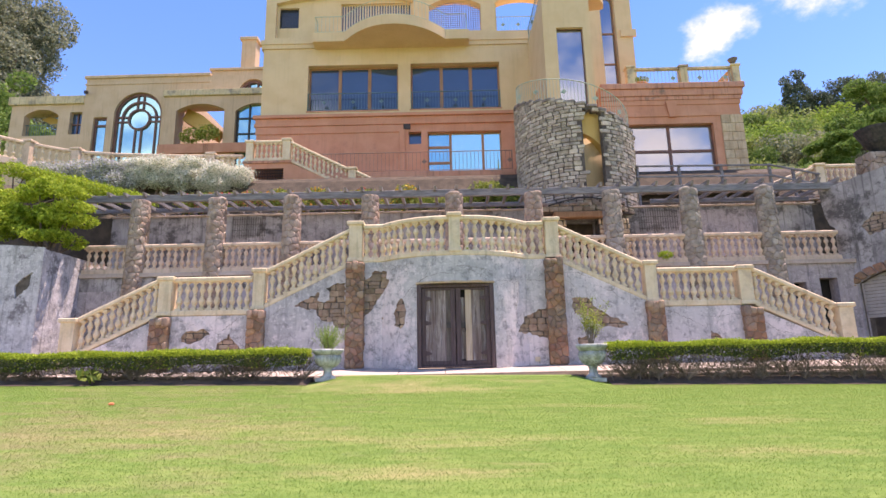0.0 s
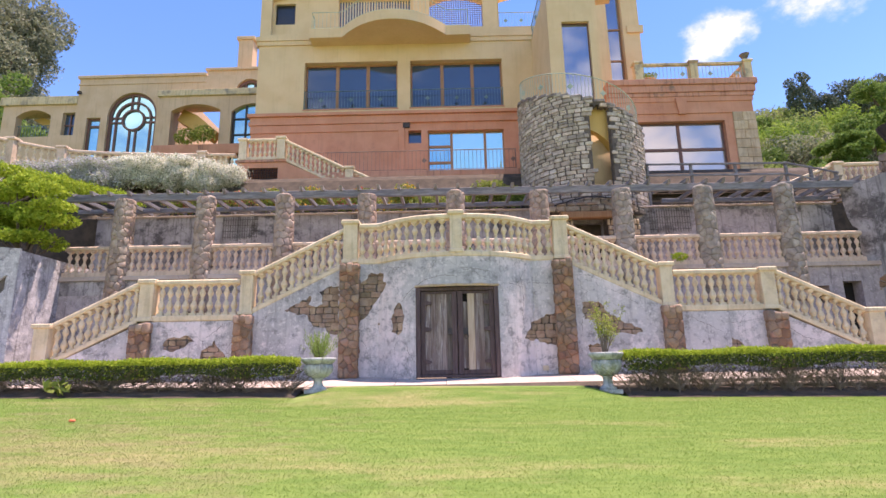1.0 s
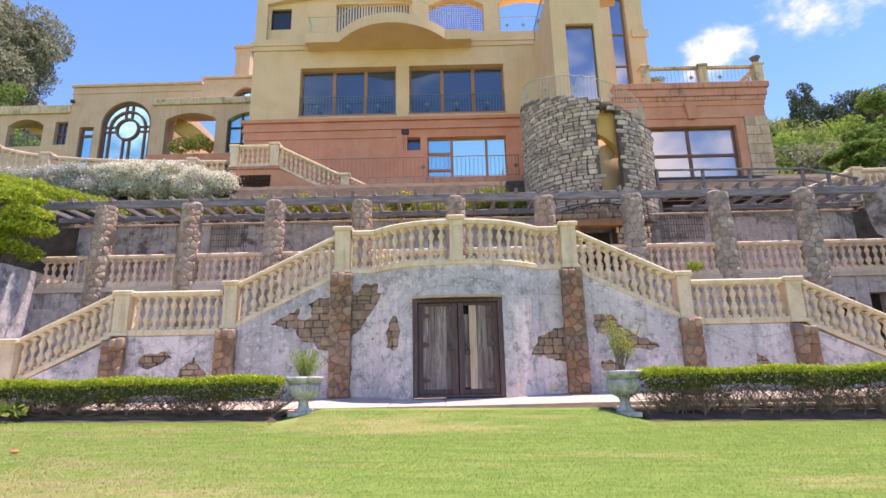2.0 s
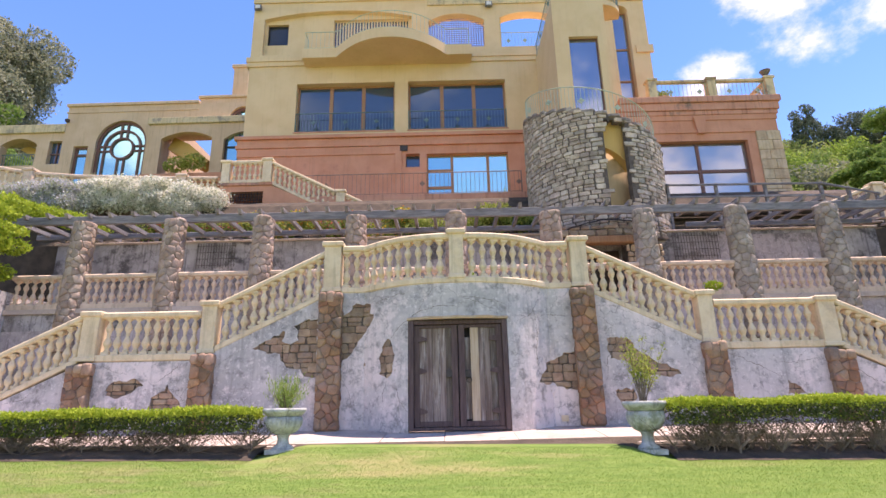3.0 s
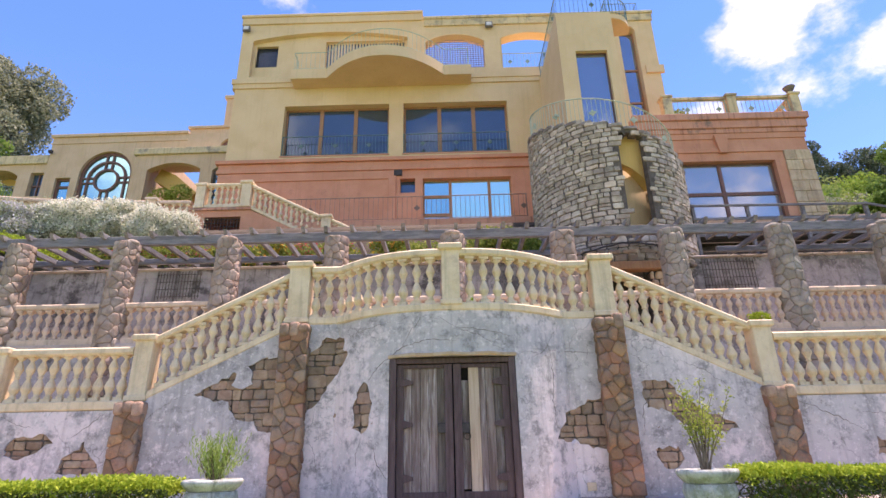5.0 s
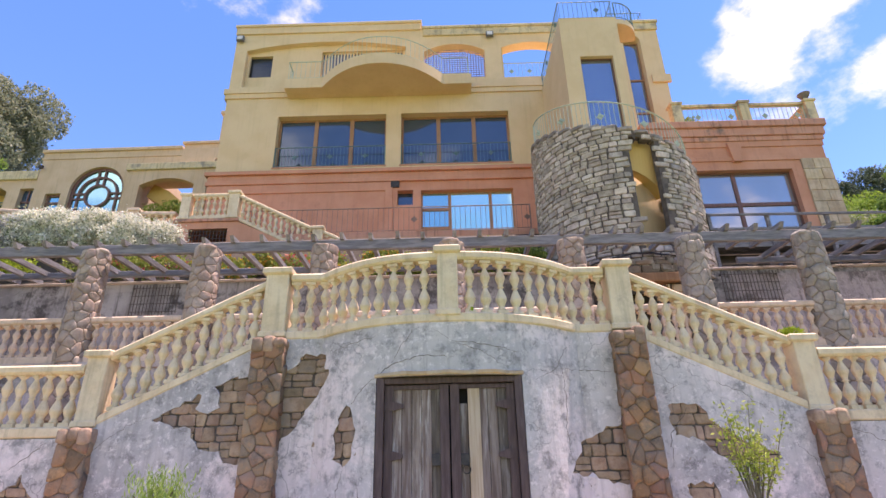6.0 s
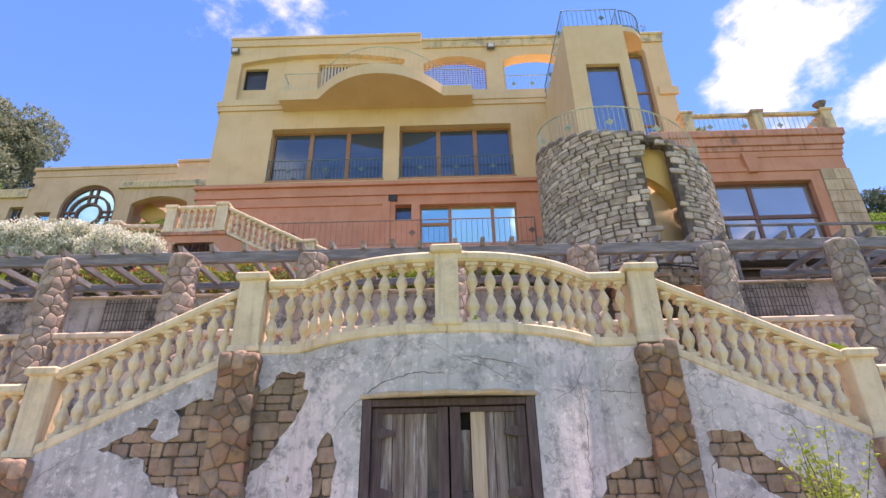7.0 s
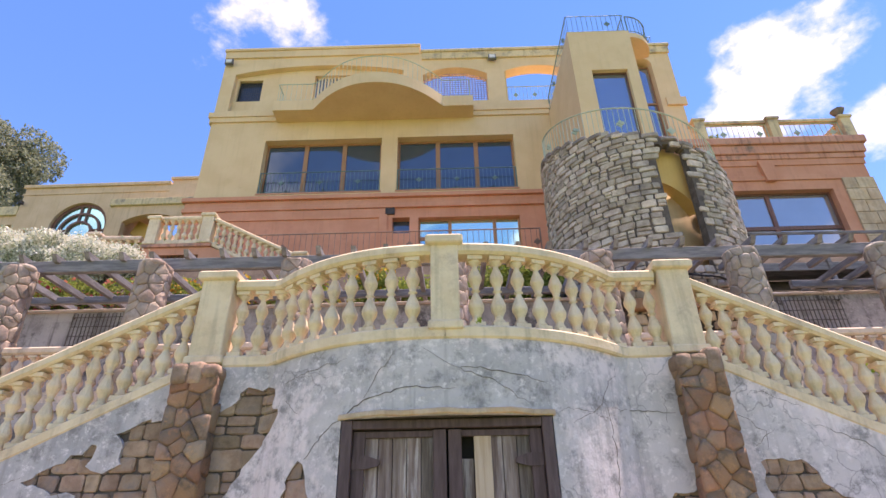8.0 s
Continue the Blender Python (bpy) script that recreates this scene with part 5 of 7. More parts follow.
panel(bm, [(9.3, 17.9), (10.1, 17.9), (10.1, 18.3), (9.3, 18.3)], [], HY - 0.1, HY + 0.02)
part("string_course", bm, CREAM, house)
bm = bmesh.new()
box(bm, -9.35, -9.2, HY + 0.021, 36, 17.65, 18.11)
part("side_string_course", bm, CREAM, house)
for x0, x1 in ((-6.88, -2.25), (-1.62, 2.95)):
    window(house, x0, x1, 14.12, 16.66, HY + 0.32, (0.345, 0.675), (), WINFRAME, GLASS, 0.17)
    bm = bmesh.new()
    box(bm, x0 - 0.05, x1 + 0.05, HY - 0.02, HY + 0.3, 14.06, 14.13, 0.01)
    part("sill", bm, TERRA, house)
    metal_rail("window_railing", [(x0 + 0.03, HY + 0.05, 14.13), (x1 - 0.03, HY + 0.05, 14.13)], 0.98, 0.145, TEAL_IRON, "dark teal iron railing across a wide window", "window railings", rosette=10)
window(house, -8.555, -7.545, 19.025, 20.215, HY + 0.39, (), (), IRON, GLASS, 0.06, "small_window")
grille = thing("window_grille", (-7.8, HY + 0.33, 18.95), "dark square iron grille over a small window", "grille")
for i in range(12):
    boxed("bar", grille, IRON, -8.56 + i * 0.092, -8.545 + i * 0.092, HY + 0.35, HY + 0.365, 19.03, 20.21, 0)
for i in range(11):
    boxed("cross_bar", grille, IRON, -8.555, -7.545, HY + 0.366, HY + 0.379, 19.06 + i * 0.107, 19.075 + i * 0.107, 0)
window(house, -5.295, -1.605, 18.3, 20.395, HY + 0.36, tuple(i / 26 for i in range(1, 26)), (), CREAM, GLASS, 0.065, "balcony_window")
window(house, 8.38, 9.1, 14.9, 20.4, HY + 0.3, (), (0.3, 0.62), WINFRAME, GLASS_SKY, 0.08, "stair_window")

# the wire screen in the first roof arch, and its neighbour's railing
screen = thing("wire_screen", (0.7, HY + 0.35, 18.5), "pale lilac square wire screen in an arched opening", "grille")
for i in range(23):
    x = -0.58 + i * 0.12
    boxed("wire", screen, GRID, x, x + 0.032, HY + 0.33, HY + 0.345, 18.5, 20.40, 0)
for i in range(16):
    z = 18.56 + i * 0.12
    boxed("cross_wire", screen, GRID, -0.6, 2.08, HY + 0.346, HY + 0.361, z, z + 0.032, 0)
metal_rail("roof_railing", [(2.85, HY + 0.2, 18.45), (5.6, HY + 0.2, 18.45)], 0.95, 0.16, VERDIGRIS, "pale green iron railing in a roof arch", "", rosette=5)
bm = bmesh.new()
box(bm, 2.86, 2.9, HY + 0.02, HY + 0.48, 18.46, 20.1)
part("arch_reveal", bm, OCHRE, house)

# bowed balcony
def balcony_front(x):
    c, half = -2.35, 2.55
    u = abs(x - c) / half
    return HY - 0.72 - (1.35 * (1 - u ** 2.2) if u < 1 else 0.0)


xs = [-6.52 + 7.92 * i / 60 for i in range(61)]
bm = bmesh.new()
lo = [bm.verts.new((x, balcony_front(x), 17.58)) for x in xs] + [bm.verts.new((xs[-1], HY + 0.01, 17.58)), bm.verts.new((xs[0], HY + 0.01, 17.58))]
hi = [bm.verts.new((v.co.x, v.co.y, 18.09)) for v in lo]
bm.faces.new(lo)
bm.faces.new(hi)
for i in range(len(lo)):
    j = (i + 1) % len(lo)
    bm.faces.new((lo[i], lo[j], hi[j], hi[i]))
balcony = part("balcony", bm, CREAM, house, "bowed cream balcony slab")
metal_rail("balcony_railing", [(-6.44, HY - 0.05, 18.09), (-6.44, HY - 0.64, 18.09)] + [(x, balcony_front(x) + 0.08, 18.09) for x in xs[1:-1:2]] + [(1.32, HY - 0.05, 18.09)], 0.95, 0.2, VERDIGRIS,
           "pale green iron railing along the bowed balcony")
for x, z in ((-9.0, 20.95), (2.36, 20.8)):
    lamp = thing("floodlight", (x, HY - 0.1, z), "small square grey floodlight fixed to the facade", "floodlight", "floodlights")
    boxed("housing", lamp, LAMP_GREY, x - 0.17, x + 0.17, HY - 0.22, HY - 0.09, z - 0.14, z + 0.14, 0.02)
    boxed("lens", lamp, LAMP_GLASS, x - 0.12, x + 0.12, HY - 0.235, HY - 0.219, z - 0.09, z + 0.09, 0.004)
    boxed("bracket", lamp, LAMP_GREY, x - 0.03, x + 0.03, HY - 0.12, HY + 0.01, z + 0.05, z + 0.10, 0)

# terracotta ground storey
GY = HY - 0.1
bm = bmesh.new()
panel(bm, [(-9.35, 9.0), (4.6, 9.0), (4.6, 13.5), (-9.35, 13.5)], [rect(-1.72, -1.1, 12.2, 12.86), rect(-0.78, 2.88, 10.1, 12.84)], GY, GY + 0.42)
part("base_storey", bm, TERRA, house, "terracotta rendered ground storey")
bm = bmesh.new()
for z0, z1, d in ((13.25, 13.42, 0.10), (13.421, 13.68, 0.05), (13.681, 13.85, 0.16)):
    box(bm, -9.36 - d, 4.6, GY - d, HY + 0.01, z0, z1, 0.02)
box(bm, -9.38, -2.2, GY - 0.05, GY + 0.01, 12.85, 13.24, 0.015)
box(bm, -2.2, -1.9, GY - 0.06, GY + 0.01, 9.4, 13.24, 0.015)
part("terracotta_moulding", bm, TERRA, house)
boxed("vent", house, IRON, -1.98, -1.64, GY - 0.075, GY - 0.01, 12.98, 13.26, 0.01, "small dark wall vent")
boxed("niche_back", house, GLASS, -1.74, -1.08, GY + 0.3, GY + 0.36, 12.18, 12.88, 0)
window(house, -0.78, 0.35, 10.1, 12.84, GY + 0.2, (), (0.42, 0.72), WINFRAME, GLASS_BLUE, 0.12)
window(house, 0.352, 2.88, 10.1, 12.84, GY + 0.2, (0.64,), (), WINFRAME, GLASS_CYAN, 0.12, "sliding_door")

# terrace in front of the ground storey
bm = bmesh.new()
box(bm, -6.8, 4.2, 22.45, GY - 0.01, 9.48, 9.74, 0.02)
structure("lower_terrace", bm, TERRA_OLD, "terracotta terrace slab with a stained edge", "terrace")
bm = bmesh.new()
box(bm, -6.8, 4.2, 22.85, 23.1, 7.2, 9.479)
structure("lower_terrace_wall", bm, TERRA_OLD, "terracotta wall under the terrace slab")
metal_rail("terrace_railing", [(-6.6, 22.55, 9.74), (3.0, 22.55, 9.74)], 0.93, 0.17, RUSTY_IRON, "thin rusty iron railing along the terrace", "", rosette=22)
bm = bmesh.new()
box(bm, -9.3, -6.81, 23.7, GY - 0.02, 7.0, 10.2)
structure("stair_head_block", bm, TERRA, "terracotta block behind the stair head")

# garden stair at the house, with its balustrade
gstair = thing("garden_stair", (-6, 22.8, 8), "terracotta garden stair with a cast-stone balustrade", "stair")
bm = bmesh.new()
panel(bm, [(-8.72, 7.3), (-2.4, 7.3), (-2.4, 8.2), (-6.7, 10.22), (-8.72, 10.22)], [rect(-8.28, -7.0, 8.9, 9.98)], 22.4, 22.62)
part("stair_side", bm, TERRA, gstair)
# shade behind the stair side, as a near-black sheet
boxed("stair_back", gstair, SHADE, -8.7, -2.5, 22.95, 23.0, 7.3, 8.2, 0)
boxed("landing", gstair, TERRA, -8.72, -6.7, 22.63, 23.69, 10.02, 10.2, 0.01)
boxed("stair_cheek", gstair, TERRA_OLD, -8.8, -6.66, 22.33, 22.64, 10.221, 10.33, 0.02)
for i in range(12):
    boxed("grille_bar", gstair, IRON, -8.28 + i * 0.113, -8.262 + i * 0.113, 22.48, 22.498, 8.9, 9.98, 0)
for i in range(8):
    boxed("grille_cross_bar", gstair, IRON, -8.28, -7.0, 22.499, 22.515, 9.0 + i * 0.13, 9.018 + i * 0.13, 0)
for i in range(10):
    x = -6.7 + i * 0.43
    boxed("step", gstair, TERRA, x, x + 0.43, 22.63, 23.68, 7.4, 10.0 - i * 0.2, 0.01)
GB = baluster_mesh(0.72, 0.15, STONE_BAL)
gbal = thing("garden_balustrade", (-6, 22.5, 10.2), "cream cast-stone balustrade of the garden stair", "balustrade")
post(gbal, -8.52, 22.5, 10.331, 11.30, 0.32, STONE_BAL)
balustrade_run(gbal, [(-8.36, 22.5, 10.46), (-7.06, 22.5, 10.46)], 0.85, 0.2, GB, STONE_BAL, 0.22, 0.12, 0.04)
post(gbal, -6.9, 22.5, 10.331, 11.36, 0.34, STONE_BAL)
balustrade_run(gbal, [(-6.74, 22.5, 10.40), (-4.16, 22.5, 9.08)], 0.86, 0.19, GB, STONE_BAL, 0.22, 0.12, 0.04)
post(gbal, -4.0, 22.5, 8.95, 9.95, 0.33, STONE_BAL)
balustrade_run(gbal, [(-3.84, 22.5, 8.98), (-2.5, 22.5, 8.3)], 0.86, 0.19, GB, STONE_BAL, 0.22, 0.12, 0.04)

wbal = thing("upper_garden_balustrade", (-13, 22.3, 9.8), "long weathered cast-stone balustrade curving round the upper garden", "balustrade")
curve = [(-8.85, 22.55), (-11.5, 22.45), (-14.2, 22.2), (-15.3, 21.95), (-16.2, 21.6), (-17.0, 21.0), (-17.7, 20.3), (-18.3, 19.4), (-18.8, 18.2)]
path = [(x, y, 9.86 + 0.012 * (-8.85 - x)) for x, y in curve]
for a, b, k in ((0, 3, 0), (2, 9, 1)):
    balustrade_run(wbal, path[a:b], 0.82, 0.24, GB, STONE_PINK, 0.22, 0.3, 0.04)
for x, y in ((-10.22, 22.5), (-15.7, 21.8), (-17.1, 20.9)):
    post(wbal, x, y, 9.6, 10.76 + 0.012 * (-8.85 - x), 0.34, STONE_PINK)

# ---- right-hand block with the roof terrace ----
RY = 22.3
rblock = thing("garden_room", (10.3, 26, 8.4), "terracotta garden room with a large window and a roof terrace", "house")
bm = bmesh.new()
panel(bm, [(7.0, 8.2), (13.12, 8.2), (13.12, 12.75), (7.0, 12.75)], [rect(7.5, 11.86, 8.6, 11.62)], RY, RY + 0.45)
part("wall", bm, TERRA, rblock)
boxed("body", rblock, TERRA, 7.0, 13.1, RY + 1.6, 31, 8.2, 13.3, 0)
boxed("side_wall", rblock, TERRA, 12.7, 13.1, RY + 0.451, RY + 1.6, 8.2, 12.75, 0)
bm = bmesh.new()
for z0, z1, d in ((12.72, 12.9, 0.08), (12.901, 13.22, 0.14), (13.221, 13.48, 0.22)):
    box(bm, 7.0, 13.14 + d, RY - d, 31.0, z0, z1, 0.03)
part("parapet", bm, TERRA_OLD, rblock, "terracotta parapet cornice with dark rain stains")
boxed("lintel_band", rblock, TERRA, 7.0, 12.2, RY - 0.05, RY + 0.01, 11.95, 12.12, 0.01)
boxed("frieze_line", rblock, TERRA, 7.0, 13.16, RY - 0.04, RY + 0.01, 12.5, 12.719, 0.01)
bm = bmesh.new()
lo = [(-0.14, 11.9), (0.14, 11.9), (0.24, 12.62), (-0.24, 12.62)]
panel(bm, [(10.08 + a, b) for a, b in lo], [], RY - 0.13, RY + 0.01)
part("keystone", bm, TERRA, rblock)
window(rblock, 7.5, 11.86, 8.6, 11.62, RY + 0.2, (0.56,), (0.6,), DARKFRAME, GLASS_GREY, 0.12)
for i in range(9):
    z = 8.3 + i * 0.41
    for k in range(2):
        a = 12.2 + (0.46 if k else 0) + (0.12 if i % 2 else -0.06) * (k > 0)
        b = 13.16 if k else 12.66 + (0.12 if i % 2 else -0.06)
        boxed("quoin", rblock, QUOIN, a + 0.006, b - 0.006, RY - 0.06, RY + 0.02 + (0.6 if k else 0), z, z + 0.40, 0.02)
PZ = 13.48
for x in (8.45, 10.82, 13.15):
    post(rblock, x, RY + 0.1, PZ, 14.42, 0.33, CREAM_OLD, name="parapet_post")
boxed("parapet_rail", rblock, CREAM_OLD, 8.62, 10.65, RY + 0.02, RY + 0.2, 14.26, 14.37, 0.02)
boxed("parapet_rail", rblock, CREAM_OLD, 10.99, 12.98, RY + 0.02, RY + 0.2, 14.26, 14.37, 0.02)
for a, b in ((8.62, 10.65), (10.99, 12.98)):
    metal_rail("roof_terrace_railing", [(a, RY + 0.11, PZ), (b, RY + 0.11, PZ)], 0.77, 0.16, VERDIGRIS, "pale iron railing between parapet posts", "roof terrace railings", rosette=7)
sbal = thing("roof_balustrade", (13.15, 25, PZ), "cream cast-stone balustrade along the side of the roof terrace", "balustrade")
balustrade_run(sbal, [(13.15, RY + 0.35, PZ + 0.1), (13.15, 29.0, PZ + 0.1)], 0.8, 0.24, GB, CREAM_OLD, 0.2, 0.1, 0.02)
urn = thing("roof_urn", (13.15, RY + 0.1, 14.42), "dark shallow stone urn on the parapet post", "urn")
bm = bmesh.new()
lathe(bm, [(0.09, 0), (0.09, 0.04), (0.05, 0.08), (0.13, 0.16), (0.19, 0.27), (0.21, 0.31), (0.18, 0.31), (0.12, 0.21)], 18, (13.15, RY + 0.1, 14.42))
part("bowl", bm, KERB, urn, "", True)
rpot = thing("flower_pot", (9.1, RY + 0.9, PZ), "wide terracotta pot with yellow-green plant on the roof terrace", "plant pot")
bm = bmesh.new()
lathe(bm, [(0.28, 0), (0.42, 0.25), (0.45, 0.32), (0.40, 0.32), (0.36, 0.27)], 18, (9.1, RY + 0.9, PZ + 0.15))
part("pot", bm, TERRAPOT, rpot, "", True)
g = np.random.default_rng(3)
leaves("foliage", in_blobs([(9.1, RY + 0.9, PZ + 0.6, 0.42, 0.4, 0.25)], 900, g), 0.09, CLIMBER_LEAF, rpot, g)

# ---- the beige stair tower ----
tower = thing("stair_tower", (5.5, 23, 10), "cream rendered stair tower with a tall blue window", "tower")
bm = bmesh.new()
panel(bm, [(4.48, 9.5), (6.56, 9.5), (6.56, 17.65), (4.48, 17.65)], [rect(5.06, 6.22, 11.4, 15.86)], 21.4, 21.75)
part("front_wall", bm, CREAM, tower)
boxed("side_wall", tower, CREAM, 4.48, 4.83, 21.751, HY - 0.002, 9.5, 17.65, 0)
boxed("side_wall", tower, CREAM, 6.21, 6.56, 21.751, HY - 0.002, 9.5, 17.65, 0)
boxed("roof", tower, CREAM, 4.84, 6.2, 21.76, HY - 0.002, 17.3, 17.6, 0)
window(tower, 5.06, 6.22, 11.4, 15.86, 21.55, (), (0.12,), DARKFRAME, GLASS_SKY, 0.07)
metal_rail("tower_railing", [(4.53, HY - 0.1, 17.65), (4.53, 21.46, 17.65), (6.5, 21.46, 17.65), (6.5, 23.2, 17.65)], 0.85, 0.17, TEAL_IRON, "thin iron railing on the tower roof", "", rosette=12)

bm = bmesh.new()
rim = [(6.561, 21.44)] + [(6.561 + 0.92 * math.sin(math.pi / 2 * i / 12), 22.36 - 0.92 * math.cos(math.pi / 2 * i / 12)) for i in range(1, 13)] + [(6.561, 22.5)]
lo = [bm.verts.new((x, y, 17.38)) for x, y in rim]
hi = [bm.verts.new((x, y, 17.6)) for x, y in rim]
bm.faces.new(lo)
bm.faces.new(hi)
for i in range(len(rim)):
    j = (i + 1) % len(rim)
    bm.faces.new((lo[i], lo[j], hi[j], hi[i]))
part("rounded_landing", bm, CREAM, tower, "quarter-round cream roof landing")
metal_rail("landing_railing", [(x, y, 17.6) for x, y in rim[:-1]], 0.8, 0.16, TEAL_IRON, "curved dark iron railing on the rounded roof landing")
metal_rail("roof_edge_railing", [(7.9, HY + 0.2, 21.42), (9.5, HY + 0.2, 21.42), (9.5, HY + 2.0, 21.42)], 0.75, 0.17, TEAL_IRON, "short dark iron railing on the main roof")

# ---- the round stone turret ----
TC, TR = Vector((5.37, 21.17, 0)), 2.33
turret = thing("stone_turret", (5.48, 21.2, 7), "round turret of grey ledge stone with a tall slit opening", "turret")


def turret_slope(u):
    return 10.95 - 0.28 * u


def turret_top(u):
    """The turret's stepped top, which follows the stair down inside it."""
    return turret_slope(math.floor(u / 0.42) * 0.42 + 0.21)


def in_slit(u, v):
    return -0.17 < u < 0.54 and 7.45 < v < 10.70 - 0.28 * u


def on_turret(u, v, d):
    a = u / TR
    return (TC.x + (TR + d) * math.sin(a), TC.y - (TR + d) * math.cos(a), v)


U0, U1 = -4.4, 4.6
bm = bmesh.new()
nu, nz = 120, 44
grid_f, grid_b = {}, {}
for i in range(nu + 1):
    for j in range(nz + 1):
        u = U0 + (U1 - U0) * i / nu
        v = 6.75 + (turret_top(u) - 6.75) * j / nz
        grid_f[i, j] = bm.verts.new(on_turret(u, v, 0))
        grid_b[i, j] = bm.verts.new(on_turret(u, v, -0.2))
keep = {(i, j) for i in range(nu) for j in range(nz) if not in_slit(U0 + (U1 - U0) * (i + 0.5) / nu, 6.75 + (turret_top(U0 + (U1 - U0) * (i + 0.5) / nu) - 6.75) * (j + 0.5) / nz)}
for i, j in keep:
    q = ((i, j), (i + 1, j), (i + 1, j + 1), (i, j + 1))
    bm.faces.new([grid_f[k] for k in q])
    bm.faces.new([grid_b[k] for k in reversed(q)])
    for (di, dj), (a, b) in (((-1, 0), (3, 0)), ((1, 0), (1, 2)), ((0, -1), (0, 1)), ((0, 1), (2, 3))):
        if (i + di, j + dj) not in keep:
            bm.faces.new((grid_f[q[b]], grid_f[q[a]], grid_b[q[a]], grid_b[q[b]]))
bmesh.ops.delete(bm, geom=[v for v in bm.verts if not v.link_faces], context="VERTS")
part("shell", bm, MORTAR, turret)
cells = []
for c in coursed_cells(U0, U1, 6.8, 12.3, 0.15, 0.30, random.Random(77)):
    cu, cv = sum(p[0] for p in c) / len(c), sum(p[1] for p in c) / len(c)
    if cv < turret_top(cu) - 0.06 and not any(in_slit(cu + k, cv) for k in (-0.06, 0.06)):
        cells.append(c)
cells.sort(key=lambda c: abs(c[0][0] - 0.3))
near_cells, far_cells = cells[:300], cells[300:]
stones(turret, near_cells, on_turret, TURRET_STONE, 0.04, 0.016, 90, inset=0.026)
stones(turret, [[(0.42 * k + 0.005, turret_top(0.42 * k + 0.1) - 0.11), (0.42 * k + 0.415, turret_top(0.42 * k + 0.1) - 0.11), (0.42 * k + 0.415, turret_top(0.42 * k + 0.1) + 0.02), (0.42 * k + 0.005, turret_top(0.42 * k + 0.1) + 0.02)]
                for k in range(-9, 9)], on_turret, TURRET_DARK, 0.07, 0.008, 92, "cap_stone")
stones_joined("stone_facing", turret, far_cells, on_turret, TURRET_JOINED, 0.04, 0.016, 91, inset=0.026)
bm = bmesh.new()
lathe(bm, [(1.55, 0), (1.55, 4.3)], 40, (TC.x, TC.y, 6.6))
part("stair_core", bm, CREAM, turret, "cream rendered inner stair drum", True)
bm = bmesh.new()
strip = []
for i in range(18):
    a = -0.30 + 0.045 * i
    z = 9.98 - 0.9 * (a + 0.1) - 1.1 * max(0.0, a - 0.05) ** 1.5
    strip.append([bm.verts.new((TC.x + r * math.sin(a), TC.y - r * math.cos(a), z + dz)) for r, dz in ((1.4, 0.1), (TR - 0.42, 0), (TR - 0.32, 10.86 - 0.28 * a * TR - z), (1.4, 10.86 - 0.28 * a * TR - z))])
for s0, s1 in zip(strip, strip[1:]):
    for k in range(4):
        bm.faces.new((s0[k], s0[(k + 1) % 4], s1[(k + 1) % 4], s1[k]))
part("stair_soffit", bm, OCHRE, turret, "ochre underside of the winding stair")
# disc added out of sight behind the soffit to keep sun off the drum
bm = bmesh.new()
lathe(bm, [(1.88, 0), (1.88, 0.12)], 48, (TC.x, TC.y, 10.30))
part("stair_landing", bm, PAVE, turret)
metal_rail("turret_railing", [on_turret(-3.9 + 0.2 * i, turret_slope(-3.9 + 0.2 * i) - 0.12, -0.12) for i in range(41)], 1.05, 0.13, VERDIGRIS, "curved pale green iron railing on the stone turret", "", rosette=9)

# grey timber railing on the pergola terrace
trail = thing("timber_railing", (10, 19.4, 7.1), "weathered grey timber railing above the pergola", "railing")
for x, z in ((7.47, 8.88), (9.08, 8.86), (10.71, 8.84), (12.56, 8.83), (13.45, 8.64), (14.35, 8.42)):
    boxed("rail_post", trail, PERGOLA, x - 0.045, x + 0.045, 19.95, 20.05, 7.0, z, 0.01)
for d in (0.03, 0.46):
    swept("rail", trail, PERGOLA, [(7.4, 19.92, 8.87 - d), (12.56, 19.92, 8.82 - d), (14.4, 19.92, 8.40 - d)], 0.05, 0.07, 0.008)
deck = thing("timber_deck", (10.2, 21, 8.0), "dark weathered timber deck behind the pergola", "deck")
for k in range(9):
    boxed("plank", deck, PERGOLA, 7.42, 13.25, 20.06 + 0.245 * k, 20.28 + 0.245 * k, 7.98, 8.06, 0.008)
boxed("fascia", deck, PERGOLA, 7.42, 13.25, 20.0, 20.05, 7.86, 8.06, 0.008)
gbal2 = thing("far_balustrade", (15.6, 20.6, 8.2), "cream cast-stone balustrade stepping down beside the hill", "balustrade")
post(gbal2, 14.9, 20.7, 7.6, 9.0, 0.32, STONE_BAL)
balustrade_run(gbal2, [(15.05, 20.7, 8.2), (16.5, 20.4, 8.1)], 0.78, 0.22, GB, STONE_BAL, 0.2, 0.4, 0.02)
balustrade_run(gbal2, [(13.4, 21.2, 7.7), (14.75, 20.7, 8.15)], 0.78, 0.22, GB, STONE_BAL, 0.2, 0.4, 0.02)
post(gbal2, 16.65, 20.4, 7.4, 8.95, 0.32, STONE_BAL)
bm = bmesh.new()
panel(bm, [(12.6, 5.0), (20.0, 5.0), (20.0, 7.7), (13.4, 7.5), (12.6, 7.1)], [], 19.9, 20.3)
side_upper = structure("side_wall_upper", bm, BROWN_PLASTER, "brown weathered retaining wall under the far balustrade")
stones(side_upper, coursed_cells(12.7, 16.0, 6.95, 7.35, 0.1, 0.5, random.Random(14)), lambda u, v, d: (u, 19.86 - d, v + 0.1 * (u - 13)), COLUMN_STONE, 0.16, 0.02, 15, "ledge_stone")

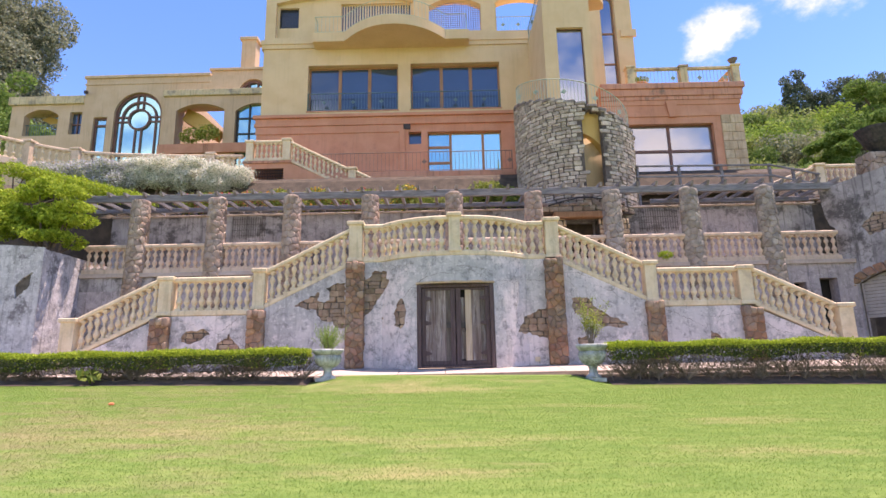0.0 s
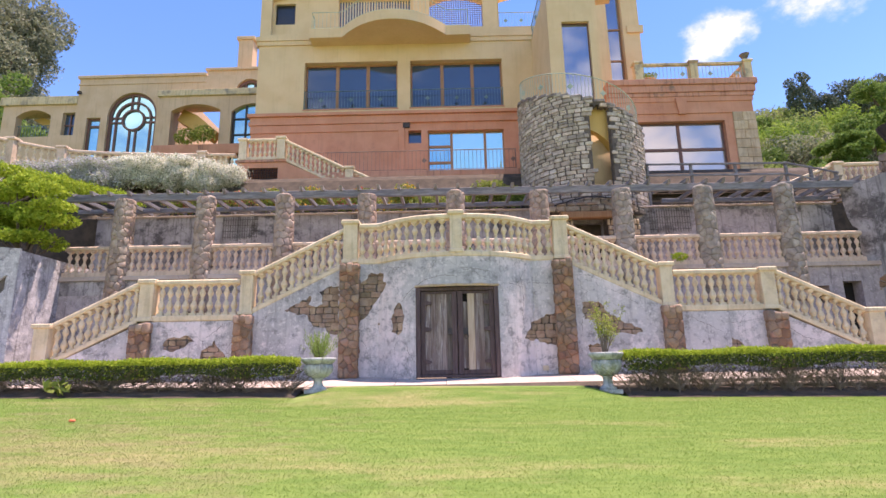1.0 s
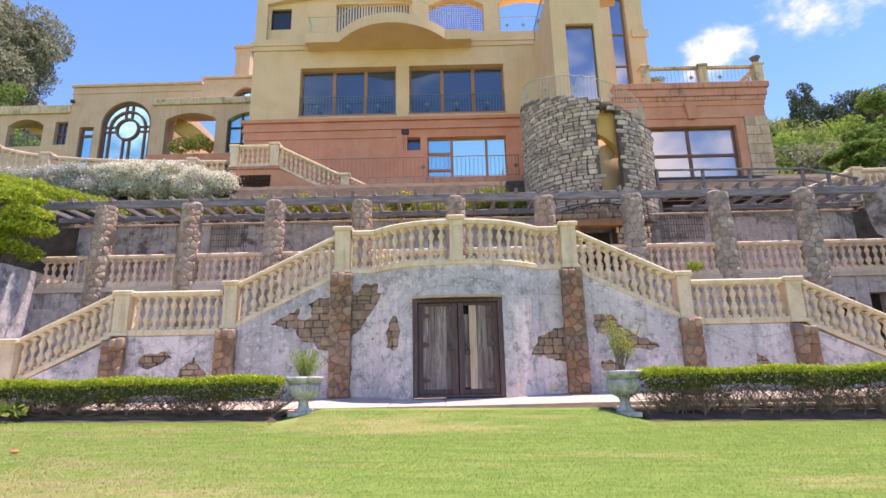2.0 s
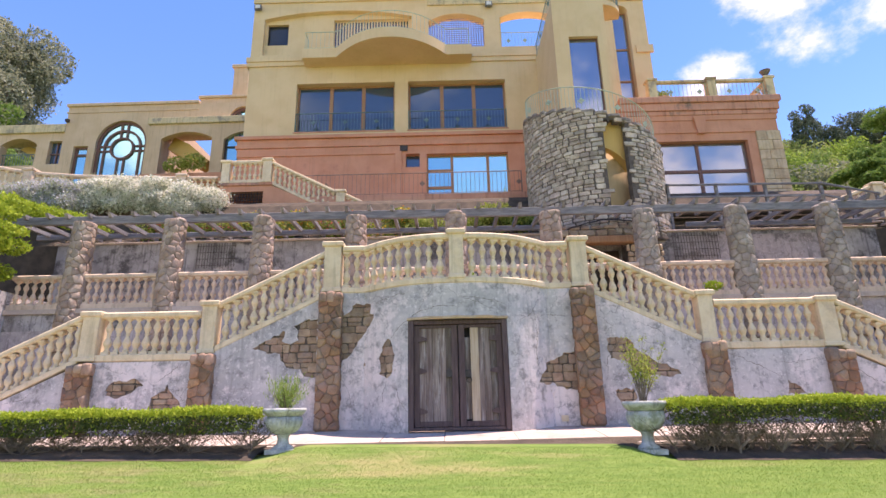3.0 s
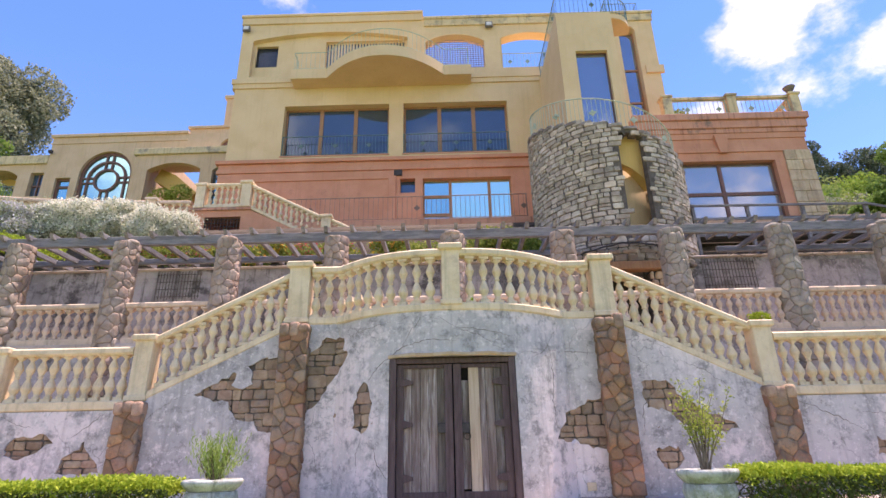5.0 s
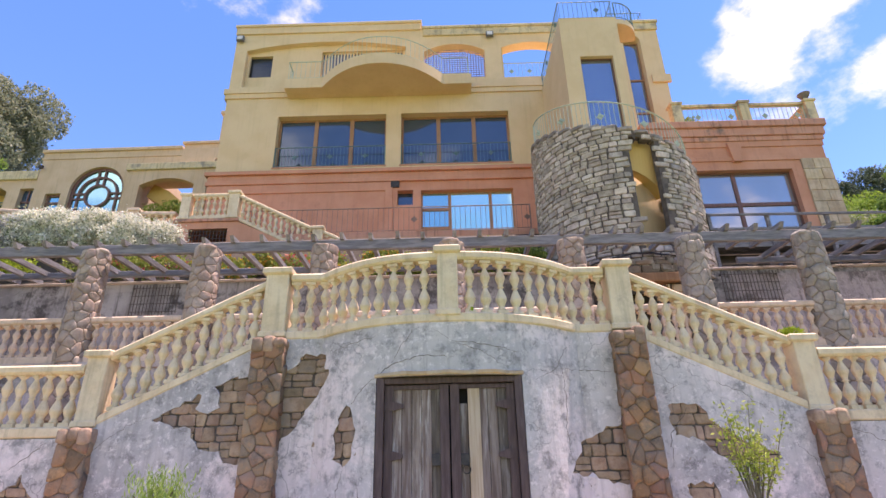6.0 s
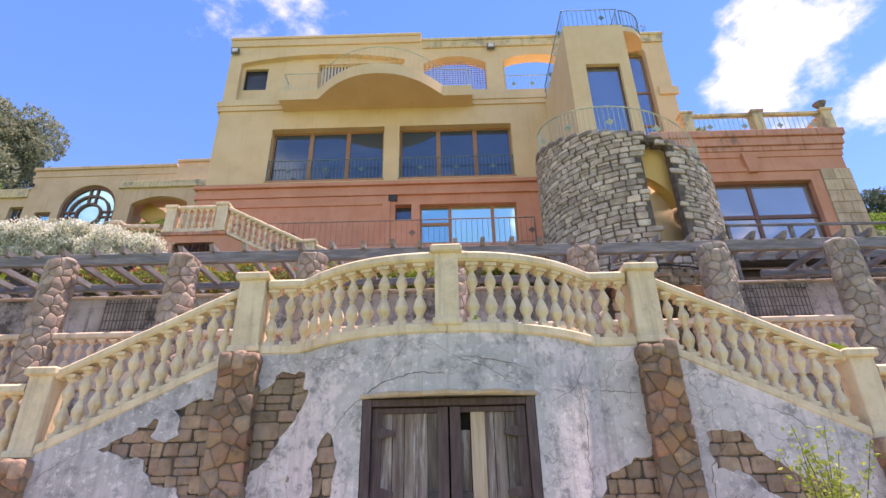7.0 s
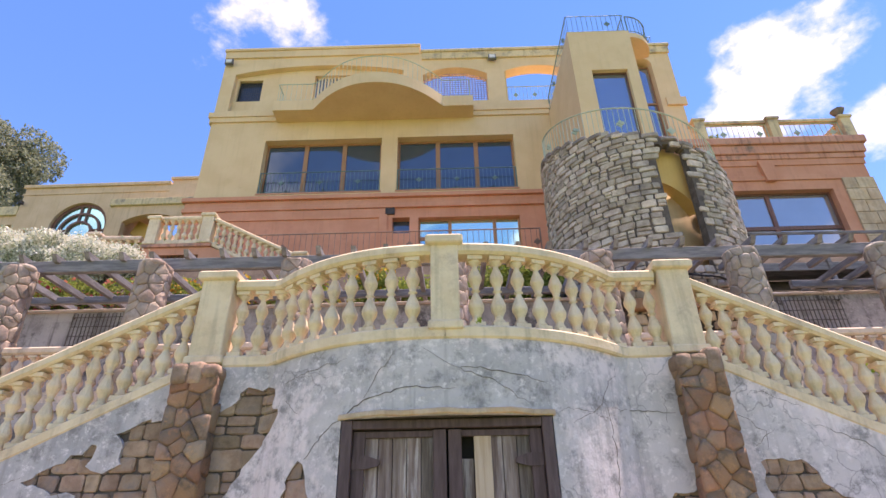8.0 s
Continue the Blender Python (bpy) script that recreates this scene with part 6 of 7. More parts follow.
# ---- the left wing ----
wing = thing("left_wing", (-18.5, 34, 9.4), "long cream wing with a tall arched window and loggias", "house")
WING_SCALE = 1.065
w_rot = Matrix.Translation((0, 0, 1.5)) @ Matrix.Scale(WING_SCALE, 4) @ Matrix.Translation((0, 0, -1.5)) @ Matrix.Translation((-18.5, 34, 0)) @ Matrix.Rotation(radians(-0.6), 4, "Z") @ Matrix.Translation((18.5, 0, 0))


def wing_part(name, bm, material, label="", parent=wing):
    bmesh.ops.transform(bm, matrix=w_rot, verts=bm.verts)
    return part(name, bm, material, parent, label)


def wing_wall(name, outer, openings, y0, y1, material=WING):
    bm = bmesh.new()
    panel(bm, outer, openings, y0, y1)
    return wing_part(name, bm, material)


def wing_box(name, material, *a, parent=wing):
    bm = bmesh.new()
    box(bm, *a)
    return wing_part(name, bm, material, "", parent)


wing_wall("gable_wall", rect(-24.5, -10.0, 8.0, 21.2), [arched(-22.35, -19.08, 14.0, 18.48, 1.635, 24), rect(-23.74, -22.8, 14.0, 18.35), rect(-18.3, -14.4, 13.0, 19.3), arched(-13.85, -12.0, 19.6, 20.05, 0.8)], 0, 0.5)
wing_box("gable_cornice", WING, -24.62, -15.9, -0.12, 0.5, 21.201, 21.4, 0.03)
wing_box("gable_band", WING, -24.56, -15.9, -0.05, 0.0, 20.72, 20.84, 0.01)
wing_box("gable_body", WING, -24.45, -18.35, 0.51, 9, 8.0, 21.0)
wing_box("loggia_back", WING, -18.34, -10.0, 4.2, 9, 8.0, 17.4)
wing_box("loggia_roof", WING, -18.34, -10.0, 0.51, 1.6, 19.35, 21.0)
wing_box("loggia_side", WING, -14.4, -10.0, 0.51, 4.19, 8.0, 19.3)
wing_box("loggia_door", GLASS_BLUE, -18.0, -17.2, 4.1, 4.15, 14.0, 17.2)
wing_wall("upper_wall", rect(-16.05, -9.0, 20.9, 21.75), [], 0.35, 0.9)
wing_box("upper_cornice", WING, -16.15, -9.0, 0.22, 2.5, 21.751, 21.93, 0.03)
wing_box("upper_window", GLASS_BLUE, -13.8, -12.05, 0.25, 0.3, 19.6, 20.8)
wing_wall("upper_window_ring", arched(-13.83, -12.02, 19.62, 20.05, 0.78), [arched(-13.65, -12.2, 19.7, 20.05, 0.6)], 0.1, 0.24, DARKFRAME)
wing_wall("eyebrow_moulding", arched(-14.0, -11.85, 20.0, 20.05, 0.95), [arched(-13.84, -12.01, 19.99, 20.05, 0.81)], -0.06, 0.0)
for x in (-13.3, -12.7):
    wing_box("upper_window_bar", DARKFRAME, x, x + 0.09, 0.12, 0.22, 19.7, 20.75)
ch = wing_box("chimney", WING, -14.52, -13.5, 1.5, 2.4, 21.0, 24.85, 0.02)
wing_box("chimney_cap", WING, -14.66, -13.36, 1.38, 2.5, 24.85, 25.08, 0.04, parent=ch)
bm = bmesh.new()
lathe(bm, [(0.3, 0), (0.34, 0.12), (0.2, 0.22), (0.1, 0.3)], 14, (-14.0, 1.95, 25.08))
wing_part("chimney_pot", bm, WING, "", ch)
wing_wall("loggia_screen", rect(-18.63, -9.0, 8.0, 19.46), [arched(-17.85, -14.6, 14.0, 18.45, 0.45), arched(-13.85, -11.0, 14.0, 18.3, 0.55)], -0.45, -0.05)
wing_box("loggia_coping", CREAM_OLD, -18.78, -9.0, -0.6, -0.01, 19.461, 19.9, 0.04)
wing_box("loggia_sill", TERRA, -18.8, -12.6, -0.7, -0.46, 15.3, 15.95, 0.02)
wing_wall("inner_arch", [(-17.95, 18.3), (-15.6, 16.8), (-15.2, 17.4), (-16.6, 18.6), (-17.6, 19.1)], [], 0.6, 1.3, OCHRE)
wing_box("loggia_window", GLASS_BLUE, -13.8, -11.1, -0.2, -0.15, 14.0, 18.8)
for x in (-13.8, -13.0, -12.2):
    wing_box("loggia_window_bar", IRON, x, x + 0.1, -0.28, -0.2, 14.0, 18.8)
for z in (15.6, 16.7, 17.8):
    wing_box("loggia_window_cross_bar", IRON, -13.8, -11.1, -0.285, -0.205, z, z + 0.08)
wing_wall("far_loggia", rect(-29.55, -24.46, 8.0, 19.4), [arched(-28.6, -26.25, 17.15, 18.62, 0.45), rect(-25.45, -24.62, 17.2, 18.82)], 0.1, 0.6)
wing_box("far_loggia_coping", CREAM_OLD, -29.75, -24.51, -0.05, 2.0, 19.401, 19.98, 0.03)
wing_wall("far_inner_arch", [(-28.4, 18.95), (-27.2, 18.3), (-26.25, 17.4), (-26.25, 18.0), (-27.0, 18.85), (-27.8, 19.1)], [], 1.3, 2.0, OCHRE)
wing_box("far_window", GLASS, -25.43, -24.64, 0.4, 0.45, 17.2, 18.82)
wing_box("far_window_bar", DARKFRAME, -25.43, -24.64, 0.33, 0.39, 17.95, 18.05)
wing_box("far_window_bar", DARKFRAME, -25.08, -25.0, 0.325, 0.395, 17.2, 18.82)
for i in range(14):
    wing_box("loggia_rail_bar", TEAL_IRON, -28.5 + i * 0.17, -28.475 + i * 0.17, 0.3, 0.325, 17.15, 18.0)
wing_box("loggia_rail_top", TEAL_IRON, -28.6, -26.25, 0.29, 0.335, 18.0, 18.04)
wing_box("rain_hopper", IRON, -24.42, -24.2, -0.3, -0.13, 20.0, 20.2, 0.02)
# tall arched window with its ringed tracery
tall = wing_wall("arched_window", arched(-22.35, -19.08, 14.0, 18.48, 1.635, 24), [arched(-22.17, -19.26, 14.1, 18.48, 1.455, 24)], 0.18, 0.32, DARKFRAME)
bm = bmesh.new()
panel(bm, arched(-22.33, -19.1, 14.0, 18.48, 1.61, 24), [], 0.27, 0.29)
wing_part("pane", bm, GLASS_BLUE, "", tall)
cxw, czw = -20.71, 18.2


def circle(r, n=32):
    return [(cxw + r * math.cos(2 * math.pi * i / n), czw + r * math.sin(2 * math.pi * i / n)) for i in range(n)]


bm = bmesh.new()
panel(bm, circle(0.78), [circle(0.65)], 0.16, 0.28)
wing_part("ring", bm, DARKFRAME, "", tall)
bm = bmesh.new()
outer_arc = [(cxw + 1.22 * math.cos(math.pi * i / 24), czw + 0.1 + 1.22 * math.sin(math.pi * i / 24)) for i in range(25)]
inner_arc = [(cxw + 1.09 * math.cos(math.pi * (24 - i) / 24), czw + 0.1 + 1.09 * math.sin(math.pi * (24 - i) / 24)) for i in range(25)]
panel(bm, outer_arc + inner_arc, [], 0.17, 0.28)
wing_part("outer_ring", bm, DARKFRAME, "", tall)
for dx0, dx1, z0, z1 in ((-0.26, -0.15, 14.1, 17.48), (0.15, 0.26, 14.1, 17.48), (-0.26, -0.15, 18.93, 19.95), (0.15, 0.26, 18.93, 19.95), (-1.22, -1.10, 14.1, 18.3), (1.10, 1.22, 14.1, 18.3),
                         (-1.5, -0.73, 18.32, 18.42), (-1.5, -0.73, 17.98, 18.08), (0.73, 1.5, 18.32, 18.42), (0.73, 1.5, 17.98, 18.08)):
    wing_box("glazing_bar", DARKFRAME, cxw + dx0, cxw + dx1, 0.19, 0.27, z0, z1, parent=tall)
side = wing_wall("side_window", rect(-23.74, -22.8, 14.0, 18.35), [rect(-23.59, -22.95, 14.1, 17.72), rect(-23.59, -22.95, 17.86, 18.22)], 0.18, 0.3, DARKFRAME)
wing_box("pane", GLASS_BLUE, -23.7, -22.85, 0.26, 0.28, 14.0, 18.33, parent=side)

# ---- plants ----
def hedge(x0, x1, seed):
    g = np.random.default_rng(seed)
    h = thing("hedge", ((x0 + x1) / 2, 12.1, 1.2), "clipped low hedge, bright green on top with bare twiggy lower stems", "hedge", "clipped hedges")
    L = x1 - x0
    n = int(L * 3600)
    c = np.stack([g.uniform(x0, x1, n), 12.1 + g.uniform(-0.30, 0.28, n), 1.865 - 0.14 * g.random(n) ** 1.5], axis=1)
    c[:, 2] += 0.025 * np.sin(c[:, 0] * 3.1 + seed) + g.normal(0, 0.018, n) + 0.012 * (c[:, 0] < 0)
    leaves("top_growth", c, 0.05, HEDGE_LEAF, h, g, up=0.8)
    # the sides take the darker leaf, shaded by colour below the bright top
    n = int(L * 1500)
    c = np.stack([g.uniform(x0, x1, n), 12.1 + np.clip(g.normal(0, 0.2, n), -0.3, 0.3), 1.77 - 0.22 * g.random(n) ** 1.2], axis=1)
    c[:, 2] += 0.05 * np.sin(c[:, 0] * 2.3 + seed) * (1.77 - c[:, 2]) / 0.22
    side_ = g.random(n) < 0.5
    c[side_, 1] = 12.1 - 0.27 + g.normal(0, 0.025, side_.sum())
    leaves("side_growth", c, 0.05, HEDGE_SHADED, h, g)
    n = int(L * 130)
    c = np.stack([g.uniform(x0, x1, n), 12.1 - 0.28 + g.normal(0, 0.02, n), 1.78 - 0.28 * g.random(n) ** 1.6], axis=1)
    leaves("outer_growth", c, 0.05, HEDGE_LEAF, h, g)
    n = int(L * 200)
    c = np.stack([g.uniform(x0, x1, n), 12.1 + g.uniform(-0.26, 0.2, n), 1.64 - 0.24 * g.random(n) ** 1.2], axis=1)
    tagged(leaves("twig_thicket", c, 0.22, HEDGE_TWIG, h, g, slim=0.05), "", "", "", "stuff")
    bm = bmesh.new()
    r = random.Random(seed)
    for i in range(int(L * 9)):
        x, y = r.uniform(x0 + 0.05, x1 - 0.05), 12.1 + r.uniform(-0.2, 0.15)
        zb = ground_z(x, 11.9) - 0.05
        knee = (x + r.uniform(-0.1, 0.1), y, zb + r.uniform(0.1, 0.22))
        tube(bm, (x, y, zb), knee, 0.013, 5, 0.010)
        for k in range(11):
            e = (knee[0] + r.uniform(-0.6, 0.6), y + r.uniform(-0.2, 0.15), r.uniform(1.36, 1.75))
            mid = (knee[0] + (e[0] - knee[0]) * 0.5 + r.uniform(-0.08, 0.08), (y + e[1]) / 2 + r.uniform(-0.05, 0.05), knee[2] + (e[2] - knee[2]) * 0.5 + r.uniform(-0.06, 0.06))
            tube(bm, knee, mid, 0.0065, 3, 0.005)
            tube(bm, mid, e, 0.005, 3, 0.0025)
            for q in range(2):
                tube(bm, mid, (mid[0] + r.uniform(-0.3, 0.3), mid[1] + r.uniform(-0.12, 0.12), mid[2] + r.uniform(-0.05, 0.25)), 0.004, 3, 0.002)
    tagged(part("stem_thicket", bm, TWIG, h), "", "", "", "stuff")
    return h


# soil strip under each hedge; the shadow at its foot is in the colour
for x0, x1 in ((-13.6, -2.95), (3.4, 13.6)):
    bm = bmesh.new()
    cols_ = [x0 + (x1 - x0) * i / 40 for i in range(41)]
    near = [bm.verts.new((x, 11.66 + 0.03 * math.sin(x * 5), ground_z(x, 11.66) + 0.006)) for x in cols_]
    mid_ = [bm.verts.new((x, 11.95, ground_z(x, 11.95) + 0.07)) for x in cols_]
    back_ = [bm.verts.new((x, 12.37, ground_z(x, 12.2) + 0.13)) for x in cols_]
    for i in range(40):
        bm.faces.new((near[i], near[i + 1], mid_[i + 1], mid_[i]))
        bm.faces.new((mid_[i], mid_[i + 1], back_[i + 1], back_[i]))
    structure("planting_bed", bm, SHADED_SOIL, "bare soil strip under the hedge, darkened in colour for the hedge's shadow", "flower bed")
hedge(-13.5, -3.02, 1)
hedge(3.46, 13.5, 2)

for x, kind in ((-2.62, 0), (3.14, 1)):
    u = thing("garden_urn", (x, 12.08, 1.2), "weathered grey-green fluted urn on a square foot at the paving edge", "urn", "garden urns")
    zb = ground_z(x, 12.0) - 0.02
    s = (1.86 - zb) / 0.68
    boxed("foot", u, URN, x - 0.22, x + 0.22, 11.86, 12.30, zb, zb + 0.07 * s, 0.012)
    bm = bmesh.new()
    lathe(bm, [(a, b * s) for a, b in ((0.17, 0.07), (0.16, 0.10), (0.10, 0.14), (0.085, 0.22), (0.10, 0.27), (0.13, 0.29))], 20, (x, 12.08, zb))
    part("stem", bm, URN, u, "", True)
    bm = bmesh.new()
    lathe(bm, [(a, b * s) for a, b in ((0.11, 0.285), (0.19, 0.32), (0.26, 0.40), (0.285, 0.48), (0.27, 0.55))], 64, (x, 12.08, zb), 0.055, 20)
    part("bowl", bm, URN, u, "", True)
    bm = bmesh.new()
    lathe(bm, [(a, b * s) for a, b in ((0.25, 0.55), (0.28, 0.57), (0.33, 0.62), (0.345, 0.65), (0.33, 0.68), (0.28, 0.68), (0.26, 0.62))], 28, (x, 12.08, zb))
    part("rim", bm, URN, u, "", True)
    g = np.random.default_rng(70 + kind)
    r = random.Random(70 + kind)
    if kind == 0:
        p = thing("potted_lavender", (x, 12.08, 1.82), "spiky grey-green lavender growing in the urn", "potted plant")
        base = np.array([x, 12.08, 1.82])
        c = []
        for i in range(95):
            tip = np.array([g.normal(0.05, 0.16), g.normal(0, 0.12), g.uniform(0.28, 0.6)])
            for k in np.linspace(0.15, 1, 26):
                c.append(base + np.array([tip[0] * k ** 0.8, tip[1] * k ** 0.8, tip[2] * k]) + g.normal(0, 0.010, 3))
        leaves("foliage", np.array(c), 0.055, SPIKE_LEAF, p, g, up=3.0, slim=0.2)
        bm = bmesh.new()
        for i in range(30):
            tube(bm, (x + r.uniform(-0.05, 0.05), 12.08 + r.uniform(-0.05, 0.05), 1.78), (x + r.uniform(-0.2, 0.2), 12.08 + r.uniform(-0.15, 0.15), r.uniform(2.0, 2.2)), 0.006, 3, 0.003)
        tagged(part("woody_base", bm, BARK, p), "", "", "", "stuff")
    else:
        p = thing("potted_shrub", (x, 12.08, 1.82), "sparse small-leaved shrub with bare stems growing in the urn", "potted plant")
        c = []
        for i in range(22):
            bm = bmesh.new()
            a = Vector((x + r.uniform(-0.05, 0.05), 12.08 + r.uniform(-0.05, 0.05), 1.78))
            e = Vector((x + r.gauss(-0.03, 0.17), 12.08 + r.gauss(0, 0.12), r.uniform(2.25, 2.9)))
            m_ = a.lerp(e, 0.5) + Vector((r.uniform(-0.05, 0.05), 0, 0.05))
            tube(bm, a, m_, 0.009, 4, 0.007)
            tube(bm, m_, e, 0.006, 3, 0.003)
            part("stem", bm, TWIG, p)
            for k in range(52):
                q = m_.lerp(e, r.uniform(0.1, 1.05))
                c.append((q.x + r.gauss(0, 0.035), q.y + r.gauss(0, 0.035), q.z + r.gauss(0, 0.035)))
        leaves("foliage", np.array(c), 0.042, POTTED_LEAF, p, g)


def shrub(name, label, blobs, n, size, material, seed, petals=None, petal_n=0, petal_size=0.06, category="shrub", stems=6, foot=None, stem_r=0.05, shell=0.55, rough=0.18):
    g = np.random.default_rng(seed)
    b0 = blobs[0]
    base = foot or (b0[0], b0[1], min(b[2] - b[5] for b in blobs))
    s = thing(name, base, label, category)
    leaves("foliage", in_blobs(blobs, n, g, shell, rough), size, material, s, g)
    if petals:
        c = in_blobs(blobs, petal_n, g, 0.85, 0.1 + 0.5 * (rough - 0.18))
        leaves("blossom", c, petal_size, petals, s, g, slim=0.8)
    if not stems:
        return s
    bm = bmesh.new()
    r = random.Random(seed)
    for i in range(stems):
        b = blobs[i % len(blobs)]
        tube(bm, (base[0] + r.uniform(-0.2, 0.2), base[1] + r.uniform(-0.1, 0.1), base[2] - 0.2), (b[0] + r.uniform(-0.3, 0.3) * b[3], b[1], b[2] + 0.3 * b[5]), stem_r, 5, stem_r * 0.3)
    tagged(part("woody_base", bm, BARK, s), "", "", "", "stuff")
    return s


g0 = random.Random(17)
shrub("bright_shrub", "bright yellow-green leafy shrub spilling over the retaining wall",
      [(-12.5 + g0.uniform(-1.7, 1.25), 16.3 + g0.uniform(-0.7, 0.6), 6.2 + g0.uniform(-0.75, 1.1), g0.uniform(0.25, 0.55), g0.uniform(0.25, 0.5), g0.uniform(0.12, 0.28)) for _ in range(46)], 17000, 0.115, SHRUB_LEAF, 5, stems=14, foot=(-12.3, 16.4, 5.0))
shrub("trailing_shrub", "bright green shrub trailing along the upper bed", [(-16.5 + i * 0.5, 19.6 + 0.02 * i, 9.1 - 0.13 * i, 0.5, 0.5, 0.28) for i in range(11)], 9000, 0.09, SHRUB_LEAF, 6, stems=8)
for i, x in enumerate((-12.9, -12.1, -11.2, -10.3, -9.5, -9.0)):
    g0 = random.Random(30 + i)
    shrub("white_flowering_shrub", "rounded silvery shrub covered in white flowers", [(x + g0.uniform(-0.5, 0.5), 21.5 + g0.uniform(-0.5, 0.3), 9.38 - 0.22 * (i > 3) + g0.uniform(-0.4, 0.55 - 0.2 * (i > 3)), g0.uniform(0.3, 0.65), 0.5, g0.uniform(0.2, 0.42)) for _ in range(12)],
          9000, 0.08, SILVER_LEAF, 30 + i, WHITE_PETAL, 18000, 0.058, shell=0.4, rough=0.45)
for i, x in enumerate((-16.2, -15.2, -14.2, -13.4)):
    g0 = random.Random(60 + i)
    shrub("grey_flowering_shrub", "greyish lilac flowering shrub on the bank", [(x + g0.uniform(-0.5, 0.5), 21.0 + g0.uniform(-0.5, 0.3), 9.15 + g0.uniform(-0.4, 0.45), g0.uniform(0.3, 0.6), 0.45, g0.uniform(0.2, 0.38)) for _ in range(11)],
          9000, 0.08, SILVER_LEAF, 50 + i, GREY_PETAL, 12000, 0.05, shell=0.4, rough=0.45)
for i, (x, petal) in enumerate(((-9.6, RED_PETAL), (-8.0, RED_PETAL), (-6.6, YELLOW_PETAL), (-5.2, YELLOW_PETAL), (-3.8, RED_PETAL), (-1.9, YELLOW_PETAL), (-0.7, None), (1.3, None), (2.2, None))):
    g0 = random.Random(90 + i)
    shrub("climbing_shrub", "leafy climber with bright blossom behind the pergola" if petal else "fresh green climber behind the pergola",
          [(x + g0.uniform(-0.7, 0.7), 20.5 + g0.uniform(-0.3, 0.4), 7.75 + g0.uniform(-0.4, 0.4), 0.5, 0.4, 0.32) for _ in range(6)], 3500, 0.10, CLIMBER_LEAF, 80 + i, petal, 380, 0.11)
for x, y, z in ((-17.7, 35.5, 17.6), (-16.5, 35.4, 17.75)):
    shrub("loggia_plant", "feathery green plant in the loggia opening", [(x, y, z - 0.1, 0.85, 0.25, 0.6)], 420, 0.22, POTTED_LEAF, 7, stems=4, stem_r=0.02, foot=(x, y, 10))


def tree(name, label, x, y, z, height, spread, n, leaf, material, seed, bare=0.35, squash=0.8, count=26, clump=1.0):
    """A tapered trunk with limbs, and a crown of many clumps."""
    r, g = random.Random(seed), np.random.default_rng(seed)
    t = thing(name, (x, y, z), label, "tree")
    bm = bmesh.new()
    top = z + height * 0.7
    tube(bm, (x, y, z - 0.5), (x + 0.1, y, top), height * 0.03, 8, height * 0.010)
    clumps = []
    for i in range(count):
        a, h = r.uniform(0, 6.283), r.uniform(bare, 0.95)
        w = spread * (1 - abs(h - 0.6) * 1.1) * r.uniform(0.3, 1.0)
        c = (x + w * math.cos(a), y + w * math.sin(a), z + height * h)
        k = clump * spread * r.uniform(0.2, 0.36)
        clumps.append((*c, k, k * r.uniform(0.8, 1.2), k * squash))
        if i < 12:
            k = z + height * (0.3 + 0.4 * h)
            tube(bm, (x, y, min(k, top) - height * 0.08), c, height * 0.010, 5, height * 0.003)
    part("trunk", bm, BARK, t)
    leaves("crown", in_blobs(clumps, n, g, 0.68, 0.16), leaf, material, t, g)
    return t


for i, (x, y, h, sp) in enumerate(((-48.0, 55, 26.0, 6.0), (-54, 57, 30, 7.0), (-51.5, 53, 23.5, 6.0), (-59, 57, 29, 6.5))):
    tree("gum_tree", "tall grey-green gum tree behind the wing", x, y, ground_z(x, y), h, sp, 34000, 0.36, GUM_LEAF, 120 + i, 0.3, 0.95, 44, 1.15)
for i, (x, y, h, sp, mat_) in enumerate(((-36.5, 46, 11.0, 3.5, SCRUB_LEAF), (-41.8, 46.5, 15.6, 4.4, SCRUB_LEAF), (-32, 48, 10.5, 3.0, SCRUB_PALE), (-45, 46, 16, 5, SCRUB_LEAF), (-26, 50, 11, 4, PINE_LEAF), (-38, 41, 9, 4, SCRUB_PALE))):
    tree("hillside_tree", "dense green tree on the hill behind the wing", x, y, ground_z(x, y), h, sp, 9000, 0.34, mat_, 140 + i, 0.2)
r = random.Random(8)
for i in range(110):
    x, y = r.uniform(16, 66), r.uniform(27, 78)
    if x < 0.36 * y or x > 1.05 * y + 6:
        x = r.uniform(0.42, 0.95) * y + 2
    s = r.uniform(0.6, 1.25) * (0.7 + y * 0.022)
    z = ground_z(x, y)
    g0 = random.Random(500 + i)
    shrub("hillside_bush", "rounded wild bush on the hillside", [(x + g0.uniform(-1, 1) * s, y + g0.uniform(-0.7, 0.7) * s, z + g0.uniform(0.2, 0.8) * s, s * 0.7, s * 0.7, s * 0.6) for _ in range(5)],
          1500, 0.16 + 0.003 * y, (SCRUB_LEAF, SCRUB_BRIGHT, SCRUB_PALE, SCRUB_LEAF, SCRUB_DARK, SCRUB_BRIGHT, SCRUB_GREY)[i % 7], 600 + i, stems=3, foot=(x, y, z))
for i, (x, y, h, sp) in enumerate(((49, 70, 9.0, 2.0), (57, 72, 6.5, 3), (60, 71, 7, 3.2), (63, 72, 8, 3.4), (66, 70, 8, 3.4), (54.5, 73, 5, 2.2))):
    tree("ridge_pine", "dark pine on the hill's ridge", x, y, ground_z(x, y), h, sp, 7000, 0.30, PINE_LEAF, 170 + i, 0.12, 1.2, 60, 0.9)

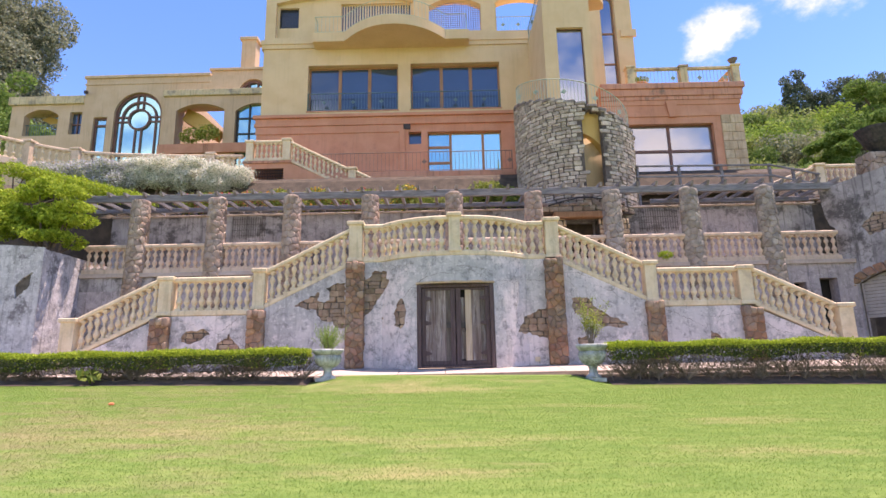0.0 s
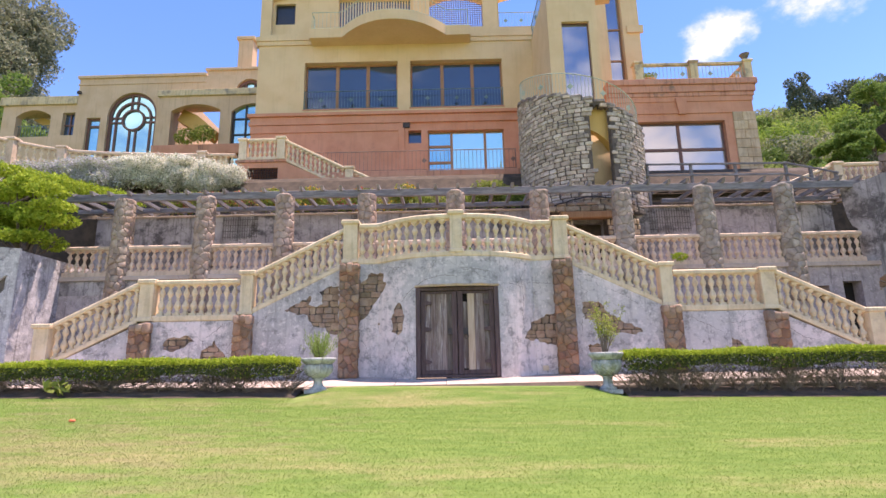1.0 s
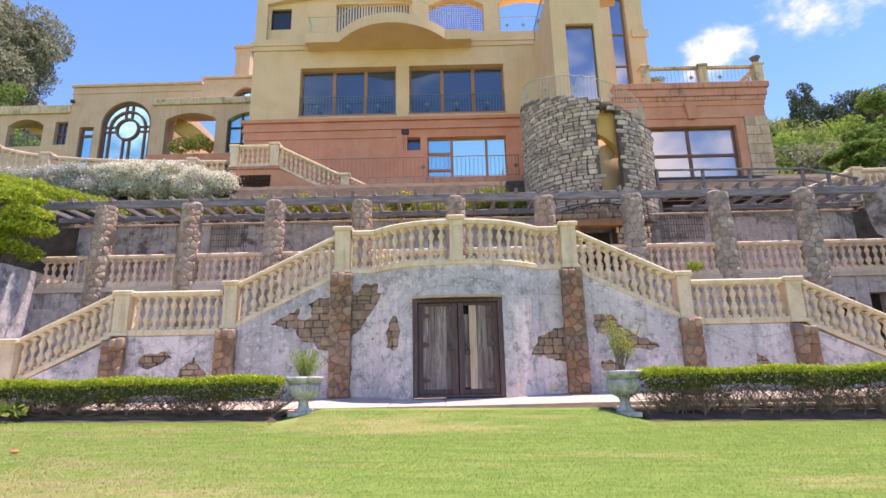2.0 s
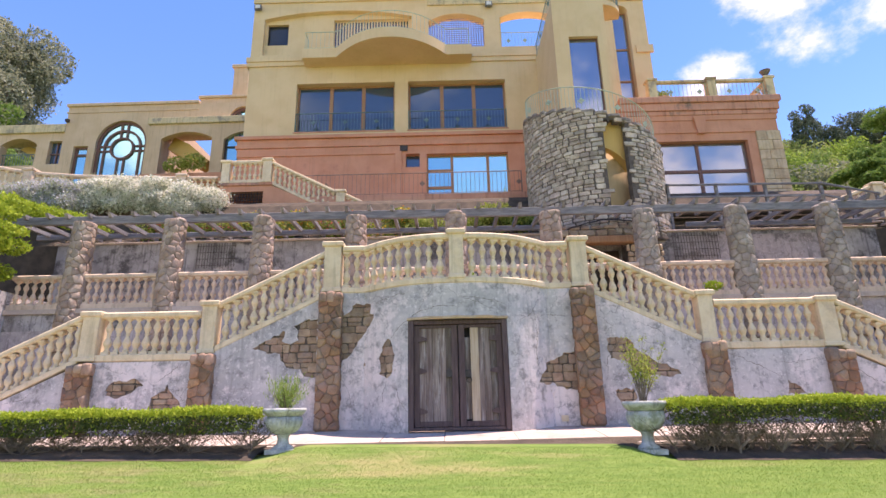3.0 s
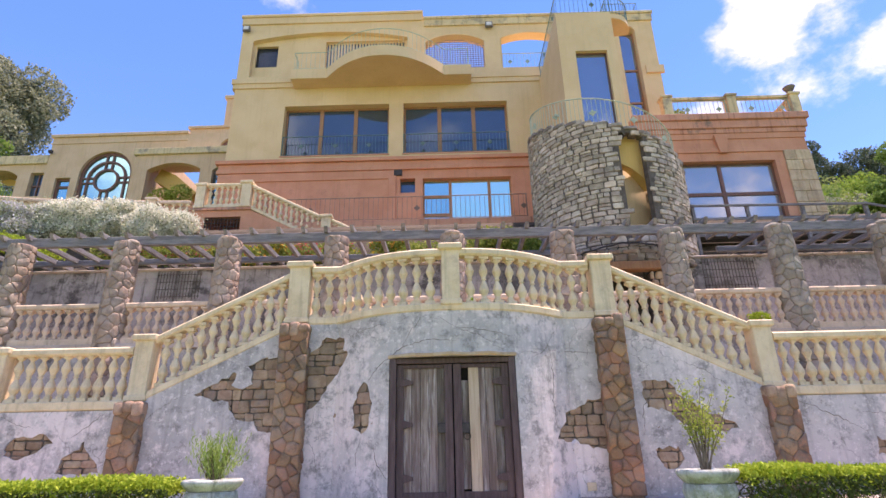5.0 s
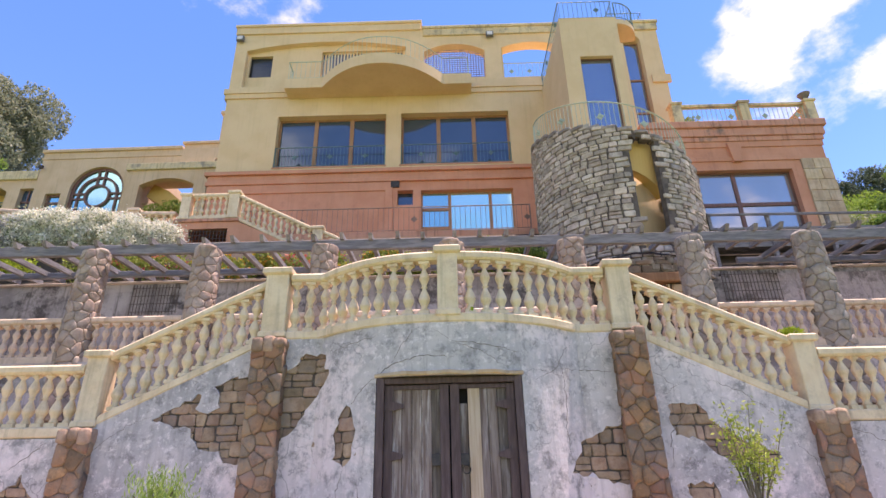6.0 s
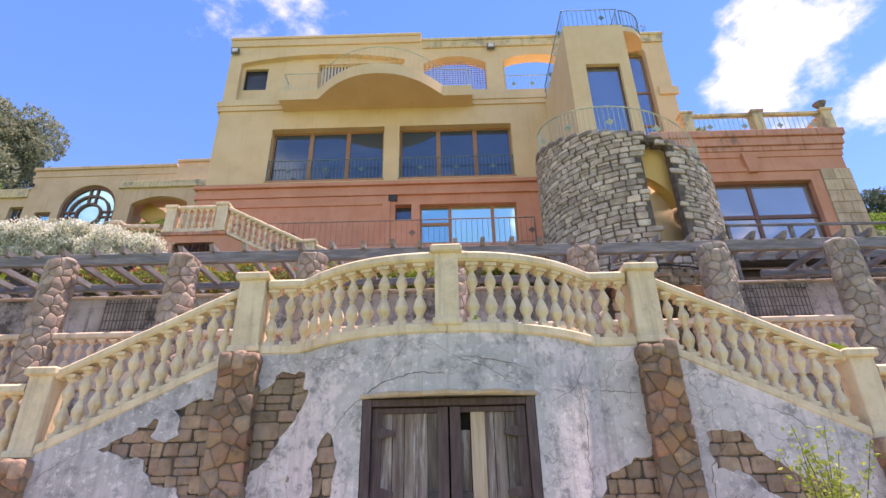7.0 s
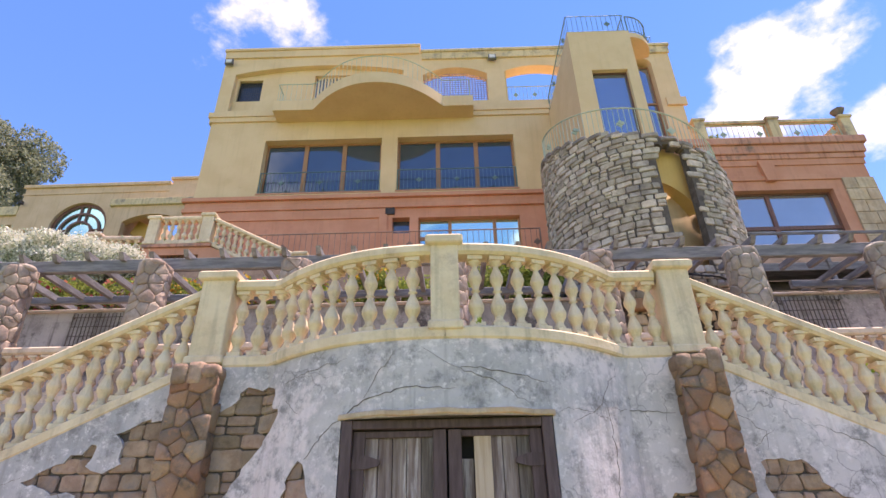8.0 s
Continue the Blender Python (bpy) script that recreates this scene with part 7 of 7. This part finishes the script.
for i, (x, y, h, sp) in enumerate(((39.5, 46, 8.0, 3.6), (43.5, 47, 9.0, 4.0), (33.5, 41, 5.5, 2.8), (37.5, 41, 5.5, 2.8), (29.5, 38, 4.5, 2.4))):
    tree("spreading_tree", "broad bright green tree on the slope", x, y, ground_z(x, y), h, sp, 14000, 0.24, (SCRUB_LEAF, SCRUB_BRIGHT)[i % 2], 210 + i, 0.12, 0.55, 48, 0.75)

# small weed by the hedge, tufts on the terrace, a scrap on the lawn
shrub("broad_weed", "pale broad-leaved weed at the hedge's foot", [(-7.6, 11.7, 1.40, 0.24, 0.14, 0.12)], 42, 0.17, CLIMBER_LEAF, 9, stems=0)
shrub("terrace_tuft", "small bright tuft growing at the terrace edge", [(7.0, 17.0, 4.75, 0.25, 0.12, 0.12)], 260, 0.08, SHRUB_LEAF, 10, stems=0)
shrub("wall_tuft", "tiny green tuft at the balcony plinth", [(0.55, 13.55, 4.37, 0.03, 0.02, 0.03)], 16, 0.035, SHRUB_LEAF, 12, stems=0)
SCRAP_X, SCRAP_Y = -5.6, 9.3
scrap = thing("orange_scrap", (SCRAP_X, SCRAP_Y, ground_z(SCRAP_X, SCRAP_Y)), "small orange plastic scrap on the lawn", "litter")
bm = bmesh.new()
bmesh.ops.create_icosphere(bm, subdivisions=2, radius=0.04, matrix=Matrix.Translation((SCRAP_X, SCRAP_Y, ground_z(SCRAP_X, SCRAP_Y) + 0.02)) @ Matrix.Diagonal((1.3, 0.8, 0.6, 1)))
part("crumpled_plastic", bm, ORANGE, scrap)

# grass blades on the lawn
g = np.random.default_rng(44)
n = 640000
gxs, gys = g.uniform(-11, 11, n), 2.5 + 9.4 * g.random(n) ** 0.9
gz = 0.0905 * np.minimum(gys, 12.2) - 0.0165 * np.clip(gxs, -14, 14) * np.clip((gys + 2) / 12, 0, 1) ** 2 * (3 - 2 * np.clip((gys + 2) / 12, 0, 1))
rise, side = np.clip((gys - 10.6) / 1.25, 0, 1), np.clip((3.2 - np.abs(gxs - 0.22)) / 0.8, 0, 1)
gz += 0.155 * rise ** 2 * (3 - 2 * rise) * side ** 2 * (3 - 2 * side)
a = g.uniform(0, 6.283, n)
w, hgt = 0.0018 + 0.0018 * g.random(n), 0.008 + 0.014 * g.random(n)
p0 = np.stack([gxs - w * np.cos(a), gys - w * np.sin(a), gz + 0.001], axis=1)
p1 = np.stack([gxs + w * np.cos(a), gys + w * np.sin(a), gz + 0.001], axis=1)
p2 = np.stack([gxs + g.normal(0, 0.016, n), gys + g.normal(0, 0.016, n), gz + hgt], axis=1)
grass = from_arrays("grass", np.stack([p0, p1, p2], axis=1).reshape(-1, 3), np.arange(3 * n).reshape(n, 3), GRASS)
tagged(grass, "short mown grass blades of the lawn", "grass", "", "stuff")
